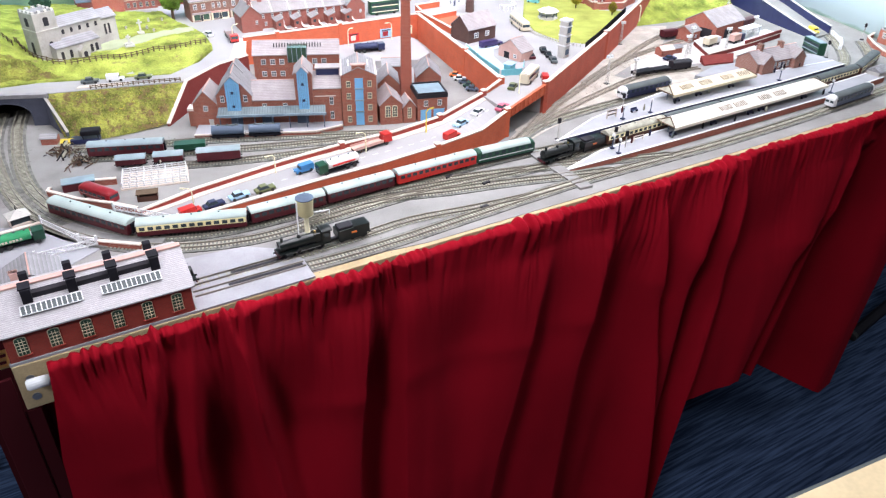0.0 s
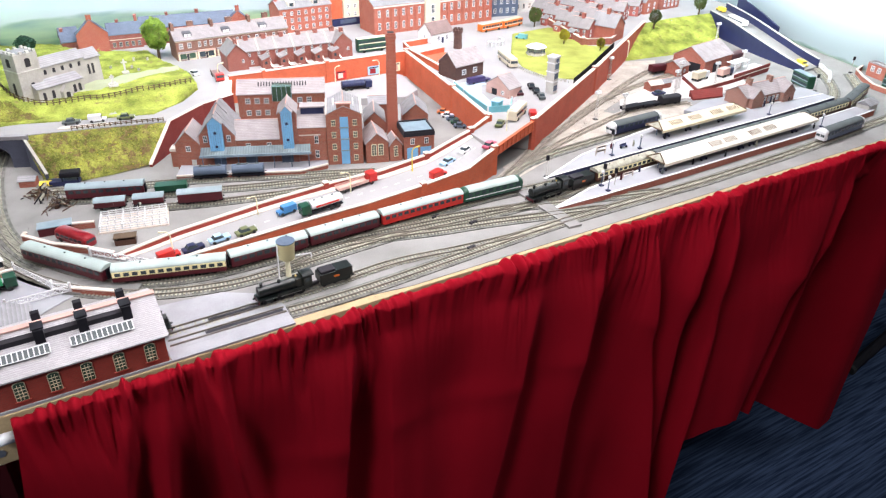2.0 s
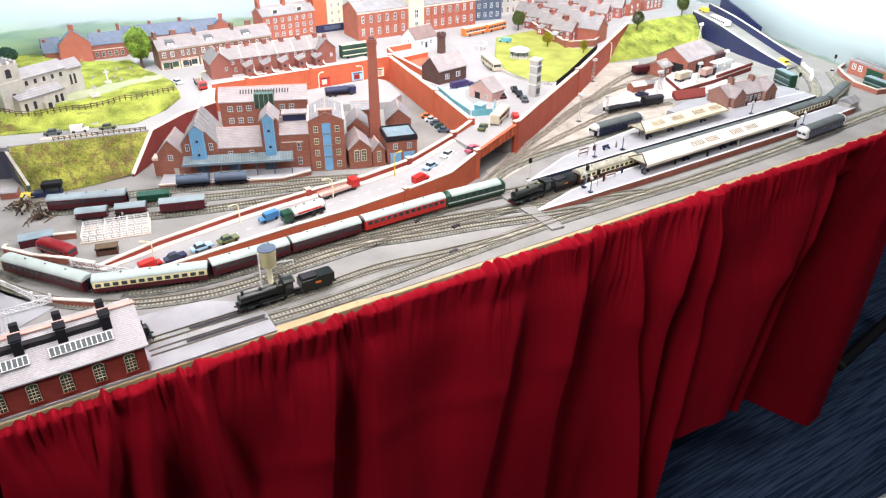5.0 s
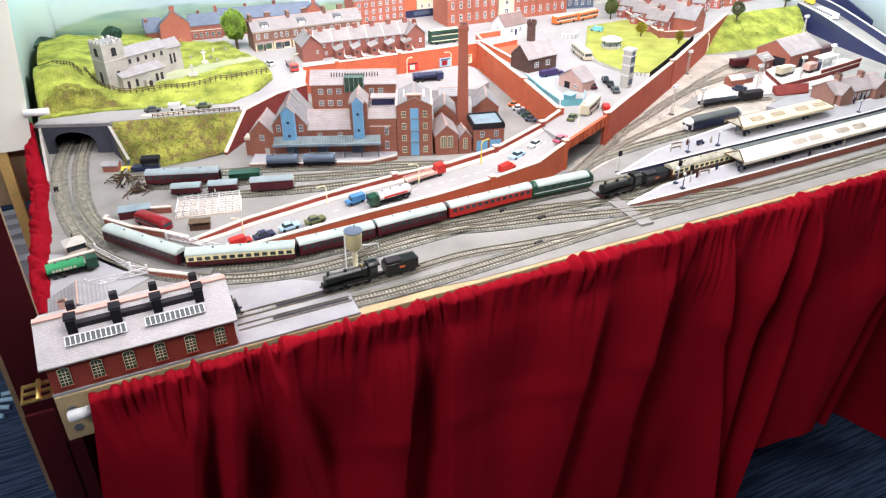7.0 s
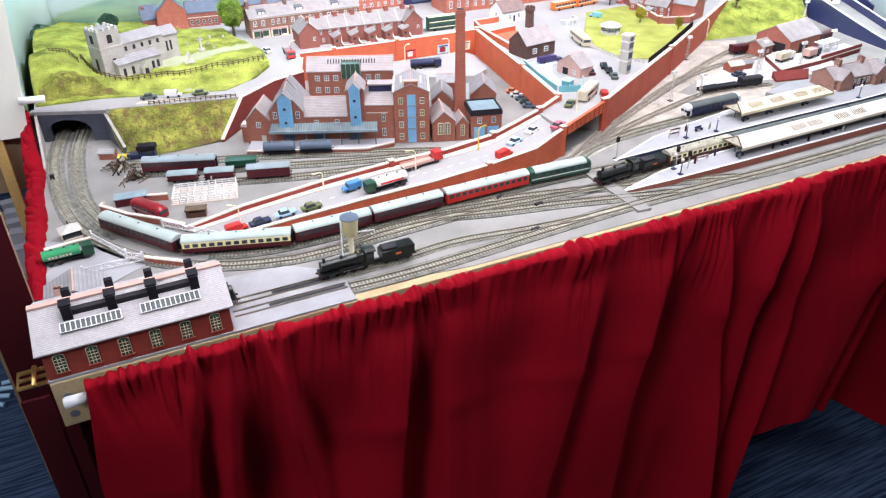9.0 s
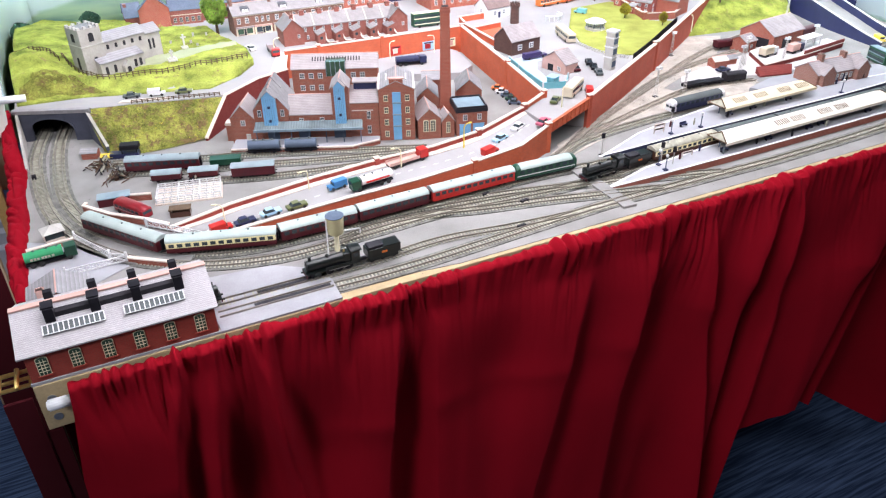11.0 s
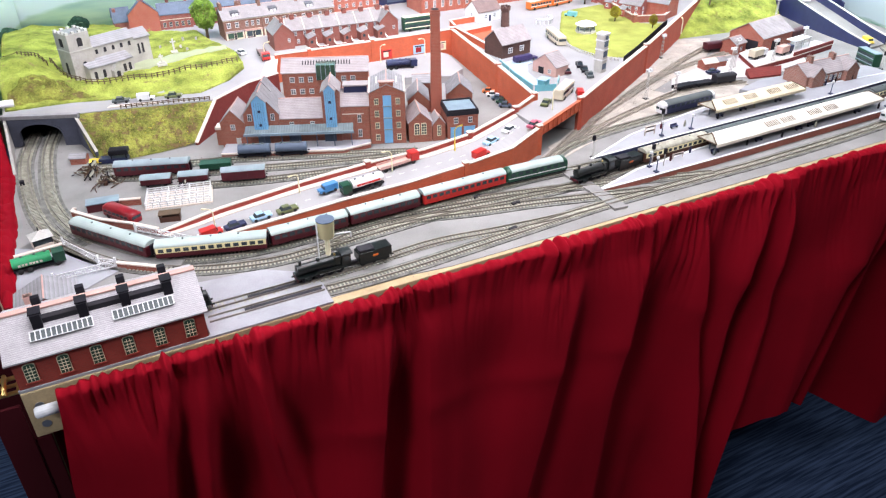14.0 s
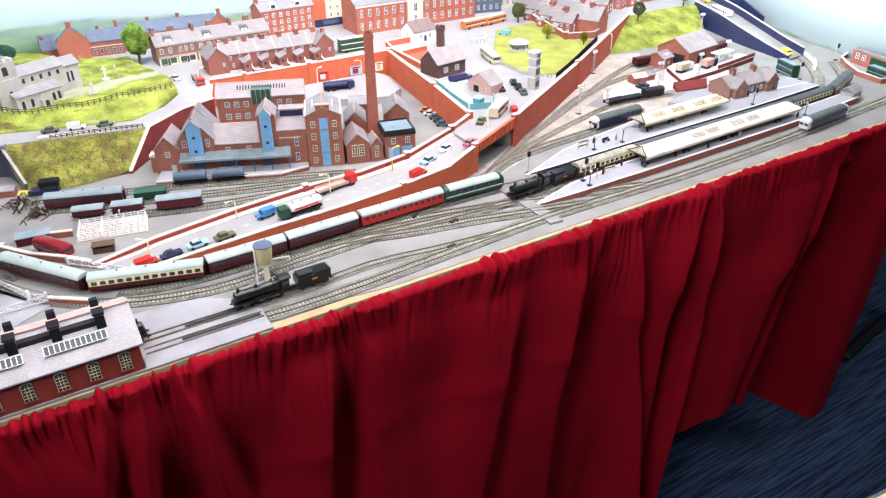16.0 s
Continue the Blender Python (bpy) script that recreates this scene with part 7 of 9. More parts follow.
# ---- goods yard ----
bm = bmesh.new()
prism(bm, [(1.075, 0.322), (1.13, 0.385), (1.24, 0.418), (1.40, 0.440), (1.50, 0.40), (1.42, 0.315), (1.30, 0.318), (1.24, 0.335), (1.15, 0.328)], 0.0, 0.0016)
solo("goods_yard", bm, "yardpale", "pale concrete surface of the goods yard", "yard", "structure")
building("goods_shed", "red brick goods shed with a pale grey roof", 1.408, 0.424, 0, 9, 0.108, 0.080, 0.030, 0.024, "x", "brick", "paleslate",
         [("l", 0.02, 0.012, 0.010, 0.012)], [("l", 0.055, 0.03, 0.022, "dark"), ("f", 0.05, 0.03, 0.020, "dark")])
building("goods_office", "low red brick goods office with a pale roof", 1.349, 0.440, 0, 9, 0.036, 0.036, 0.022, 0.010, "x", "brick", "paleslate", [("f", 0.02, 0.008, 0.006, 0.007)])
building("coal_office", "small red brick yard hut with a white roof", 1.221, 0.394, 0.0016, -8, 0.030, 0.022, 0.013, 0.006, "x", "brick", "coping")
building("coal_office", "small red brick yard hut with a pale roof", 1.257, 0.398, 0.0016, -6, 0.024, 0.018, 0.011, 0.005, "x", "brick", "slate")
bm = bmesh.new()
prism(bm, [(1.262, 0.316), (1.330, 0.302), (1.345, 0.318), (1.270, 0.336)], 0.0, [0.003, 0.003, 0.014, 0.014])
solo("sloping_dock", bm, "maroonbrick", "sloping dark red dock ramp in the goods yard", "ramp")
dk = thing("loading_dock", "raised goods dock with red brick walls and a pale concrete top", "dock")
pts = [(1.302, 0.343), (1.42, 0.353), (1.562, 0.375), (1.556, 0.412), (1.402, 0.398), (1.392, 0.436), (1.344, 0.424)]
bm = bmesh.new()
prism(bm, pts, 0.0, 0.0092)
part("dock_wall", bm, "maroonbrick", dk)
bm = bmesh.new()
prism(bm, pts, 0.0093, 0.0104)
part("dock_surface", bm, "yardpale", dk)
bm = bmesh.new()
wall_strip(bm, pts[:3], [0.0118] * 3, [0.0104] * 3, 0.004)
part("dock_coping", bm, "coping", dk)
bm = bmesh.new()
wall_strip(bm, pts[1:3], [0.0185] * 2, [0.0118] * 2, 0.0025)
part("dock_parapet", bm, "maroonbrick", dk)
aw = thing("dock_awning", "small white awning on posts over the goods dock", "awning", 1.470, 0.398, 0.0104, 8)
part("awning_roof", boxed(-0.022, 0.036, -0.016, 0.006, 0.0190, 0.0204, 0.0004), "white", aw)
for u in (-0.020, 0.008, 0.034):
    part("post", boxed(u - 0.0008, u + 0.0008, -0.015, -0.0134, 0, 0.019), "white", aw)
van("maroon goods van beside the grass bank", 1.336, 0.481, -5, 0.056, "maroon", "maroon", 0.019)
van("maroon goods van at the goods shed", 1.388, 0.476, -5, 0.038, "maroon", "paleslate", 0.018)
van("black open wagon in the goods siding", 1.106, 0.328, 0, 0.044, "black", None, 0.013, "open_wagon")
van("black open wagon in the goods siding", 1.150, 0.325, -5, 0.040, "black", None, 0.012, "open_wagon")
van("dark grey goods van in the siding", 1.194, 0.318, -9, 0.042, "dark", "dark", 0.019)
van("purple-brown van beyond the goods shed", 1.56, 0.47, 10, 0.05, "maroon", "maroon", 0.018)

# ---- bridge road at the far end ----
b = thing("bridge_ramp", "curved grey road bridge with navy parapet walls", "bridge")
L_ = smooth_path([(1.722, 0.694, 0.046), (1.684, 0.590, 0.042), (1.652, 0.490, 0.030), (1.633, 0.400, 0.015), (1.620, 0.330, 0.005)], 0.02)
R_ = smooth_path([(1.800, 0.710, 0.046), (1.752, 0.595, 0.042), (1.712, 0.485, 0.030), (1.690, 0.397, 0.015), (1.678, 0.335, 0.005)], 0.02)
k = 20
li = np.array([[np.interp(t, np.linspace(0, 1, len(L_)), L_[:, c]) for c in range(3)] for t in np.linspace(0, 1, k)])
ri = np.array([[np.interp(t, np.linspace(0, 1, len(R_)), R_[:, c]) for c in range(3)] for t in np.linspace(0, 1, k)])
bm = bmesh.new()
rows = [[bm.verts.new(l), bm.verts.new(r), bm.verts.new((r[0], r[1], 0)), bm.verts.new((l[0], l[1], 0))] for l, r in zip(li, ri)]
for a, c in zip(rows, rows[1:]):
    for i in range(4):
        bm.faces.new((a[i], a[(i + 1) % 4], c[(i + 1) % 4], c[i]))
bm.faces.new(rows[0]), bm.faces.new(rows[-1][::-1])
part("roadway", bm, "ply", b)
for e, up in ((li, 0.008), (ri, 0.016)):
    bm = bmesh.new()
    wall_strip(bm, [tuple(q[:2]) for q in e], [q[2] + up for q in e], [0.0] * k, 0.004)
    part("parapet", bm, "navy", b, "navy blue parapet wall")
    bm = bmesh.new()
    wall_strip(bm, [tuple(q[:2]) for q in e], [q[2] + up + 0.0015 for q in e], [q[2] + up for q in e], 0.005)
    part("parapet_coping", bm, "greystone", b)
bm = bmesh.new()
wing = [(q[0] + 0.050, q[1] + 0.004) for q in ri[:11]]
wall_strip(bm, wing, [q[2] + 0.030 - 0.0022 * i for i, q in enumerate(ri[:11])], [0.0] * 11, 0.004)
part("wing_wall", bm, "navy", b, "navy blue wing wall beyond the parapet")
w = thing("white_fence", "white painted wall of uneven blocks at the foot of the bridge", "wall")
for k in range(11):
    q = np.array((1.690, 0.342)) * (1 - k / 10) + np.array((1.606, 0.256)) * (k / 10) + np.array((0.008, -0.008)) * math.sin(math.pi * k / 10)
    bk = part("block", boxed(-0.0052, 0.0052, -0.003, 0.003, 0, 0.007 + 0.0035 * ((k * 7) % 4) / 3, 0.0006), "white", w)
    bk.matrix_basis = pose(q[0], q[1], 0, 0, 0, 45 + 12 * math.cos(math.pi * k / 10))
b = building("lineside_factory", "orange-red brick lineside building with a flat roof", 1.733, 0.254, 0, -106, 0.130, 0.018, 0.028, 0, "x", "brick", "slate", [("f", 0.016, 0.012, 0.010, 0.012), ("f", 0.034, 0.012, 0.010, 0.012)], [("f", 0.075, 0.045, 0.024, "green")], flat_roof="slate")
brick_wall("lineside_wall", "low red brick wall round the lineside yard", [(1.760, 0.280), (1.720, 0.268), (1.685, 0.232), (1.651, 0.186), (1.640, 0.130), (1.745, 0.104)], [0.010] * 6, [0] * 6, 0.003, "brick", (), kind="")
b = thing("signal_gantry_hut", "pale lineside hut with a sloping roof", "hut", 1.505, 0.108, 0, 8)
part("body", boxed(-0.018, 0.018, -0.012, 0.012, 0, 0.018, 0.0005), "greystone", b)
bm = bmesh.new()
side_prism(bm, [(-0.015, 0.018), (0.015, 0.018), (0.0, 0.026)], -0.020, 0.020)
part("roof", bm, "slate", b)

# ---- the town ----
def terrace_wins(face, n, u0, u1, rows, ww=0.0055, hh=0.0088):
    return grid(face, n, u0, u1, rows, ww, hh)


for (x, y, a, w, up) in ((0.409, 0.910, 1, 0.079, 0), (0.4885, 0.9115, 1, 0.079, 0), (0.568, 0.913, 1, 0.079, 0)):
    b = building("shop_house", "brown brick shop with a cream shopfront and grey slate roof", x, y, P, a, w, 0.052, 0.040, 0.018, "x", "shopbrick", "townslate",
                 [("f", w * q, 0.0235, ww, 0.0105) for q, ww in ((0.13, 0.0075), (0.34, 0.0075), (0.60, 0.0055), (0.75, 0.0055), (0.90, 0.0055))], [], [(0.003, 0.026, 0.006, 0.014, 0.069), (w * 0.52, 0.030, 0.012, 0.006, 0.069)], group="street of shops")
    for u0, u1, paint, glazing in ((0.002, w * 0.49, "render", "greenglass"), (w * 0.52, w - 0.002, "cream", "glass")):
        f = part("shopfront", boxed(u0, u1, -0.003, 0, 0.0, 0.0175), paint, b, "cream shopfront")
        part("fascia", boxed(u0 - 0.0005, u1 + 0.0005, -0.0046, -0.003, 0.0150, 0.0182), "ridge" if paint == "cream" else "paleslate", f)
        mid_ = (u0 + u1) / 2
        part("shop_window", boxed(u0 + 0.003, mid_ - 0.003, -0.0036, -0.003, 0.0035, 0.0140), glazing, f)
        part("shop_window", boxed(mid_ + 0.003, u1 - 0.003, -0.0036, -0.003, 0.0035, 0.0140), glazing, f)
        part("shop_door", boxed(mid_ - 0.0022, mid_ + 0.0022, -0.0036, -0.003, 0.0005, 0.0135), "dark", f)
        part("stall_riser", boxed(u0 + 0.003, mid_ - 0.003, -0.0040, -0.003, 0.0005, 0.0030), "brownslate", f)
    part("string_course", boxed(0, w, -0.0010, 0, 0.0376, 0.0392), "render", b)
    u = w * 0.24
    bm = bmesh.new()
    prism(bm, [(u, 0.006), (u + 0.017, 0.006), (u + 0.017, 0.022), (u, 0.022)], 0.040, [0.0515, 0.0515, 0.0550, 0.0550])
    d = part("dormer", bm, "darkslate", b, "dark slated dormer")
    part("dormer_window", boxed(u + 0.002, u + 0.0078, 0.0052, 0.006, 0.0445, 0.0500), "white", d)
    part("dormer_window", boxed(u + 0.0092, u + 0.015, 0.0052, 0.006, 0.0445, 0.0500), "white", d)

# long blue-roofed rows behind the shops
b = building("back_terrace", "low pinkish brick terrace with a blue-grey slate roof", 0.3065, 1.060, P, -4, 0.066, 0.045, 0.031, 0.019, "x", "terracebrick", "blueslate", grid("f", 5, 0.008, 0.058, (0.005,), 0.0065, 0.010, "stone"), [], [(0.022, 0.024, 0.006, 0.005, 0.056), (0.060, 0.024, 0.006, 0.005, 0.064)], ridge_tile=None)
part("string_course", boxed(0, 0.066, -0.0012, 0, 0.0195, 0.0208), "render", b)
b = building("back_terrace", "low-relief terrace with a long blue-grey roof", 0.3740, 1.068, P, -7, 0.200, 0.05, 0.035, 0.019, "x", "terracebrick", "blueslate", [], [], [(0.058, 0.026, 0.006, 0.006, 0.060), (0.122, 0.026, 0.007, 0.006, 0.062)], ridge_tile=None)
building("gable_house", "orange-red brick gable house with a chimney", 0.2440, 1.054, P, -4, 0.061, 0.016, 0.040, 0.028, "y", "townbrick", "blueslate", [], [], [(0.0305, 0.004, 0.010, 0.006, 0.077)], ridge_tile=None)
building("back_terrace", "distant terrace with a blue-grey roof", 0.217, 1.080, P, 0, 0.034, 0.05, 0.022, 0.024, "x", "terracebrick", "blueslate", [], [], [(0.005, 0.02, 0.006, 0.006, 0.046)], ridge_tile=None)
building("gable_house", "red brick gable end with a chimney", 0.5505, 1.036, P, -14, 0.052, 0.016, 0.037, 0.023, "y", "townbrick", "blueslate", [], [], [(0.026, 0.004, 0.008, 0.006, 0.070)], ridge_tile=None)

# terrace of cottages with back extensions above the mill yard
TA = -3.5
tb = building("cottage_terrace", "red brick cottage terrace with grey roofs and back extensions", 0.5035, 0.804, P, TA, 0.226, 0.045, 0.031, 0.018, "x", "terracebrick", "townslate",
              terrace_wins("f", 11, 0.022, 0.206, (0.0205,), 0.0048, 0.0078) + terrace_wins("f", 6, 0.026, 0.200, (0.005,), 0.0050, 0.0080), [], [(0.022 + 0.036 * i, 0.0225, 0.009, 0.007, 0.057) for i in range(6)], ridge_tile="ridge")
for i in range(5):
    u = 0.040 + 0.036 * i
    bm = bmesh.new()
    prism(bm, [(u, -0.028), (u + 0.015, -0.028), (u + 0.015, 0.0), (u, 0.0)], -0.002, [0.0180, 0.0240, 0.0240, 0.0180])
    e = part("back_extension", bm, "terracebrick", tb)
    bm = bmesh.new()
    prism(bm, [(u - 0.0012, -0.0292), (u + 0.0157, -0.0292), (u + 0.0157, 0.0), (u - 0.0012, 0.0)], [0.0180, 0.0246, 0.0246, 0.0180], [0.0192, 0.0258, 0.0258, 0.0192])
    part("extension_roof", bm, "townslate", e)
    # yard wall sweeping down from the extension to the back lane
    run = [(k / 8, 0.0175 * (1 - k / 8) ** 2.4 + 0.0062) for k in range(9)]
    line = [(u + 0.0165, -0.003 - 0.040 * k) for k, h in run] + [(u + 0.036, -0.0430)]
    tops = [h for k, h in run] + [0.0062]
    bm = bmesh.new()
    wall_strip(bm, line, tops, [-0.002] * 10, 0.0018)
    yw = part("yard_wall", bm, "terracebrick", tb)
    bm = bmesh.new()
    wall_strip(bm, line, [h + 0.0011 for h in tops], [h + 0.0001 for h in tops], 0.0030)
    part("coping", bm, "coping", yw)
    part("window", boxed(u + 0.004, u + 0.009, -0.0286, -0.0279, 0.0095, 0.0150), "glass", e)
    part("gate", boxed(u + 0.024, u + 0.029, -0.0446, -0.0440, 0.0, 0.0055), "darkred", yw)
for i in range(6):
    u = 0.004 + 0.036 * i
    bm = bmesh.new()
    side_prism(bm, [(-0.0012, 0.0310), (0.0225, 0.0492), (0.0225, 0.0512), (-0.0012, 0.0330)], u, u + 0.0016)
    part("party_coping", bm, "coping", tb)
for x, y in ((0.4775, 0.7905), (0.6965, 0.7800)):
    building("terrace_end_house", "red brick end house with a grey gabled roof", x, y, P, TA + 1, 0.040, 0.058, 0.031, 0.019, "y", "terracebrick", "townslate",
             [("f", 0.03, 0.014, 0.005, 0.007)], [], [(0.021, 0.012, 0.006, 0.008, 0.058)])

# taller blocks behind
b = building("tall_terrace", "tall orange-red brick terrace with white windows and attic dormers", 0.668, 1.020, P, 3, 0.130, 0.060, 0.054, 0.016, "x", "townbrick", "slate",
             terrace_wins("f", 7, 0.012, 0.118, (0.006, 0.022, 0.038), 0.007, 0.0095), [], [(0.003, 0.03, 0.006, 0.016, 0.088), (0.065, 0.03, 0.008, 0.012, 0.084), (0.127, 0.03, 0.006, 0.016, 0.088)])
for u in (0.025, 0.085):
    d = part("dormer", boxed(u, u + 0.016, 0.004, 0.024, 0.056, 0.068), "coping", b, "pale dormer")
    part("dormer_window", boxed(u + 0.003, u + 0.013, 0.0034, 0.004, 0.058, 0.065), "glass", d)
building("tall_block", "tall salmon and cream rendered block", 0.800, 1.035, P, 0, 0.030, 0.05, 0.085, 0, "x", "redwall", "slate", flat_roof="slate")
b = building("tall_block", "tall cream rendered block with small windows", 0.831, 1.030, P, 0, 0.042, 0.05, 0.082, 0, "x", "render", "slate", grid("f", 2, 0.012, 0.03, (0.02, 0.038, 0.056), 0.006, 0.009), flat_roof="slate")
part("shopfront", boxed(-0.032, 0.043, -0.004, 0, 0.0, 0.017), "navy", b, "navy and violet shopfront")
part("shop_sign", boxed(-0.012, 0.030, -0.0048, -0.004, 0.005, 0.014), "bluegrey", b)
building("narrow_house", "pale blue-grey narrow house", 0.876, 1.035, P, 0, 0.035, 0.05, 0.052, 0.01, "x", "greystone", "slate", grid("f", 2, 0.010, 0.026, (0.02, 0.036), 0.005, 0.008))

b = building("town_hotel", "long orange-red brick hotel with tall white windows", 0.852, 0.908, P, -0.5, 0.130, 0.08, 0.064, 0.018, "x", "townbrick", "slate",
             grid("f", 6, 0.013, 0.117, (0.010, 0.038), 0.0065, 0.016), [], [(0.03, 0.04, 0.008, 0.010, 0.094)], category="building", ridge_tile="coping")
for i in range(7):
    part("pilaster", boxed(0.0012 + i * 0.0208, 0.0042 + i * 0.0208, -0.0014, 0, 0, 0.063), "townbrick", b)
part("cornice", boxed(-0.001, 0.131, -0.0022, 0, 0.0595, 0.0625), "coping", b)
b = building("town_hall_bay", "cream rendered centre bay with yellow trim", 0.983, 0.902, P, -0.5, 0.040, 0.08, 0.078, 0, "x", "render", "cream", [("f", 0.02, 0.036, 0.010, 0.020), ("f", 0.02, 0.012, 0.010, 0.016)], flat_roof="slate")
b = building("town_hotel", "orange-red brick hotel wing with tall white windows", 1.024, 0.907, P, -0.5, 0.150, 0.08, 0.062, 0.018, "x", "townbrick", "slate",
             grid("f", 7, 0.013, 0.137, (0.010, 0.038), 0.0065, 0.016), [], [(0.12, 0.04, 0.008, 0.010, 0.090)], ridge_tile="coping")
for i in range(8):
    part("pilaster", boxed(0.0012 + i * 0.0206, 0.0042 + i * 0.0206, -0.0014, 0, 0, 0.061), "townbrick", b)
part("cornice", boxed(-0.001, 0.151, -0.0022, 0, 0.0575, 0.0605), "coping", b)
building("stone_bank", "blue-grey stone corner building", 1.190, 0.935, P, -12, 0.075, 0.07, 0.070, 0.012, "x", "bluegrey", "slate", grid("f", 4, 0.012, 0.063, (0.008, 0.030, 0.050), 0.007, 0.012))
building("stone_bank", "pale grey stone civic building with tall windows", 1.270, 0.945, P, -6, 0.110, 0.07, 0.062, 0.012, "x", "greystone", "slate", grid("f", 6, 0.012, 0.098, (0.008, 0.034), 0.007, 0.014, "coping"))
building("stone_bank", "grey stone building in the back street", 1.395, 0.96, P, 0, 0.110, 0.07, 0.050, 0.014, "x", "stone", "slate", grid("f", 6, 0.012, 0.098, (0.008, 0.028), 0.006, 0.011))

building("inn", "white rendered inn with a brown tiled roof", 0.926, 0.775, P, 10, 0.062, 0.046, 0.022, 0.020, "x", "white", "brownslate",
         [("f", 0.02, 0.006, 0.007, 0.010), ("f", 0.045, 0.006, 0.007, 0.010), ("l", 0.023, 0.010, 0.006, 0.009)], [("f", 0.032, 0.006, 0.012, "navy")])
c = thing("brick_turret", "dark brick turret with a battlemented top", "tower", 0.963, 0.725, P)
bm = bmesh.new()
lathe(bm, [(0.0095, -0.003), (0.0085, 0.032), (0.0105, 0.035), (0.0105, 0.040)], 12)
part("shaft", bm, "darkbrick", c)
for i in range(8):
    t = 2 * math.pi * i / 8
    part("merlon", boxed(0.0082 * math.cos(t) - 0.0017, 0.0082 * math.cos(t) + 0.0017, 0.0082 * math.sin(t) - 0.0017, 0.0082 * math.sin(t) + 0.0017, 0.040, 0.0435), "darkbrick", c)
building("depot_house", "dark sooty brick house with a brown-grey roof", 0.838, 0.530, P, 9, 0.070, 0.052, 0.026, 0.022, "x", "darkbrick", "paleslate",
         [("f", 0.020, 0.008, 0.010, 0.010), ("f", 0.048, 0.008, 0.010, 0.010)], ridge_tile=None)
brick_wall("lorry_yard_wall", "red brick yard wall with pale coping", [(0.852, 0.745), (0.862, 0.786), (0.925, 0.790)], [P + 0.012] * 3, [P - 0.002] * 3, 0.003, "redwall", (), kind="")
brick_wall("lorry_yard_wall", "red brick yard wall beside the depot house", [(0.846, 0.735), (0.844, 0.66), (0.842, 0.60), (0.842, 0.56)], [P + 0.012] * 4, [P - 0.002] * 4, 0.003, "redwall", (), kind="")
brick_wall("lorry_yard_wall", "red brick cross wall with pale coping", [(0.846, 0.700), (0.920, 0.712)], [P + 0.011] * 2, [P - 0.002] * 2, 0.003, "redwall", (), kind="")
bm = bmesh.new()
prism(bm, [(0.842, 0.60), (0.90, 0.61), (0.93, 0.70), (0.86, 0.74), (0.846, 0.735)], P, P + 0.0012)
solo("brick_yard", bm, "redwall", "red brick-paved depot yard", "yard", "structure")
building("street_workshop", "small peach-rendered workshop with a pale pitched roof", 0.852, 0.447, P, -76, 0.055, 0.032, 0.017, 0.018, "y", "ridge", "paleslate", [("f", 0.040, 0.004, 0.007, 0.007)], [("f", 0.020, 0.012, 0.011, "dark")])
f = thing("blue_fence", "faded pale blue corrugated fence beside the street", "fence")
bm = bmesh.new()
wall_strip(bm, [(0.815, 0.500), (0.800, 0.42), (0.792, 0.352), (0.830, 0.340), (0.856, 0.372)], [P + 0.011] * 5, [P - 0.002] * 5, 0.0015)
part("panel", bm, "teal", f)
for x, y in ((0.815, 0.500), (0.806, 0.45), (0.799, 0.40), (0.792, 0.352), (0.830, 0.340), (0.856, 0.372)):
    part("post", boxed(x - 0.0012, x + 0.0012, y - 0.0012, y + 0.0012, P - 0.002, P + 0.0125), "white", f)
b = thing("kiosk", "turquoise street kiosk beside the blue fence", "kiosk", 0.822, 0.368, P, 30)
part("body", boxed(-0.009, 0.009, -0.007, 0.007, 0, 0.012, 0.0005), "teal", b)
part("roof", boxed(-0.0105, 0.0105, -0.0085, 0.0085, 0.012, 0.0135, 0.0004), "paleblue", b)

# clock tower, bandstand
c = thing("clock_tower", "slim blue-grey clock tower with white bands", "clock tower", 0.953, 0.384, P, 20)
part("shaft", boxed(-0.0078, 0.0078, -0.0078, 0.0078, 0, 0.066, 0.0004), "greystone", c)
for z in (0.022, 0.040, 0.056):
    part("band", boxed(-0.0086, 0.0086, -0.0086, 0.0086, z, z + 0.0022), "white", c)
for z in (0.006, 0.028, 0.046):
    part("panel", boxed(-0.0058, 0.0058, -0.0085, -0.0078, z, z + 0.010), "bluegrey", c)
part("cap", boxed(-0.0092, 0.0092, -0.0092, 0.0092, 0.066, 0.0695, 0.0006), "white", c)
part("clock_face", rodded((0, -0.0078, 0.0615), (0, -0.0088, 0.0615), 0.0038, n=18), "bluegrey", c)
b = thing("bandstand", "white-roofed octagonal park bandstand", "bandstand", 1.083, 0.602, P + 0.0016)
bm = bmesh.new()
lathe(bm, [(0.021, -0.002), (0.021, 0.004)], 8)
part("plinth", bm, "greystone", b)
for i in range(8):
    t = 2 * math.pi * i / 8
    part("column", rodded((0.018 * math.cos(t), 0.018 * math.sin(t), 0.004), (0.018 * math.cos(t), 0.018 * math.sin(t), 0.015), 0.0009, n=6), "bluegrey", b)
    t2 = 2 * math.pi * (i + 1) / 8
    part("railing", rodded((0.018 * math.cos(t), 0.018 * math.sin(t), 0.008), (0.018 * math.cos(t2), 0.018 * math.sin(t2), 0.008), 0.0006, n=5), "bluegrey", b)
bm = bmesh.new()
lathe(bm, [(0.0225, 0.015), (0.0215, 0.017), (0.013, 0.0205), (0.004, 0.0225), (0.0012, 0.0245)], 8)
part("roof", bm, "white", b)

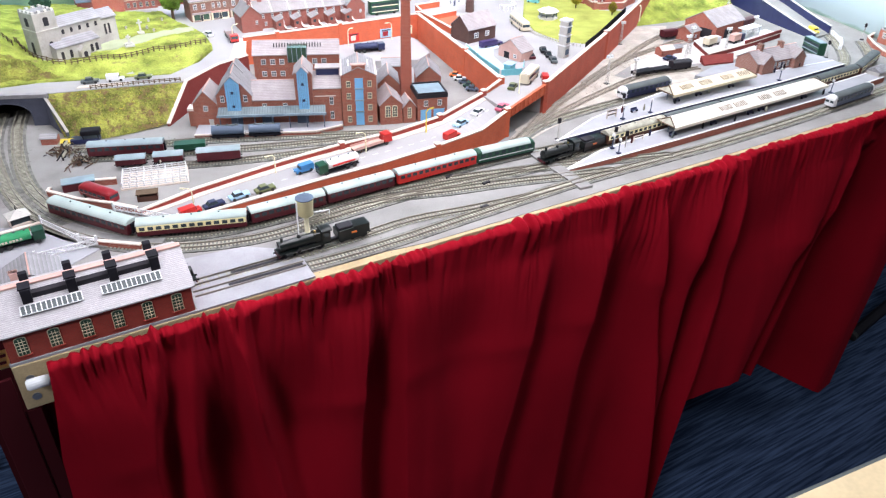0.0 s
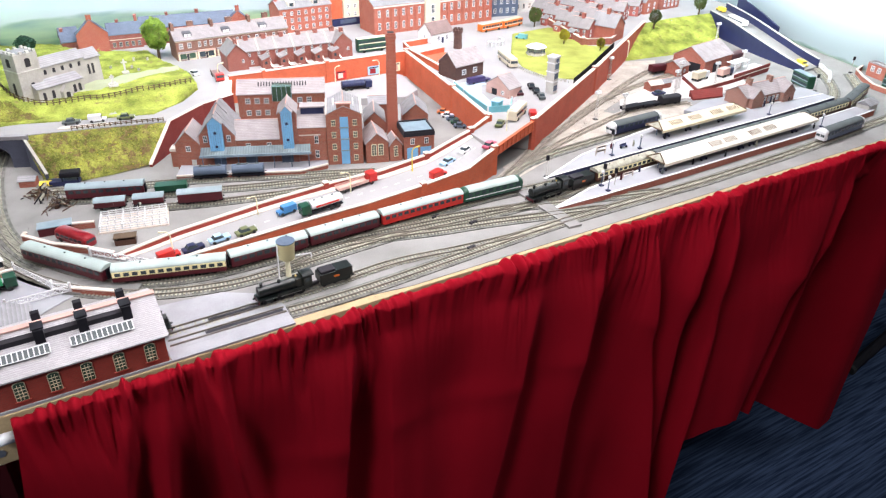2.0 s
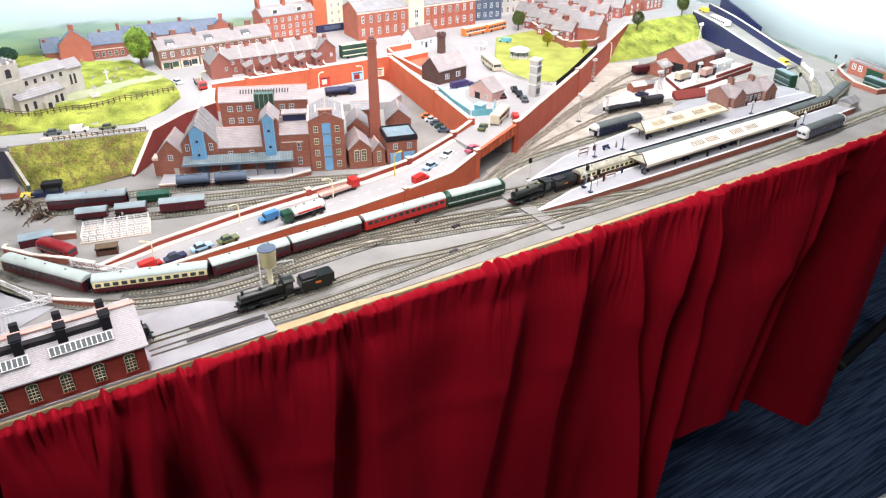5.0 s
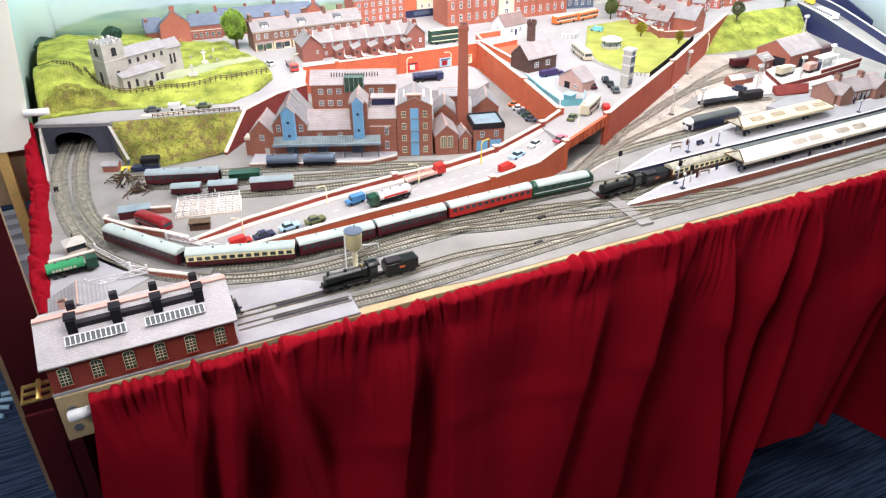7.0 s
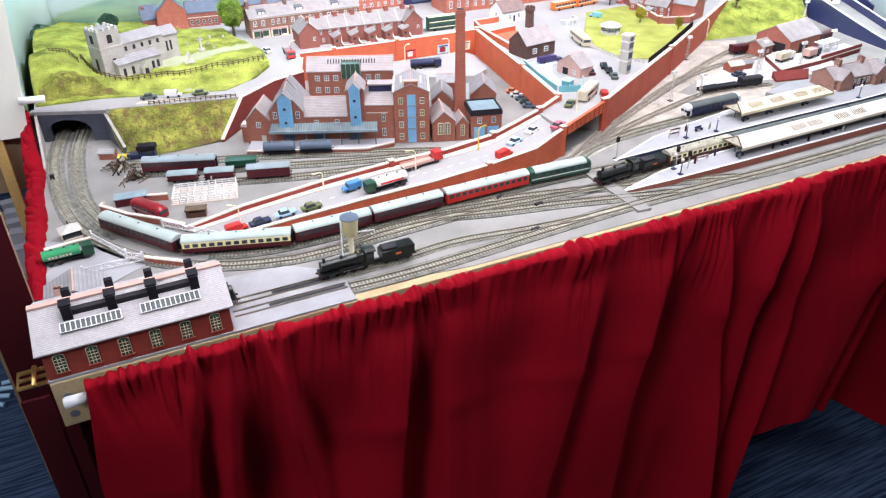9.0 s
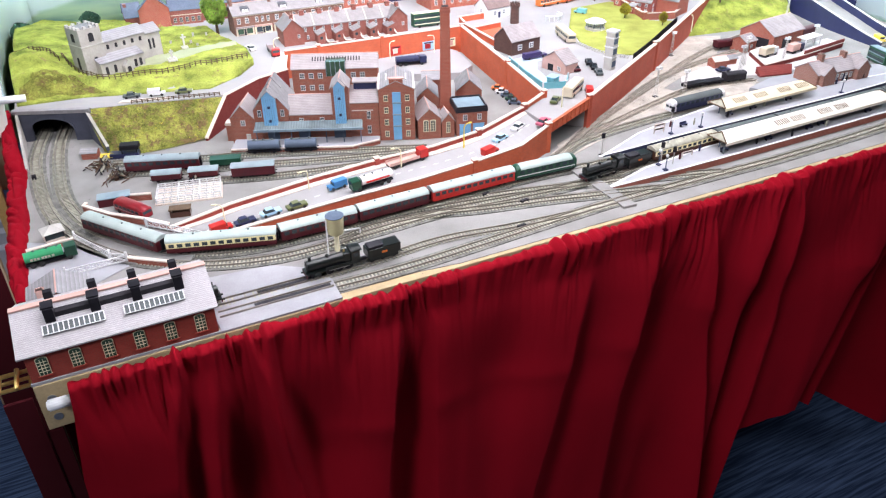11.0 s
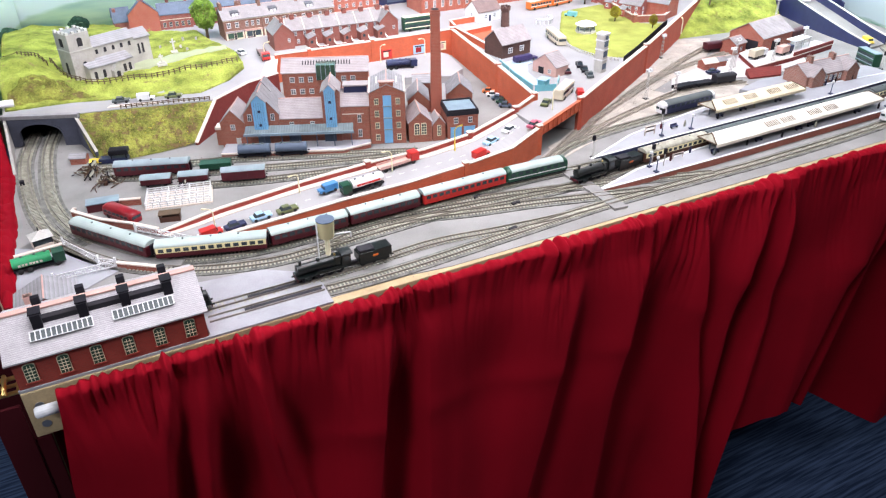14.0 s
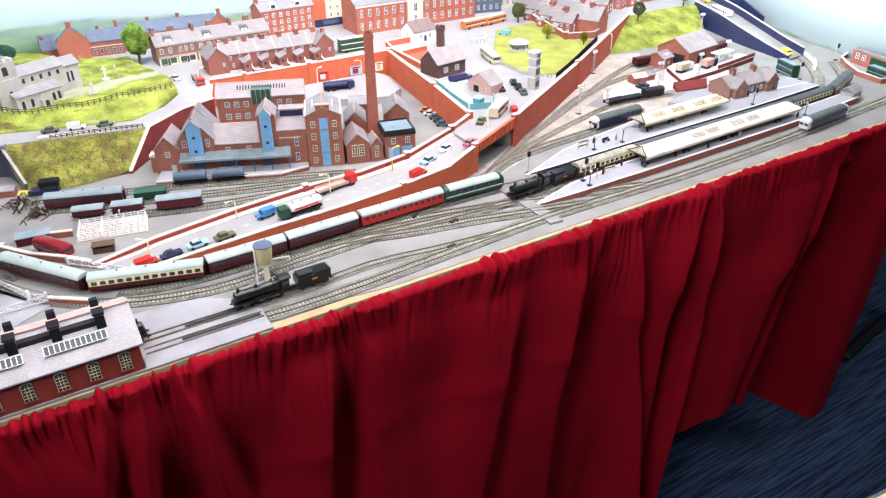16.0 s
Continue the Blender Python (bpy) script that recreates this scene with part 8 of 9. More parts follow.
sh = thing("arched_shelter", "white curved shelter in the bus station forecourt", "shelter", 1.049, 0.713, P, 200)
bm = bmesh.new()
ring = [(0.021 * math.cos(math.pi * i / 14), 0.021 * math.sin(math.pi * i / 14)) for i in range(15)]
wall_strip(bm, ring, [0.0125] * 15, [0.0100] * 15, 0.005)
part("roof_band", bm, "white", sh)
for i in range(0, 15, 2):
    part("post", boxed(ring[i][0] - 0.0008, ring[i][0] + 0.0008, ring[i][1] - 0.0008, ring[i][1] + 0.0008, 0, 0.010), "white", sh)

# red brick semis beside the park
brick_wall("garden_wall", "dark red brick garden wall round the park houses", [(1.285, 0.856), (1.252, 0.730), (1.220, 0.612), (1.284, 0.590), (1.34, 0.625)], [P + 0.014] * 5, [P - 0.002] * 5, 0.003, "brick", (2,), kind="")
rnd = random.Random(3)
for x, y, a in ((1.236, 0.640, -68), (1.252, 0.708, -70), (1.268, 0.776, -72), (1.284, 0.842, -74), (1.330, 0.690, -66), (1.350, 0.760, -66), (1.372, 0.830, -66), (1.425, 0.735, -60), (1.455, 0.80, -60), (1.500, 0.76, -58), (1.40, 0.89, -30), (1.49, 0.88, -20), (1.36, 0.91, -20)):
    hs = building("semi_house", "red brick semi-detached house with grey roof and white windows", x, y + 0.045, P, a, 0.052, 0.044, 0.026, 0.018, "x", "semibrick", "townslate",
                  grid("f", 3, 0.010, 0.042, (0.005, 0.016), 0.006, 0.007) + grid("l", 2, 0.012, 0.032, (0.006, 0.016), 0.005, 0.007) + grid("r", 2, 0.012, 0.032, (0.006, 0.016), 0.005, 0.007),
                  [("f", 0.026, 0.005, 0.010, "white")], [(0.026, 0.022, 0.008, 0.006, 0.054)], group="park houses")
    bm = bmesh.new()
    prism(bm, [(0.006, -0.016), (0.022, -0.016), (0.022, 0.0), (0.006, 0.0)], -0.002, 0.016)
    e = part("back_wing", bm, "semibrick", hs)
    bm = bmesh.new()
    prism(bm, [(0.005, -0.017), (0.023, -0.017), (0.023, 0.0), (0.005, 0.0)], [0.0161, 0.0161, 0.021, 0.021], [0.0173, 0.0173, 0.0222, 0.0222])
    part("back_wing_roof", bm, "slate", e)
    put_on(window_mesh(0.006, 0.007), "window", hs, pose(0.014, -0.016, 0.006))
building("corner_house", "tall orange-red brick corner house with blank gable", 1.300, 0.600, P, 22, 0.050, 0.060, 0.032, 0.024, "y", "townbrick", "slate", [], [], [(0.025, 0.03, 0.008, 0.008, 0.066)])
building("corner_house", "orange-red brick house above the bank", 1.560, 0.770, P, 10, 0.055, 0.055, 0.030, 0.022, "y", "townbrick", "slate", grid("f", 2, 0.015, 0.04, (0.006, 0.018), 0.006, 0.008))
building("corner_house", "red brick house with a chimney above the bank", 1.640, 0.790, P, 4, 0.070, 0.055, 0.028, 0.020, "x", "brick", "slate", grid("f", 4, 0.012, 0.058, (0.006, 0.017), 0.006, 0.008), [], [(0.035, 0.027, 0.008, 0.006, 0.056)])

# ---- church ----
ch = thing("church", "grey stone church with a square battlemented tower", "church", 0.122, 0.742, P + 0.007, 27)
bm = boxed(-0.005, 0.035, -0.003, 0.036, -0.006, 0.070)
ch.scale = (1.0, 1.0, 1.20)
tw = part("tower", bm, "stone", ch)
for sx in range(4):
    for sy in range(4):
        if sx in (0, 3) or sy in (0, 3):
            cx, cy = -0.0023 + sx * 0.0115, -0.0003 + sy * 0.0112
            part("merlon", boxed(cx - 0.0024, cx + 0.0024, cy - 0.0024, cy + 0.0024, 0.070, 0.0735), "greystone", tw)
part("string_course", boxed(-0.006, 0.036, -0.004, 0.037, 0.046, 0.0474), "greystone", tw)
part("tower_roof", boxed(-0.002, 0.032, 0.001, 0.033, 0.0702, 0.0712), "slate", tw)
for q in ((0.016, -0.0006, 0, 0.052, 0.009, 0.012), (0.016, -0.0006, 0, 0.012, 0.006, 0.018)):
    bm = bmesh.new()
    arched(bm, q[4], q[5], -0.0036, -0.0028, cx=q[0], z0=q[3])
    part("lancet_window", bm, "dark", tw)
    bm = bmesh.new()
    arched(bm, q[4], q[5], -0.0008, 0.0002, cx=0, z0=q[3])
    ob = part("lancet_window", bm, "dark", tw)
    ob.matrix_basis = pose(-0.005, 0.017, 0, 0, 0, 270)
bm = bmesh.new()
side_prism(bm, [(0.002, -0.004), (0.036, -0.004), (0.036, 0.045), (0.019, 0.0545), (0.002, 0.045)], 0.035, 0.118)
part("nave", bm, "stone", ch)
for (ya, za), (yb, zb) in (((0.000, 0.0445), (0.019, 0.0553)), ((0.038, 0.0445), (0.019, 0.0553))):
    bm = bmesh.new()
    vs = [(0.032, ya, za), (0.120, ya, za), (0.120, yb, zb), (0.032, yb, zb)]
    lo = [bm.verts.new(v) for v in vs]
    up = [bm.verts.new((v[0], v[1], v[2] + 0.0012)) for v in vs]
    bm.faces.new(lo), bm.faces.new(up[::-1])
    for i in range(4):
        bm.faces.new((lo[i], lo[(i + 1) % 4], up[(i + 1) % 4], up[i]))
    part("nave_roof", bm, "slate", ch)
bm = bmesh.new()
prism(bm, [(0.012, -0.018), (0.096, -0.018), (0.096, 0.002), (0.012, 0.002)], -0.004, [0.021, 0.021, 0.028, 0.028])
ai = part("aisle", bm, "stone", ch)
bm = bmesh.new()
prism(bm, [(0.011, -0.0195), (0.097, -0.0195), (0.097, 0.002), (0.011, 0.002)], [0.021, 0.021, 0.028, 0.028], [0.0222, 0.0222, 0.0292, 0.0292])
part("aisle_roof", bm, "slate", ai)
bm = bmesh.new()
side_prism(bm, [(0.004, -0.004), (0.034, -0.004), (0.034, 0.041), (0.019, 0.051), (0.004, 0.041)], 0.118, 0.150)
cl = part("chancel", bm, "stone", ch)
for (ya, za), (yb, zb) in (((0.002, 0.0405), (0.019, 0.0518)), ((0.036, 0.0405), (0.019, 0.0518))):
    bm = bmesh.new()
    vs = [(0.118, ya, za), (0.152, ya, za), (0.152, yb, zb), (0.118, yb, zb)]
    lo = [bm.verts.new(v) for v in vs]
    up = [bm.verts.new((v[0], v[1], v[2] + 0.0012)) for v in vs]
    bm.faces.new(lo), bm.faces.new(up[::-1])
    for i in range(4):
        bm.faces.new((lo[i], lo[(i + 1) % 4], up[(i + 1) % 4], up[i]))
    part("chancel_roof", bm, "slate", cl)
for u in (0.022, 0.038, 0.078, 0.088):
    bm = bmesh.new()
    arched(bm, 0.005, 0.011, -0.0188, -0.0178, cx=u, z0=0.005)
    part("lancet_window", bm, "dark", ai)
for u in (0.044, 0.060, 0.076, 0.092, 0.108):
    bm = bmesh.new()
    arched(bm, 0.0045, 0.0065, 0.0013, 0.0022, cx=u, z0=0.0345)
    part("clerestory_window", bm, "dark", ch)
for u in (0.126, 0.134):
    bm = bmesh.new()
    arched(bm, 0.0035, 0.015, 0.0032, 0.0042, cx=u, z0=0.018)
    part("lancet_window", bm, "dark", cl)
bm = bmesh.new()
vs = [(0.050, -0.003), (0.066, -0.003), (0.066, 0.012), (0.058, 0.020), (0.050, 0.012)]
a = [bm.verts.new((q[0], -0.028, q[1])) for q in vs]
c = [bm.verts.new((q[0], -0.016, q[1])) for q in vs]
bm.faces.new(a), bm.faces.new(c[::-1])
for i in range(5):
    bm.faces.new((a[i], a[(i + 1) % 5], c[(i + 1) % 5], c[i]))
po = part("porch", bm, "stone", ch)
bm = bmesh.new()
arched(bm, 0.007, 0.011, -0.0286, -0.0279, cx=0.058, z0=0.0)
part("porch_door", bm, "dark", po)
c = thing("stone_cross", "white stone churchyard cross on steps", "monument", 0.262, 0.762, P + 0.002 + church_hill(0.262, 0.762))
part("step", boxed(-0.008, 0.008, -0.008, 0.008, -0.002, 0.003), "greystone", c)
part("step", boxed(-0.005, 0.005, -0.005, 0.005, 0.003, 0.006), "greystone", c)
part("shaft", boxed(-0.0015, 0.0015, -0.0015, 0.0015, 0.006, 0.020), "greystone", c)
part("cross_arm", boxed(-0.004, 0.004, -0.0012, 0.0012, 0.015, 0.0175), "greystone", c)
c = thing("stone_cross", "tall weathered stone memorial cross in the grass", "monument", 0.296, 0.835, P + 0.002 + church_hill(0.296, 0.835))
part("step", boxed(-0.006, 0.006, -0.006, 0.006, -0.002, 0.003), "greystone", c)
part("shaft", boxed(-0.0016, 0.0016, -0.0014, 0.0014, 0.003, 0.026), "greystone", c)
part("cross_arm", boxed(-0.0050, 0.0050, -0.0012, 0.0012, 0.0190, 0.0216), "greystone", c)
rnd = random.Random(5)
for i in range(6):
    x, y = rnd.uniform(0.275, 0.355), rnd.uniform(0.84, 0.93)
    solo("gravestone", boxed(-0.0022, 0.0022, -0.0006, 0.0006, -0.002, 0.0055, 0.0003), "stone", "small grey gravestone in the churchyard grass", "gravestone", x=x, y=y, z=P + 0.002 + church_hill(x, y), rz=rnd.uniform(-15, 25), group="gravestones")


# ---- fences, lamps, gates ----
def rail_fence(label, pts, spacing=0.0095, height=0.0088, material="bark", name="fence", lift=None, rails=(0.45, 0.85), r=0.0008):
    path = smooth_path(pts, spacing)
    f = thing(name, label, "fence", kind="")
    zz = [p[2] if lift is None else lift(p[0], p[1]) for p in path]
    for p, z in zip(path, zz):
        part("post", boxed(p[0] - r, p[0] + r, p[1] - r, p[1] + r, z - 0.003, z + height), material, f)
    for k in rails:
        bm = bmesh.new()
        wall_strip(bm, [tuple(p[:2]) for p in path], [z + height * k + 0.0005 for z in zz], [z + height * k - 0.0005 for z in zz], r * 0.9)
        part("rail", bm, material, f)


hill_z = lambda x, y: P + 0.002 + church_hill(x, y)
rail_fence("dark post and rail fence round the churchyard", [(0.085, 0.800, 0), (0.100, 0.755, 0), (0.135, 0.716, 0), (0.203, 0.704, 0), (0.303, 0.708, 0), (0.388, 0.722, 0)], lift=hill_z)
rail_fence("dark fence over the churchyard hill", [(0.010, 0.86, 0), (0.040, 0.84, 0), (0.065, 0.80, 0), (0.080, 0.775, 0)], lift=hill_z)
rail_fence("thin roadside fence above the grass bank", [(0.170, 0.606, P), (0.24, 0.593, P), (0.305, 0.578, P)], 0.008, 0.006)
rail_fence("dark iron park railing on the retaining wall", [(1.02, 0.40, P + 0.002), (1.10, 0.45, P + 0.002), (1.20, 0.517, P + 0.002), (1.26, 0.556, P + 0.002)], 0.006, 0.012, "black", "park_railing")
rail_fence("low iron park railing along the street", [(1.02, 0.415, P), (0.995, 0.455, P), (0.992, 0.54, P), (1.03, 0.625, P)], 0.007, 0.007, "greystone", "park_railing")
bm = bmesh.new()
prism(bm, [(0.150, 0.617), (0.225, 0.600), (0.232, 0.608), (0.157, 0.626)], P, P + 0.0012)
solo("pavement", bm, "coping", "pale pavement at the roadside", "pavement", "structure")
bm = bmesh.new()
prism(bm, [(0.404, 0.636), (0.436, 0.642), (0.470, 0.745), (0.455, 0.770), (0.436, 0.715)], P, P + 0.0012)
solo("pavement", bm, "coping", "pale pavement above the bank wall", "pavement", "structure")


def gate(pts, label):
    """A white level crossing gate or fence with diagonal braces."""
    (x0, y0), (x1, y1) = pts
    d = math.hypot(x1 - x0, y1 - y0)
    g = thing("crossing_gate", label, "gate", x0, y0, 0.0012, math.degrees(math.atan2(y1 - y0, x1 - x0)), "level crossing gates")
    for z in (0.0025, 0.0095):
        part("rail", boxed(0, d, -0.0005, 0.0005, z - 0.0006, z + 0.0006), "white", g)
    n = max(3, int(d / 0.010))
    for i in range(n + 1):
        u = d * i / n
        part("upright", boxed(u - 0.0004, u + 0.0004, -0.0004, 0.0004, 0.0, 0.0100), "white", g)
        if i < n:
            part("brace", rodded((u, 0, 0.0025), (d * (i + 1) / n, 0, 0.0095), 0.0004, n=5), "white", g)
            part("brace", rodded((u, 0, 0.0095), (d * (i + 1) / n, 0, 0.0025), 0.0004, n=5), "white", g)
    for u in (0, d):
        part("gate_post", boxed(u - 0.0012, u + 0.0012, -0.0012, 0.0012, -0.001, 0.0135, 0.0002), "white", g)


for q in (((0.138, 0.262), (0.203, 0.193)), ((0.054, 0.268), (0.089, 0.202)), ((0.040, 0.184), (0.106, 0.186)), ((0.088, 0.200), (0.106, 0.187))):
    gate(q, "white latticed level crossing gate")
bm = bmesh.new()
prism(bm, [(0.068, 0.250), (0.130, 0.262), (0.200, 0.196), (0.172, 0.150), (0.112, 0.178), (0.088, 0.200)], 0.0, 0.0030)
solo("level_crossing", bm, "ply", "pale grey level crossing boards over both lines", "crossing", "structure")
bm = bmesh.new()
prism(bm, [(0.0, 0.148), (0.060, 0.150), (0.108, 0.178), (0.088, 0.200), (0.060, 0.252), (0.050, 0.262), (0.0, 0.290)], 0.0, 0.0012)
solo("yard_road", bm, "concrete", "pale road beside the engine shed", "road", "structure")
bm = bmesh.new()
prism(bm, [(0.706, 0.022), (0.726, 0.020), (0.728, 0.152), (0.709, 0.156)], 0.0, 0.0034)
solo("barrow_crossing", bm, "ply", "grey timber barrow crossing over the platform lines", "crossing", "structure")
brick_wall("shed_boundary_wall", "low red brick wall beside the engine shed", [(0.108, 0.184), (0.150, 0.152)], [0.008] * 2, [0] * 2, 0.003, "brick", (), kind="")


def street_lamp(x, y, z, h, a, material="cream", name="street_lamp"):
    l = thing(name, "tall curved model street lamp", "lamp", x, y, z, a, "street lamps")
    part("pole", rodded((0, 0, -0.001), (0, 0, h * 0.86), 0.0011, 0.0008, 8), material, l)
    arm = part("arm", rodded((0, 0, h * 0.86), (0.003, 0, h * 0.97), 0.0008, 0.0007, 8), material, l)
    part("arm_tip", rodded((0.003, 0, h * 0.97), (0.010, 0, h), 0.0007, 0.0007, 8), material, arm)
    part("lamp_head", boxed(0.008, 0.014, -0.0012, 0.0012, h - 0.0016, h + 0.0002, 0.0004), material, l)


for x, y, z, h, a in ((0.228, 0.214, 0.004, 0.030, 150), (0.349, 0.246, 0.013, 0.028, 190), (0.480, 0.232, 0.020, 0.032, 170), (0.584, 0.241, 0.027, 0.036, 10), (0.772, 0.268, 0.045, 0.034, 20),
                      (0.668, 0.715, 0.014, 0.034, 20), (0.765, 0.712, 0.014, 0.036, 170), (0.445, 0.745, P, 0.032, 20), (1.25, 0.50, P, 0.03, 60)):
    street_lamp(x, y, z, h, a, "yellow" if x == 0.584 else "cream")


def yard_lamp(x, y, h):
    l = thing("yard_lamp", "tall lattice yard lamp with white heads", "lamp", x, y, 0, 0, "yard lamps")
    for sx in (-1, 1):
        for sy in (-1, 1):
            part("lattice_leg", rodded((sx * 0.0022, sy * 0.0022, 0), (sx * 0.0008, sy * 0.0008, h), 0.00045, n=5), "greystone", l)
    part("base", boxed(-0.004, 0.004, -0.004, 0.004, 0, 0.0015), "dark", l)
    for i in range(6):
        z = h * (i + 0.5) / 6
        part("brace", boxed(-0.0019, 0.0019, -0.0019, 0.0019, z, z + 0.0005), "greystone", l)
    part("platform", boxed(-0.005, 0.005, -0.0035, 0.0035, h, h + 0.0008), "white", l)
    for u in (-0.0035, 0.0035):
        part("lamp_head", boxed(u - 0.002, u + 0.002, -0.0028, 0.0028, h + 0.0008, h + 0.005, 0.0006), "white", l)


for x, y, h in ((1.018, 0.328, 0.050), (1.078, 0.320, 0.038), (1.245, 0.352, 0.050), (1.205, 0.500, 0.045), (1.285, 0.380, 0.055), (1.50, 0.400, 0.045), (1.36, 0.352, 0.05), (1.56, 0.53, 0.07)):
    yard_lamp(x, y, h)


def signal_post(x, y, h=0.030):
    s = thing("colour_light_signal", "black colour-light railway signal", "signal", x, y, 0, 180, "signals")
    part("base", boxed(-0.003, 0.003, -0.003, 0.003, 0, 0.002), "dark", s)
    part("post", rodded((0, 0, 0.002), (0, 0, h), 0.0008, n=8), "greystone", s)
    part("head", boxed(-0.0022, 0.0022, -0.0018, 0.0018, h - 0.002, h + 0.006, 0.0004), "black", s)


for x, y in ((0.782, 0.171), (0.945, 0.205), (0.838, 0.104), (0.842, 0.084), (1.53, 0.235), (1.717, 0.279)):
    signal_post(x, y)

# water tower
w = thing("water_tower", "cream conical water tower with a grey lid on a single leg", "water tower", 0.336, 0.098)
part("leg", rodded((0, 0, 0), (0, 0, 0.030), 0.0032, 0.0026, 12), "cream", w)
bm = bmesh.new()
lathe(bm, [(0.0030, 0.022), (0.0088, 0.027), (0.0102, 0.050), (0.0104, 0.0505)], 24)
part("tank", bm, "tankcream", w, smooth=True)
w.scale = (1.05, 1.05, 0.94)
bm = bmesh.new()
lathe(bm, [(0.0106, 0.0505), (0.0106, 0.0516), (0.0040, 0.0526)], 24)
part("lid", bm, "bluegrey", w)
part("pipe", rodded((-0.013, -0.006, 0), (-0.0115, -0.004, 0.050), 0.0009, n=8), "white", w)
part("spout", rodded((0.008, -0.003, 0.029), (0.026, -0.008, 0.030), 0.0010, n=8), "white", w)
part("bag", rodded((0.026, -0.008, 0.030), (0.026, -0.008, 0.023), 0.0008, n=8), "white", w)
for x, y in ((0.32, 0.165), (0.545, 0.163)):
    b = solo("relay_box", boxed(-0.005, 0.005, -0.003, 0.003, 0, 0.007, 0.0004), "greystone", "small grey lineside box", "box", x=x, y=y)
for x, y in ((0.564, 0.139), (0.561, 0.042), (0.64, 0.166), (0.60, 0.098)):
    p = thing("point_motor", "dark point lever frame beside the track", "point motor", x, y, 0, 8, "point motors")
    part("case", boxed(-0.006, 0.006, -0.0025, 0.0025, 0, 0.0045, 0.0006), "dark", p)
    part("rodding", boxed(-0.001, 0.001, -0.010, 0.0, 0.002, 0.003), "sleeper", p)

# cattle pens and walled yard beside the crossing
c = thing("cattle_pen", "pinkish white timber cattle pens with close-set rails", "pen", 0.158, 0.318, 0, -12)
for j in range(4):
    yy = 0.046 * j / 3
    for i in range(10):
        u = 0.084 * i / 9
        part("post", boxed(u - 0.0007, u + 0.0007, yy - 0.0007, yy + 0.0007, 0, 0.0105), "white", c)
    for z in (0.0035, 0.0065, 0.0095):
        part("rail", boxed(0, 0.084, yy - 0.0005, yy + 0.0005, z - 0.0005, z + 0.0005), "white", c)
for u in (0.0, 0.028, 0.056, 0.084):
    for z in (0.0035, 0.0065, 0.0095):
        part("cross_rail", boxed(u - 0.0005, u + 0.0005, 0, 0.046, z - 0.0005, z + 0.0005), "white", c)
part("dock_floor", boxed(-0.002, 0.086, -0.002, 0.048, 0, 0.0018), "coping", c)
brick_wall("low_yard_wall", "low red brick yard wall with white coping", [(0.163, 0.243), (0.137, 0.272), (0.100, 0.305), (0.070, 0.345), (0.074, 0.352)], [0.0085] * 5, [0] * 5, 0.003, "brick", (), kind="")
brick_wall("low_yard_wall", "low red brick wall between the yard and pens", [(0.117, 0.352), (0.155, 0.340)], [0.0085] * 2, [0] * 2, 0.003, "brick", (), kind="")
h_ = thing("flat_roof_hut", "maroon hut with a pale grey-blue flat roof", "hut", 0.088, 0.346, 0, -6)
part("wall", boxed(0, 0.040, 0, 0.018, 0, 0.011), "maroon", h_)
part("roof", boxed(-0.001, 0.041, -0.001, 0.019, 0.011, 0.0122), "corrug", h_)
v = thing("grounded_coach", "dark red model coach with a rounded roof in the yard", "coach", 0.128, 0.309, 0, -58)
bm = boxed(-0.029, 0.029, -0.0088, 0.0088, 0.0016, 0.0150, 0.0034)
part("body", bm, "darkred", v, smooth=False)
bm = bmesh.new()
rows = []
for u, k in ((-0.0285, 0.35), (-0.026, 0.75), (-0.022, 1.0), (0.018, 1.0), (0.024, 0.8), (0.0285, 0.25)):
    rows.append([bm.verts.new((u, 0.0084 * (0.7 + 0.3 * k) * math.cos(math.pi * i / 10), 0.0135 + 0.0050 * k * math.sin(math.pi * i / 10))) for i in range(11)])
for a, b in zip(rows, rows[1:]):
    for i in range(10):
        bm.faces.new((a[i], a[i + 1], b[i + 1], b[i]))
part("roof", bm, "darkred", v, smooth=True)
for s_ in (-1, 1):
    for u in (-0.021, -0.013, -0.005, 0.003, 0.011, 0.019):
        part("window", boxed(u - 0.0030, u + 0.0030, *sorted((s_ * 0.0088, s_ * 0.0092)), 0.0085, 0.0120), "glass", v)
    part("waist_strip", boxed(-0.026, 0.026, *sorted((s_ * 0.0088, s_ * 0.0091)), 0.0066, 0.0072), "chrome", v)
    for e in (-0.018, 0.018):
        part("wheel", rodded((e, s_ * 0.0068, 0.0030), (e, s_ * 0.0090, 0.0030), 0.0030, n=12), "rubber", v)
part("windscreen", boxed(0.0286, 0.0293, -0.0066, 0.0066, 0.0088, 0.0126), "glass", v)
p = thing("timber_shelter", "dark brown boarded shelter beside the low wall", "shelter", 0.183, 0.277, 0, -14)
part("roof", boxed(-0.014, 0.014, -0.0075, 0.0075, 0.0100, 0.0112, 0.0003), "bark", p)
for u in (-0.012, 0.012):
    part("side_wall", boxed(u - 0.0008, u + 0.0008, -0.0068, 0.0068, 0, 0.0100), "chocolate", p)
part("back_wall", boxed(-0.0112, 0.0112, 0.0058, 0.0068, 0, 0.0100), "chocolate", p)
part("front_board", boxed(-0.0112, 0.0112, -0.0068, -0.0060, 0, 0.0072), "chocolate", p)
h_ = thing("glazed_hut", "small glazed hut with dark posts and a pale roof", "hut", 0.031, 0.284, 0, 12)
part("base", boxed(-0.011, 0.011, -0.010, 0.010, 0, 0.006), "coping", h_)
part("glazing", boxed(-0.010, 0.010, -0.009, 0.009, 0.006, 0.014), "glass", h_)
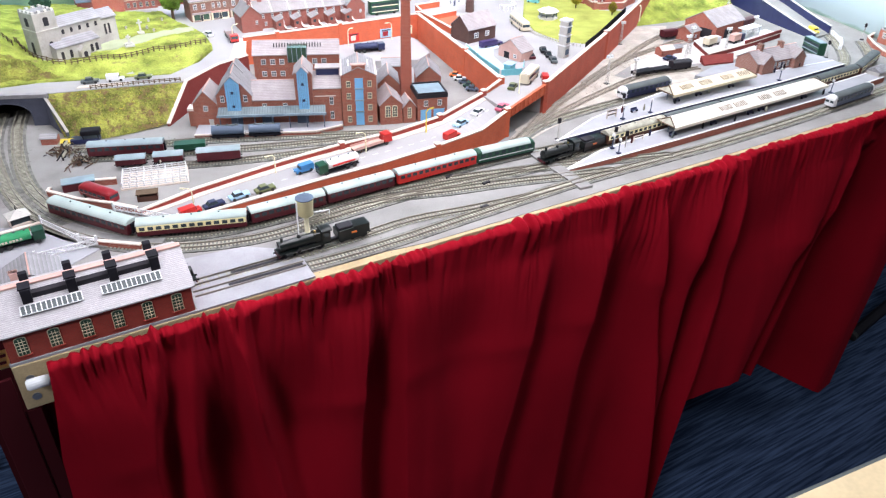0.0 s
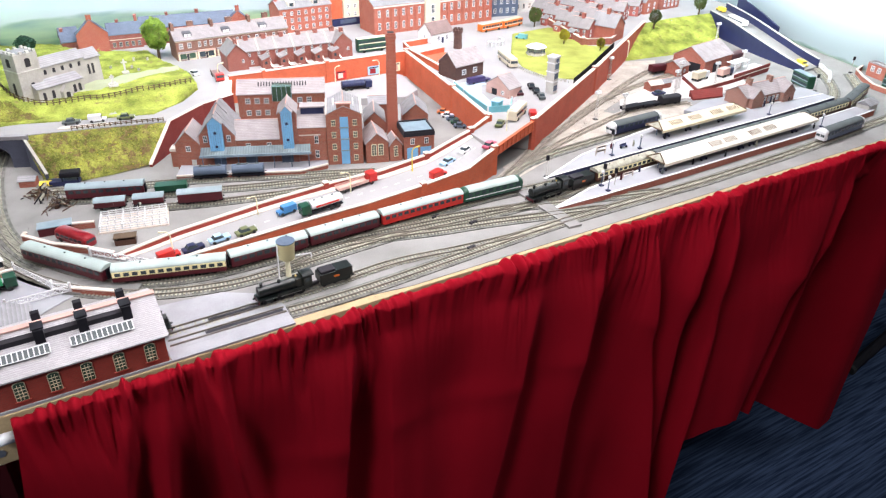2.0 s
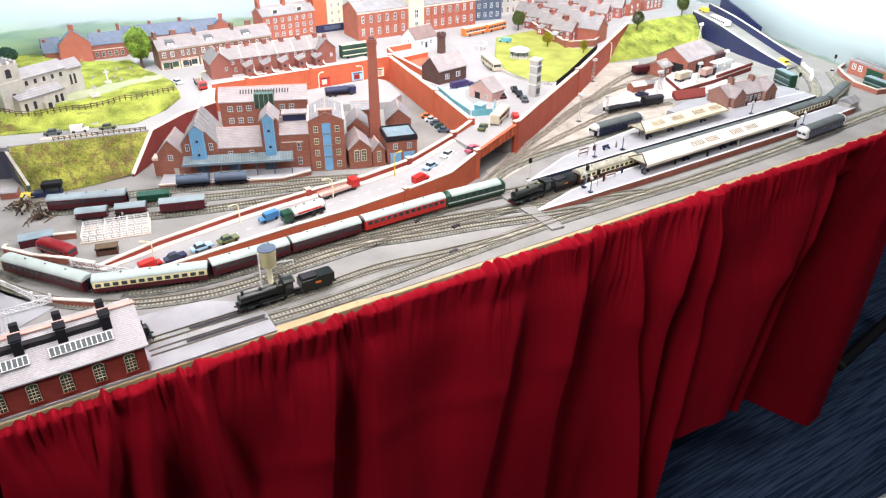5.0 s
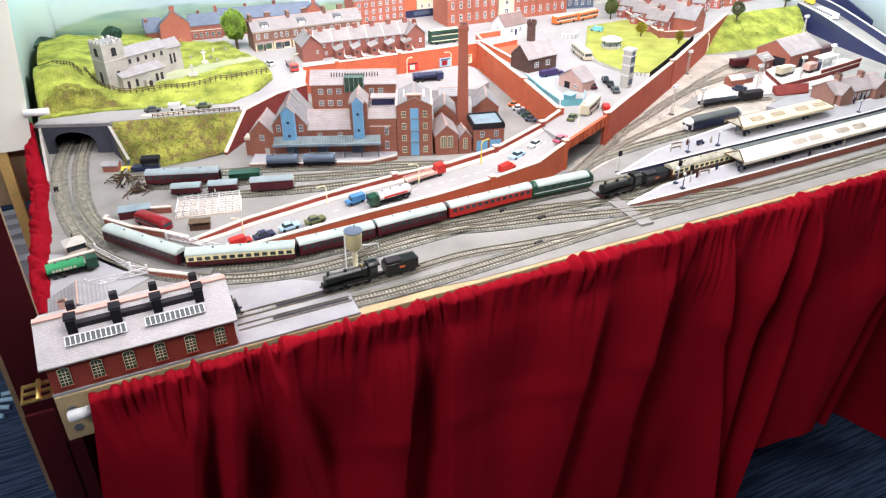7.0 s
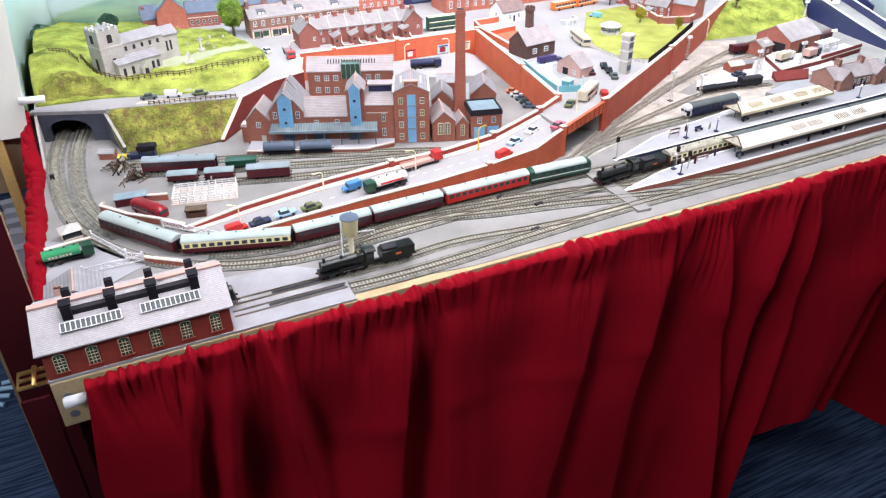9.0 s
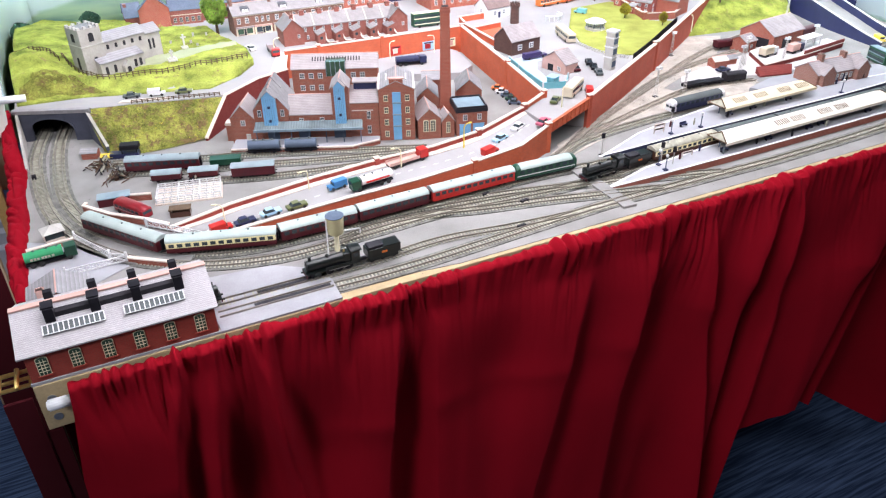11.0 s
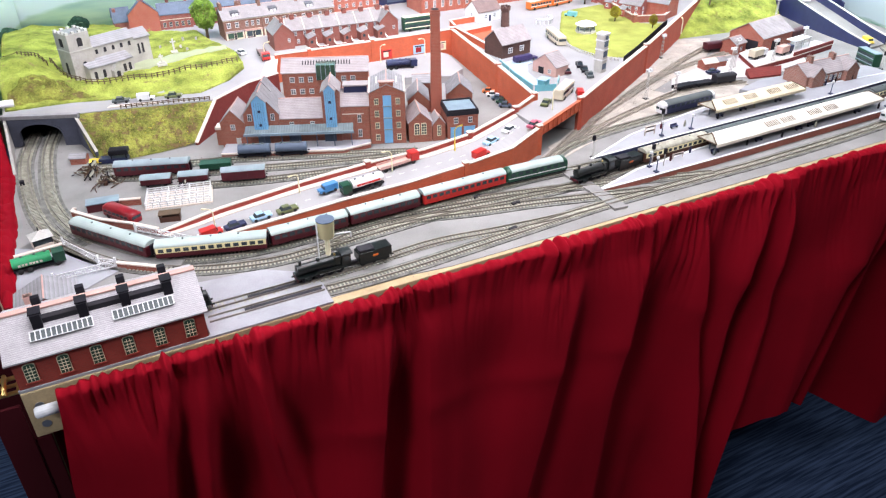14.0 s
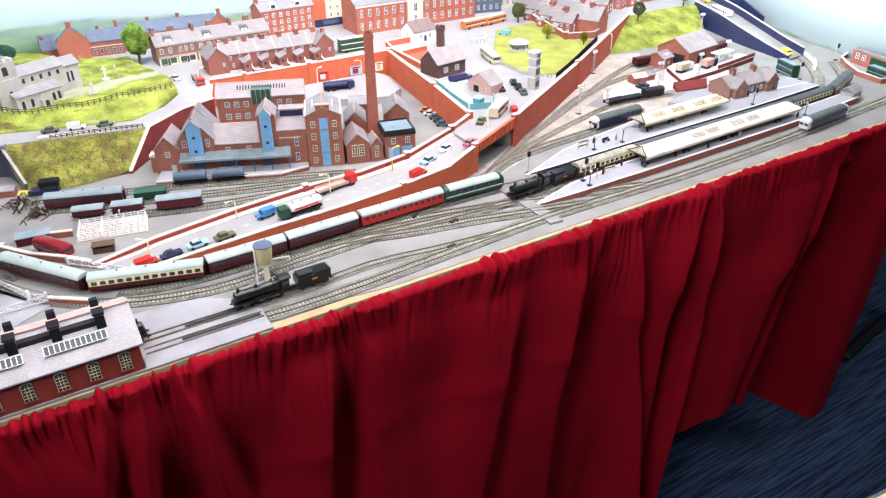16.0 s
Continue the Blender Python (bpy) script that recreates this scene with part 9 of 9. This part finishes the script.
for sx in (-0.0102, 0.0102):
    for sy in (-0.0092, 0.0092):
        part("corner_post", boxed(sx - 0.0008, sx + 0.0008, sy - 0.0008, sy + 0.0008, 0.006, 0.0145), "dark", h_)
bm = bmesh.new()
ring = [bm.verts.new(v) for v in ((-0.0130, -0.0120, 0.0145), (0.0130, -0.0120, 0.0145), (0.0130, 0.0120, 0.0145), (-0.0130, 0.0120, 0.0145))]
tip = bm.verts.new((0, 0, 0.0215))
bm.faces.new(ring[::-1])
for k in range(4):
    bm.faces.new((ring[k], ring[(k + 1) % 4], tip))
part("roof", bm, "greystone", h_, "pale pyramid roof")
part("finial", rodded((0, 0, 0.0212), (0, 0, 0.0262), 0.0007, n=6), "dark", h_)
brick_wall("kerb_wall", "low red wall with white coping beside the tanker", [(0.000, 0.257), (0.053, 0.263)], [0.007] * 2, [0] * 2, 0.003, "brick", (), kind="")


# ---- road vehicles ----
def car(label, x, y, z, a, colour, length=0.0275, kind="saloon", tilt=0.0):
    c = thing("model_car" if kind != "van" else "model_van", label, "car" if kind != "van" else "van", x, y, z, a, "road vehicles")
    if tilt:
        c.matrix_basis = pose(x, y, T + z, 0, -tilt, a)
    h, w = length / 2, 0.0056
    part("body", boxed(-h, h, -w, w, 0.0018, 0.0058, 0.0011), colour, c)
    if kind == "van":
        part("load_box", boxed(-h, h * 0.45, -w, w, 0.0050, 0.0118, 0.0011), colour, c)
        part("windscreen", boxed(h * 0.45, h * 0.52, -w * 0.82, w * 0.82, 0.0062, 0.0100), "glass", c)
    else:
        bm = bmesh.new()
        a0, a1, b0, b1 = -h * 0.66, h * 0.42, -h * 0.44, h * 0.18
        lo = [bm.verts.new(v) for v in ((a0, -w * 0.9, 0.0056), (a1, -w * 0.9, 0.0056), (a1, w * 0.9, 0.0056), (a0, w * 0.9, 0.0056))]
        up = [bm.verts.new(v) for v in ((b0, -w * 0.72, 0.0092), (b1, -w * 0.72, 0.0092), (b1, w * 0.72, 0.0092), (b0, w * 0.72, 0.0092))]
        bm.faces.new(lo), bm.faces.new(up[::-1])
        for i in range(4):
            bm.faces.new((lo[i], lo[(i + 1) % 4], up[(i + 1) % 4], up[i]))
        part("glasshouse", bm, "glass", c)
        part("roof", boxed(b0 - 0.0003, b1 + 0.0003, -w * 0.75, w * 0.75, 0.0091, 0.0098, 0.0003), colour, c)
    for e in (-0.62, 0.62):
        for s_ in (-1, 1):
            part("wheel", rodded((e * h, s_ * w * 0.80, 0.0023), (e * h, s_ * (w + 0.0003), 0.0023), 0.0023, n=10), "rubber", c)
    for s_ in (-1, 1):
        part("headlight", boxed(h - 0.0002, h + 0.0004, s_ * w * 0.62 - 0.0009, s_ * w * 0.62 + 0.0009, 0.0036, 0.0050), "white", c)
    return c


def lorry(label, x, y, z, a, cab, load, length=0.055, kind="box", tilt=0.0, name="model_lorry"):
    c = thing(name, label, "lorry", x, y, z, a, "road vehicles")
    if tilt:
        c.matrix_basis = pose(x, y, T + z, 0, -tilt, a)
    h, w = length / 2, 0.0075
    part("chassis", boxed(-h, h, -w * 0.8, w * 0.8, 0.0030, 0.0050), "black", c)
    k = part("cab", boxed(h - 0.013, h, -w, w, 0.0035, 0.0165, 0.0010), cab, c)
    part("windscreen", boxed(h, h + 0.0004, -w * 0.85, w * 0.85, 0.0098, 0.0146), "glass", k)
    if kind == "tank":
        bm = bmesh.new()
        side_prism(bm, [(0.0076 * math.cos(2 * math.pi * i / 16), 0.0118 + 0.0062 * math.sin(2 * math.pi * i / 16)) for i in range(16)], -h, h - 0.0145)
        part("tank", bm, load, c)
        part("stripe", boxed(-h + 0.006, h - 0.020, -0.0079, 0.0079, 0.0100, 0.0125), "red" if load == "white" else load, c)
        for u in (-h * 0.6, -h * 0.1, h * 0.3):
            part("hatch", rodded((u, 0, 0.0178), (u, 0, 0.0190), 0.0014, n=8), "grey", c)
    elif kind == "flat":
        part("flatbed", boxed(-h, h - 0.0145, -w, w, 0.0052, 0.0066), load, c)
        for s_ in (-1, 1):
            part("drop_side", boxed(-h, h - 0.0145, *sorted((s_ * w, s_ * (w - 0.0007))), 0.0066, 0.0095), load, c)
    else:
        part("load_box", boxed(-h, h - 0.0145, -w, w, 0.0052, 0.0185, 0.0006), load, c)
    for e in (-0.75, -0.4, 0.68):
        for s_ in (-1, 1):
            part("wheel", rodded((e * h, s_ * w * 0.75, 0.0032), (e * h, s_ * w, 0.0032), 0.0032, n=12), "rubber", c)
    return c


def bus(label, x, y, z, a, colour, band, deck=1, length=0.066):
    c = thing("model_bus", label, "bus", x, y, z, a, "road vehicles")
    h, w, top = length / 2, 0.0085, 0.0185 if deck == 1 else 0.0285
    part("body", boxed(-h, h, -w, w, 0.0025, top, 0.0014), colour, c)
    part("roof", boxed(-h + 0.001, h - 0.001, -w + 0.001, w - 0.001, top, top + 0.0010, 0.0005), band, c)
    for lev in ([0.0100] if deck == 1 else [0.0085, 0.0200]):
        for s_ in (-1, 1):
            part("band", boxed(-h + 0.002, h - 0.002, *sorted((s_ * w, s_ * (w + 0.0003))), lev - 0.0022, lev - 0.0005), band, c)
            for i in range(7):
                u = -h + 0.006 + i * (length - 0.012) / 6
                part("window", boxed(u - 0.0034, u + 0.0034, *sorted((s_ * w, s_ * (w + 0.0005))), lev, lev + 0.0050), "glass", c)
        part("windscreen", boxed(h, h + 0.0005, -w * 0.85, w * 0.85, lev, lev + 0.0050), "glass", c)
    for e in (-0.6, 0.65):
        for s_ in (-1, 1):
            part("wheel", rodded((e * h, s_ * w * 0.8, 0.0032), (e * h, s_ * (w + 0.0003), 0.0032), 0.0032, n=12), "rubber", c)
    return c


def ramp_z(x):
    return max(0.0012, np.interp(x, [p[0] for p in OUT], OUT_TOP) - LOW)


for x, y, a, col, lab, kind in ((0.221, 0.205, 8, "red", "small red delivery van", "van"), (0.251, 0.204, 6, "navy", "navy blue saloon car", "saloon"), (0.285, 0.206, 4, "paleblue", "pale blue and white saloon car", "saloon"),
                                (0.319, 0.203, 4, "olive", "olive green saloon car", "saloon"), (0.382, 0.224, 186, "midblue", "bright blue van", "van"), (0.606, 0.203, 16, "red", "red delivery van", "van"),
                                (0.640, 0.233, 200, "paleblue", "light blue saloon car", "saloon"), (0.681, 0.250, 205, "white", "white saloon car", "saloon"), (0.716, 0.234, 25, "pink", "dull pink saloon car", "saloon")):
    z = ramp_z(x) if x < 0.70 else 0.0405
    car(lab + " on the ramp road", x, y, z, a, col, kind=kind, tilt=2.8 if a < 90 else -2.8)
lorry("green lorry with a white and red tank on the ramp", 0.424, 0.204, ramp_z(0.424), 183, "green", "white", 0.060, "tank", -3)
lorry("red flatbed lorry on the ramp", 0.494, 0.242, ramp_z(0.494) - 0.0008, 4, "red", "ridge", 0.062, "flat", 3)
for x, y, a, col, lab, kind in ((0.896, 0.407, 75, "maroon", "dark red car in the street", "saloon"), (0.938, 0.424, 62, "black", "black car parked in the street", "saloon"), (0.930, 0.398, 62, "black", "black car parked in a row", "saloon"),
                                (0.920, 0.370, 65, "grey", "grey car parked in a row", "saloon"), (0.848, 0.300, 60, "red", "red van at the bridge", "van"), (0.776, 0.292, 40, "olive", "olive car at the junction", "saloon"),
                                (0.174, 0.634, -12, "grey", "grey car on the church road", "saloon"), (0.212, 0.626, -12, "white", "white van on the church road", "van"), (0.254, 0.616, -12, "olive", "brown car on the church road", "saloon"),
                                (0.413, 0.803, 103, "white", "white car by the shops", "saloon"), (1.132, 0.722, 120, "teal", "turquoise van by the park", "van"), (0.790, 0.810, 10, "white", "white car behind the green bus", "saloon")):
    car(lab, x, y, P + 0.0002, a, col, kind=kind)
for i, (x, y, col) in enumerate(((0.788, 0.492, "orange"), (0.785, 0.472, "white"), (0.784, 0.452, "bluegrey"), (0.782, 0.433, "green"), (0.777, 0.415, "bluegrey"))):
    car({"orange": "orange car in the yard car park", "green": "dark green car in the yard car park", "white": "white car in the yard car park", "bluegrey": "blue-grey car in the yard car park"}[col], x, y, 0.0002, -35, col, 0.0235)
car("dark violet van parked beside the depot house", 0.868, 0.497, P + 0.0016, 4, "violet", 0.050, "van")
bm = bmesh.new()
prism(bm, [(0.8225, 0.508), (0.880, 0.517), (0.905, 0.492), (0.862, 0.478), (0.838, 0.440), (0.826, 0.385), (0.800, 0.360), (0.806, 0.42)], P, P + 0.0012)
solo("depot_yard", bm, "yardblue", "pale blue-grey painted yard beside the depot house", "yard", "structure")
car("navy car in the goods yard", 1.222, 0.372, 0.0018, -10, "navy")
lorry("cream-roofed lorry at the goods office", 1.352, 0.384, 0.0106, 9, "white", "render", 0.045)
lorry("navy lorry at the goods shed", 1.418, 0.376, 0.0106, 9, "navy", "ridge", 0.042)
lorry("red lorry with an orange cab by the shops", 0.4470, 0.762, P, -95, "red", "brownslate", 0.066, "flat")
lorry("long navy tank lorry behind the mill", 0.690, 0.662, 0.0142, -12, "navy", "navy", 0.060, "tank")
tk = lorry("bright green tank lorry beside the shed yard", 0.027, 0.230, 0.0014, 4, "green", "brightgreen", 0.056, "tank")
for i, u in enumerate((-0.022, -0.018, -0.0145, -0.010, -0.0065, -0.003, 0.001)):
    part("lettering_bar", boxed(u, u + (0.0024 if i % 3 else 0.0028), -0.0084, -0.0079, 0.0100, 0.0128), "coping", tk, "cream unreadable lettering")
bus("green double-decker bus with a cream band", 0.788, 0.795, P + 0.0002, -2, "green", "cream", 2)
bus("cream single-decker coach in the street", 0.992, 0.578, P + 0.0002, -105, "render", "coping", 1, 0.076)
bus("cream single-decker bus at the junction", 0.824, 0.312, P + 0.0002, 36, "render", "coping", 1, 0.058)
bus("orange single-decker bus at the bus station", 1.112, 0.820, P + 0.0002, 8, "orange", "coping")
bus("orange and cream bus at the bus station", 1.178, 0.828, P + 0.0002, 12, "orange", "render")
bus("green double-decker bus beside the station", 1.532, 0.268, 0.0002, 70, "green", "corrug", 2, 0.055)
bus("green single-decker bus in the lineside yard", 1.678, 0.150, 0.0002, 76, "green", "corrug")
wb = bus("white single-decker bus on the bridge road", 1.712, 0.598, 0.0428, 68, "white", "greystone", 1, 0.076)
wb.scale = (1, 1, 0.72)
car("yellow and navy van at the top of the bridge", 1.768, 0.700, 0.0462, 70, "yellow", 0.034, "van")
car("yellow and black taxi at the foot of the bridge", 1.645, 0.352, 0.0075, -110, "yellow", 0.030, "van")


# ---- trees and rough grass ----
def tree(label, x, y, z, h, r, material, seed, name="tree"):
    t = thing(name, label, "tree", x, y, z, seed * 37 % 360, "trees")
    rnd = random.Random(seed)
    bm = bmesh.new()
    rod(bm, (0, 0, -0.003), (0, 0, h * 0.5), r * 0.11, r * 0.06, 8)
    for i in range(6):
        a = i * 1.05 + rnd.uniform(-0.3, 0.3)
        rod(bm, (0, 0, h * rnd.uniform(0.22, 0.45)), (r * 0.6 * math.cos(a), r * 0.6 * math.sin(a), h * rnd.uniform(0.45, 0.8)), r * 0.05, r * 0.015, 5)
    part("trunk", bm, "bark", t)
    vs, fs = [], []
    for _ in range(5200 if r > 0.025 else 2600):
        a, b = rnd.uniform(0, 2 * math.pi), math.acos(rnd.uniform(-1, 1))
        lump = 0.80 + 0.22 * noise.noise(Vector((math.cos(a) * 2 * math.sin(b), math.sin(a) * 2 * math.sin(b), math.cos(b) * 2 + seed)))
        q = rnd.uniform(0.55, 1.0) ** 0.5 * lump
        c = Vector((math.cos(a) * math.sin(b) * r * q, math.sin(a) * math.sin(b) * r * q, h * 0.56 + math.cos(b) * h * 0.42 * q))
        u = Vector((rnd.uniform(-1, 1), rnd.uniform(-1, 1), rnd.uniform(-1, 1))).normalized() * r * 0.058
        w = u.orthogonal().normalized() * r * 0.050
        o = len(vs)
        vs += [tuple(c + u), tuple(c + w), tuple(c - u), tuple(c - w)]
        fs.append((o, o + 1, o + 2, o + 3))
    me = bpy.data.meshes.new("crown")
    me.from_pydata(vs, [], fs)
    me.materials.append(MAT[material])
    part("crown", me, None, t)


for x, y, h, r, m, sd, lab in ((0.380, 0.945, 0.090, 0.030, "leaf", 1, "round green model tree beside the shops"), (1.228, 0.80, 0.050, 0.019, "leafdark", 2, "dark bare-looking tree by the park wall"),
                               (1.190, 0.640, 0.036, 0.014, "leafyellow", 3, "small yellow-green tree on the park lawn"), (1.222, 0.556, 0.032, 0.012, "leafyellow", 4, "small yellow-green tree by the park railing"),
                               (1.480, 0.655, 0.048, 0.019, "leafdark", 5, "dark green tree on the bank"), (1.690, 0.705, 0.054, 0.020, "leafdark", 6, "dark green tree at the top of the bank"),
                               # both blue-green bushes are added solids in place of trees painted on the backdrop
                               (0.150, 1.075, 0.040, 0.024, "leafteal", 8, "dark green bush standing in for a backdrop-painted tree behind the church"), (0.014, 1.085, 0.042, 0.036, "leafteal", 9, "large dark bush standing in for trees painted at the backdrop's edge")):
    tree(lab, x, y, P + (0.008 if 0.1 < x < 0.35 else -0.004 if x < 0.1 else 0.001), h, r, m, sd)


def tufts(name, label, where, count, material, size, seed):
    """Loose flock clumps scattered over a patch of ground."""
    rnd = random.Random(seed)
    vs, fs = [], []
    for _ in range(count):
        x, y, z = where(rnd)
        for _k in range(3):
            a = rnd.uniform(0, math.pi)
            s = size * rnd.uniform(0.5, 1.3)
            dx, dy = math.cos(a) * s, math.sin(a) * s
            o = len(vs)
            lean = rnd.uniform(-0.5, 0.5) * s
            ox, oy = -dy + lean, dx - lean
            vs += [(x - dx, y - dy, z - 0.0004), (x + dx, y + dy, z - 0.0004), (x + dx * 0.6 + ox, y + dy * 0.6 + oy, z + s * 0.45), (x - dx * 0.5 + ox, y - dy * 0.5 + oy, z + s * 0.55)]
            fs.append((o, o + 1, o + 2, o + 3))
    me = bpy.data.meshes.new(name)
    me.from_pydata(vs, [], fs)
    me.materials.append(MAT[material])
    ob = new(name, me)
    ob.matrix_basis = pose(0, 0, T)
    tagged(ob, label, "grass", kind="stuff")


def bank_spot(rnd):
    u, v = rnd.random(), rnd.random()
    a = np.array((0.100 + 0.208 * u, 0.611 - 0.045 * u, P))
    b = np.array((0.113 + 0.150 * u, 0.530 - 0.025 * min(1, u * 3), 0.003))
    p = a * (1 - v) + b * v
    return p[0], p[1], p[2] + 0.0045 * math.sin(math.pi * v)


def hill_spot(rnd):
    while True:
        x, y = rnd.uniform(0.01, 0.36), rnd.uniform(0.66, 1.08)
        if y > 0.688 - 0.20 * max(0, x - 0.1) + 0.3 * max(0, x - 0.30) and not (0.09 < x < 0.27 and 0.735 < y < 0.86):
            return x, y, P + 0.002 + church_hill(x, y)


def bank2_spot(rnd):
    u, v = rnd.random(), rnd.random()
    a, b = np.array((1.475 + 0.245 * u, 0.692, P + 0.002)), np.array((1.34 + 0.28 * u, 0.588 - 0.028 * u, 0.001))
    p = a * (1 - v) + b * v
    return p[0], p[1], p[2] + 0.004 * math.sin(math.pi * v)


tufts("grass_tufts", "ochre flock tufts on the bank", bank_spot, 160, "leafyellow", 0.0010, 11)
tufts("grass_tufts", "bright flock tufts over the churchyard", hill_spot, 500, "lawn", 0.0011, 13)
tufts("grass_tufts", "yellow-green flock tufts beside the goods yard", bank2_spot, 350, "grass", 0.0016, 14)


def dirt_spot(rnd):
    t = rnd.random()
    return 0.80 + 0.55 * t + rnd.gauss(0, 0.012), 0.245 + 0.28 * t + rnd.gauss(0, 0.014), 0.001


tufts("track_debris", "brown weeds and debris along the goods line", dirt_spot, 500, "dirt", 0.0012, 15)

def grit_spot(rnd):
    line = rnd.choice((LINE_A, LINE_B, LINE_A, LINE_B, BAY, S1, S2, S3, FRONT))
    p = line[rnd.randrange(len(line))]
    return p[0] + rnd.gauss(0, 0.010), p[1] + rnd.gauss(0, 0.010), 0.0012


tufts("loose_ballast", "dark loose ballast grit beside the tracks", grit_spot, 2600, "ballast", 0.0006, 16)

# ---- loose things on the hall floor ----
c = thing("cable_bundle", "pale blue plastic cable ends on the carpet", "cable")
for i in range(4):
    q = -0.34 + 0.012 * i
    part("cable", rodded((q, 1.07 + 0.02 * i, -T + 0.006), (q + 0.045, 1.04 + 0.03 * i, -T + 0.006), 0.006, n=8), "paleblue", c)
f = thing("folding_stand", "black steel foot of a folding stand on the carpet", "stand", 1.86, 0.12, -T)
part("foot", rodded((0, 0, 0.014), (0.30, 0.02, 0.085), 0.015, n=10), "black", f)
part("rubber_end", rodded((-0.012, -0.002, 0.010), (0.008, 0.001, 0.015), 0.015, n=10), "rubber", f)
part("upright", boxed(0.28, 0.31, 0.005, 0.035, 0.0, 0.6, 0.002), "black", f)
t = thing("display_table", "pale wood-topped table with a grey edge band", "table")
bm = bmesh.new()
prism(bm, [(0.42, -0.412), (1.62, -0.545), (1.55, -1.20), (0.56, -1.10)], -0.100, -0.0805)
part("edge_band", bm, "grey", t)
bm = bmesh.new()
prism(bm, [(0.425, -0.417), (1.615, -0.549), (1.545, -1.195), (0.565, -1.095)], -0.0803, -0.0785)
part("tabletop", bm, "tabletop", t)
for x, y in ((0.62, -0.55), (1.50, -0.64), (1.46, -1.10), (0.66, -1.02)):
    part("leg", boxed(x - 0.02, x + 0.02, y - 0.02, y + 0.02, -T, -0.100, 0.002), "grey", t)
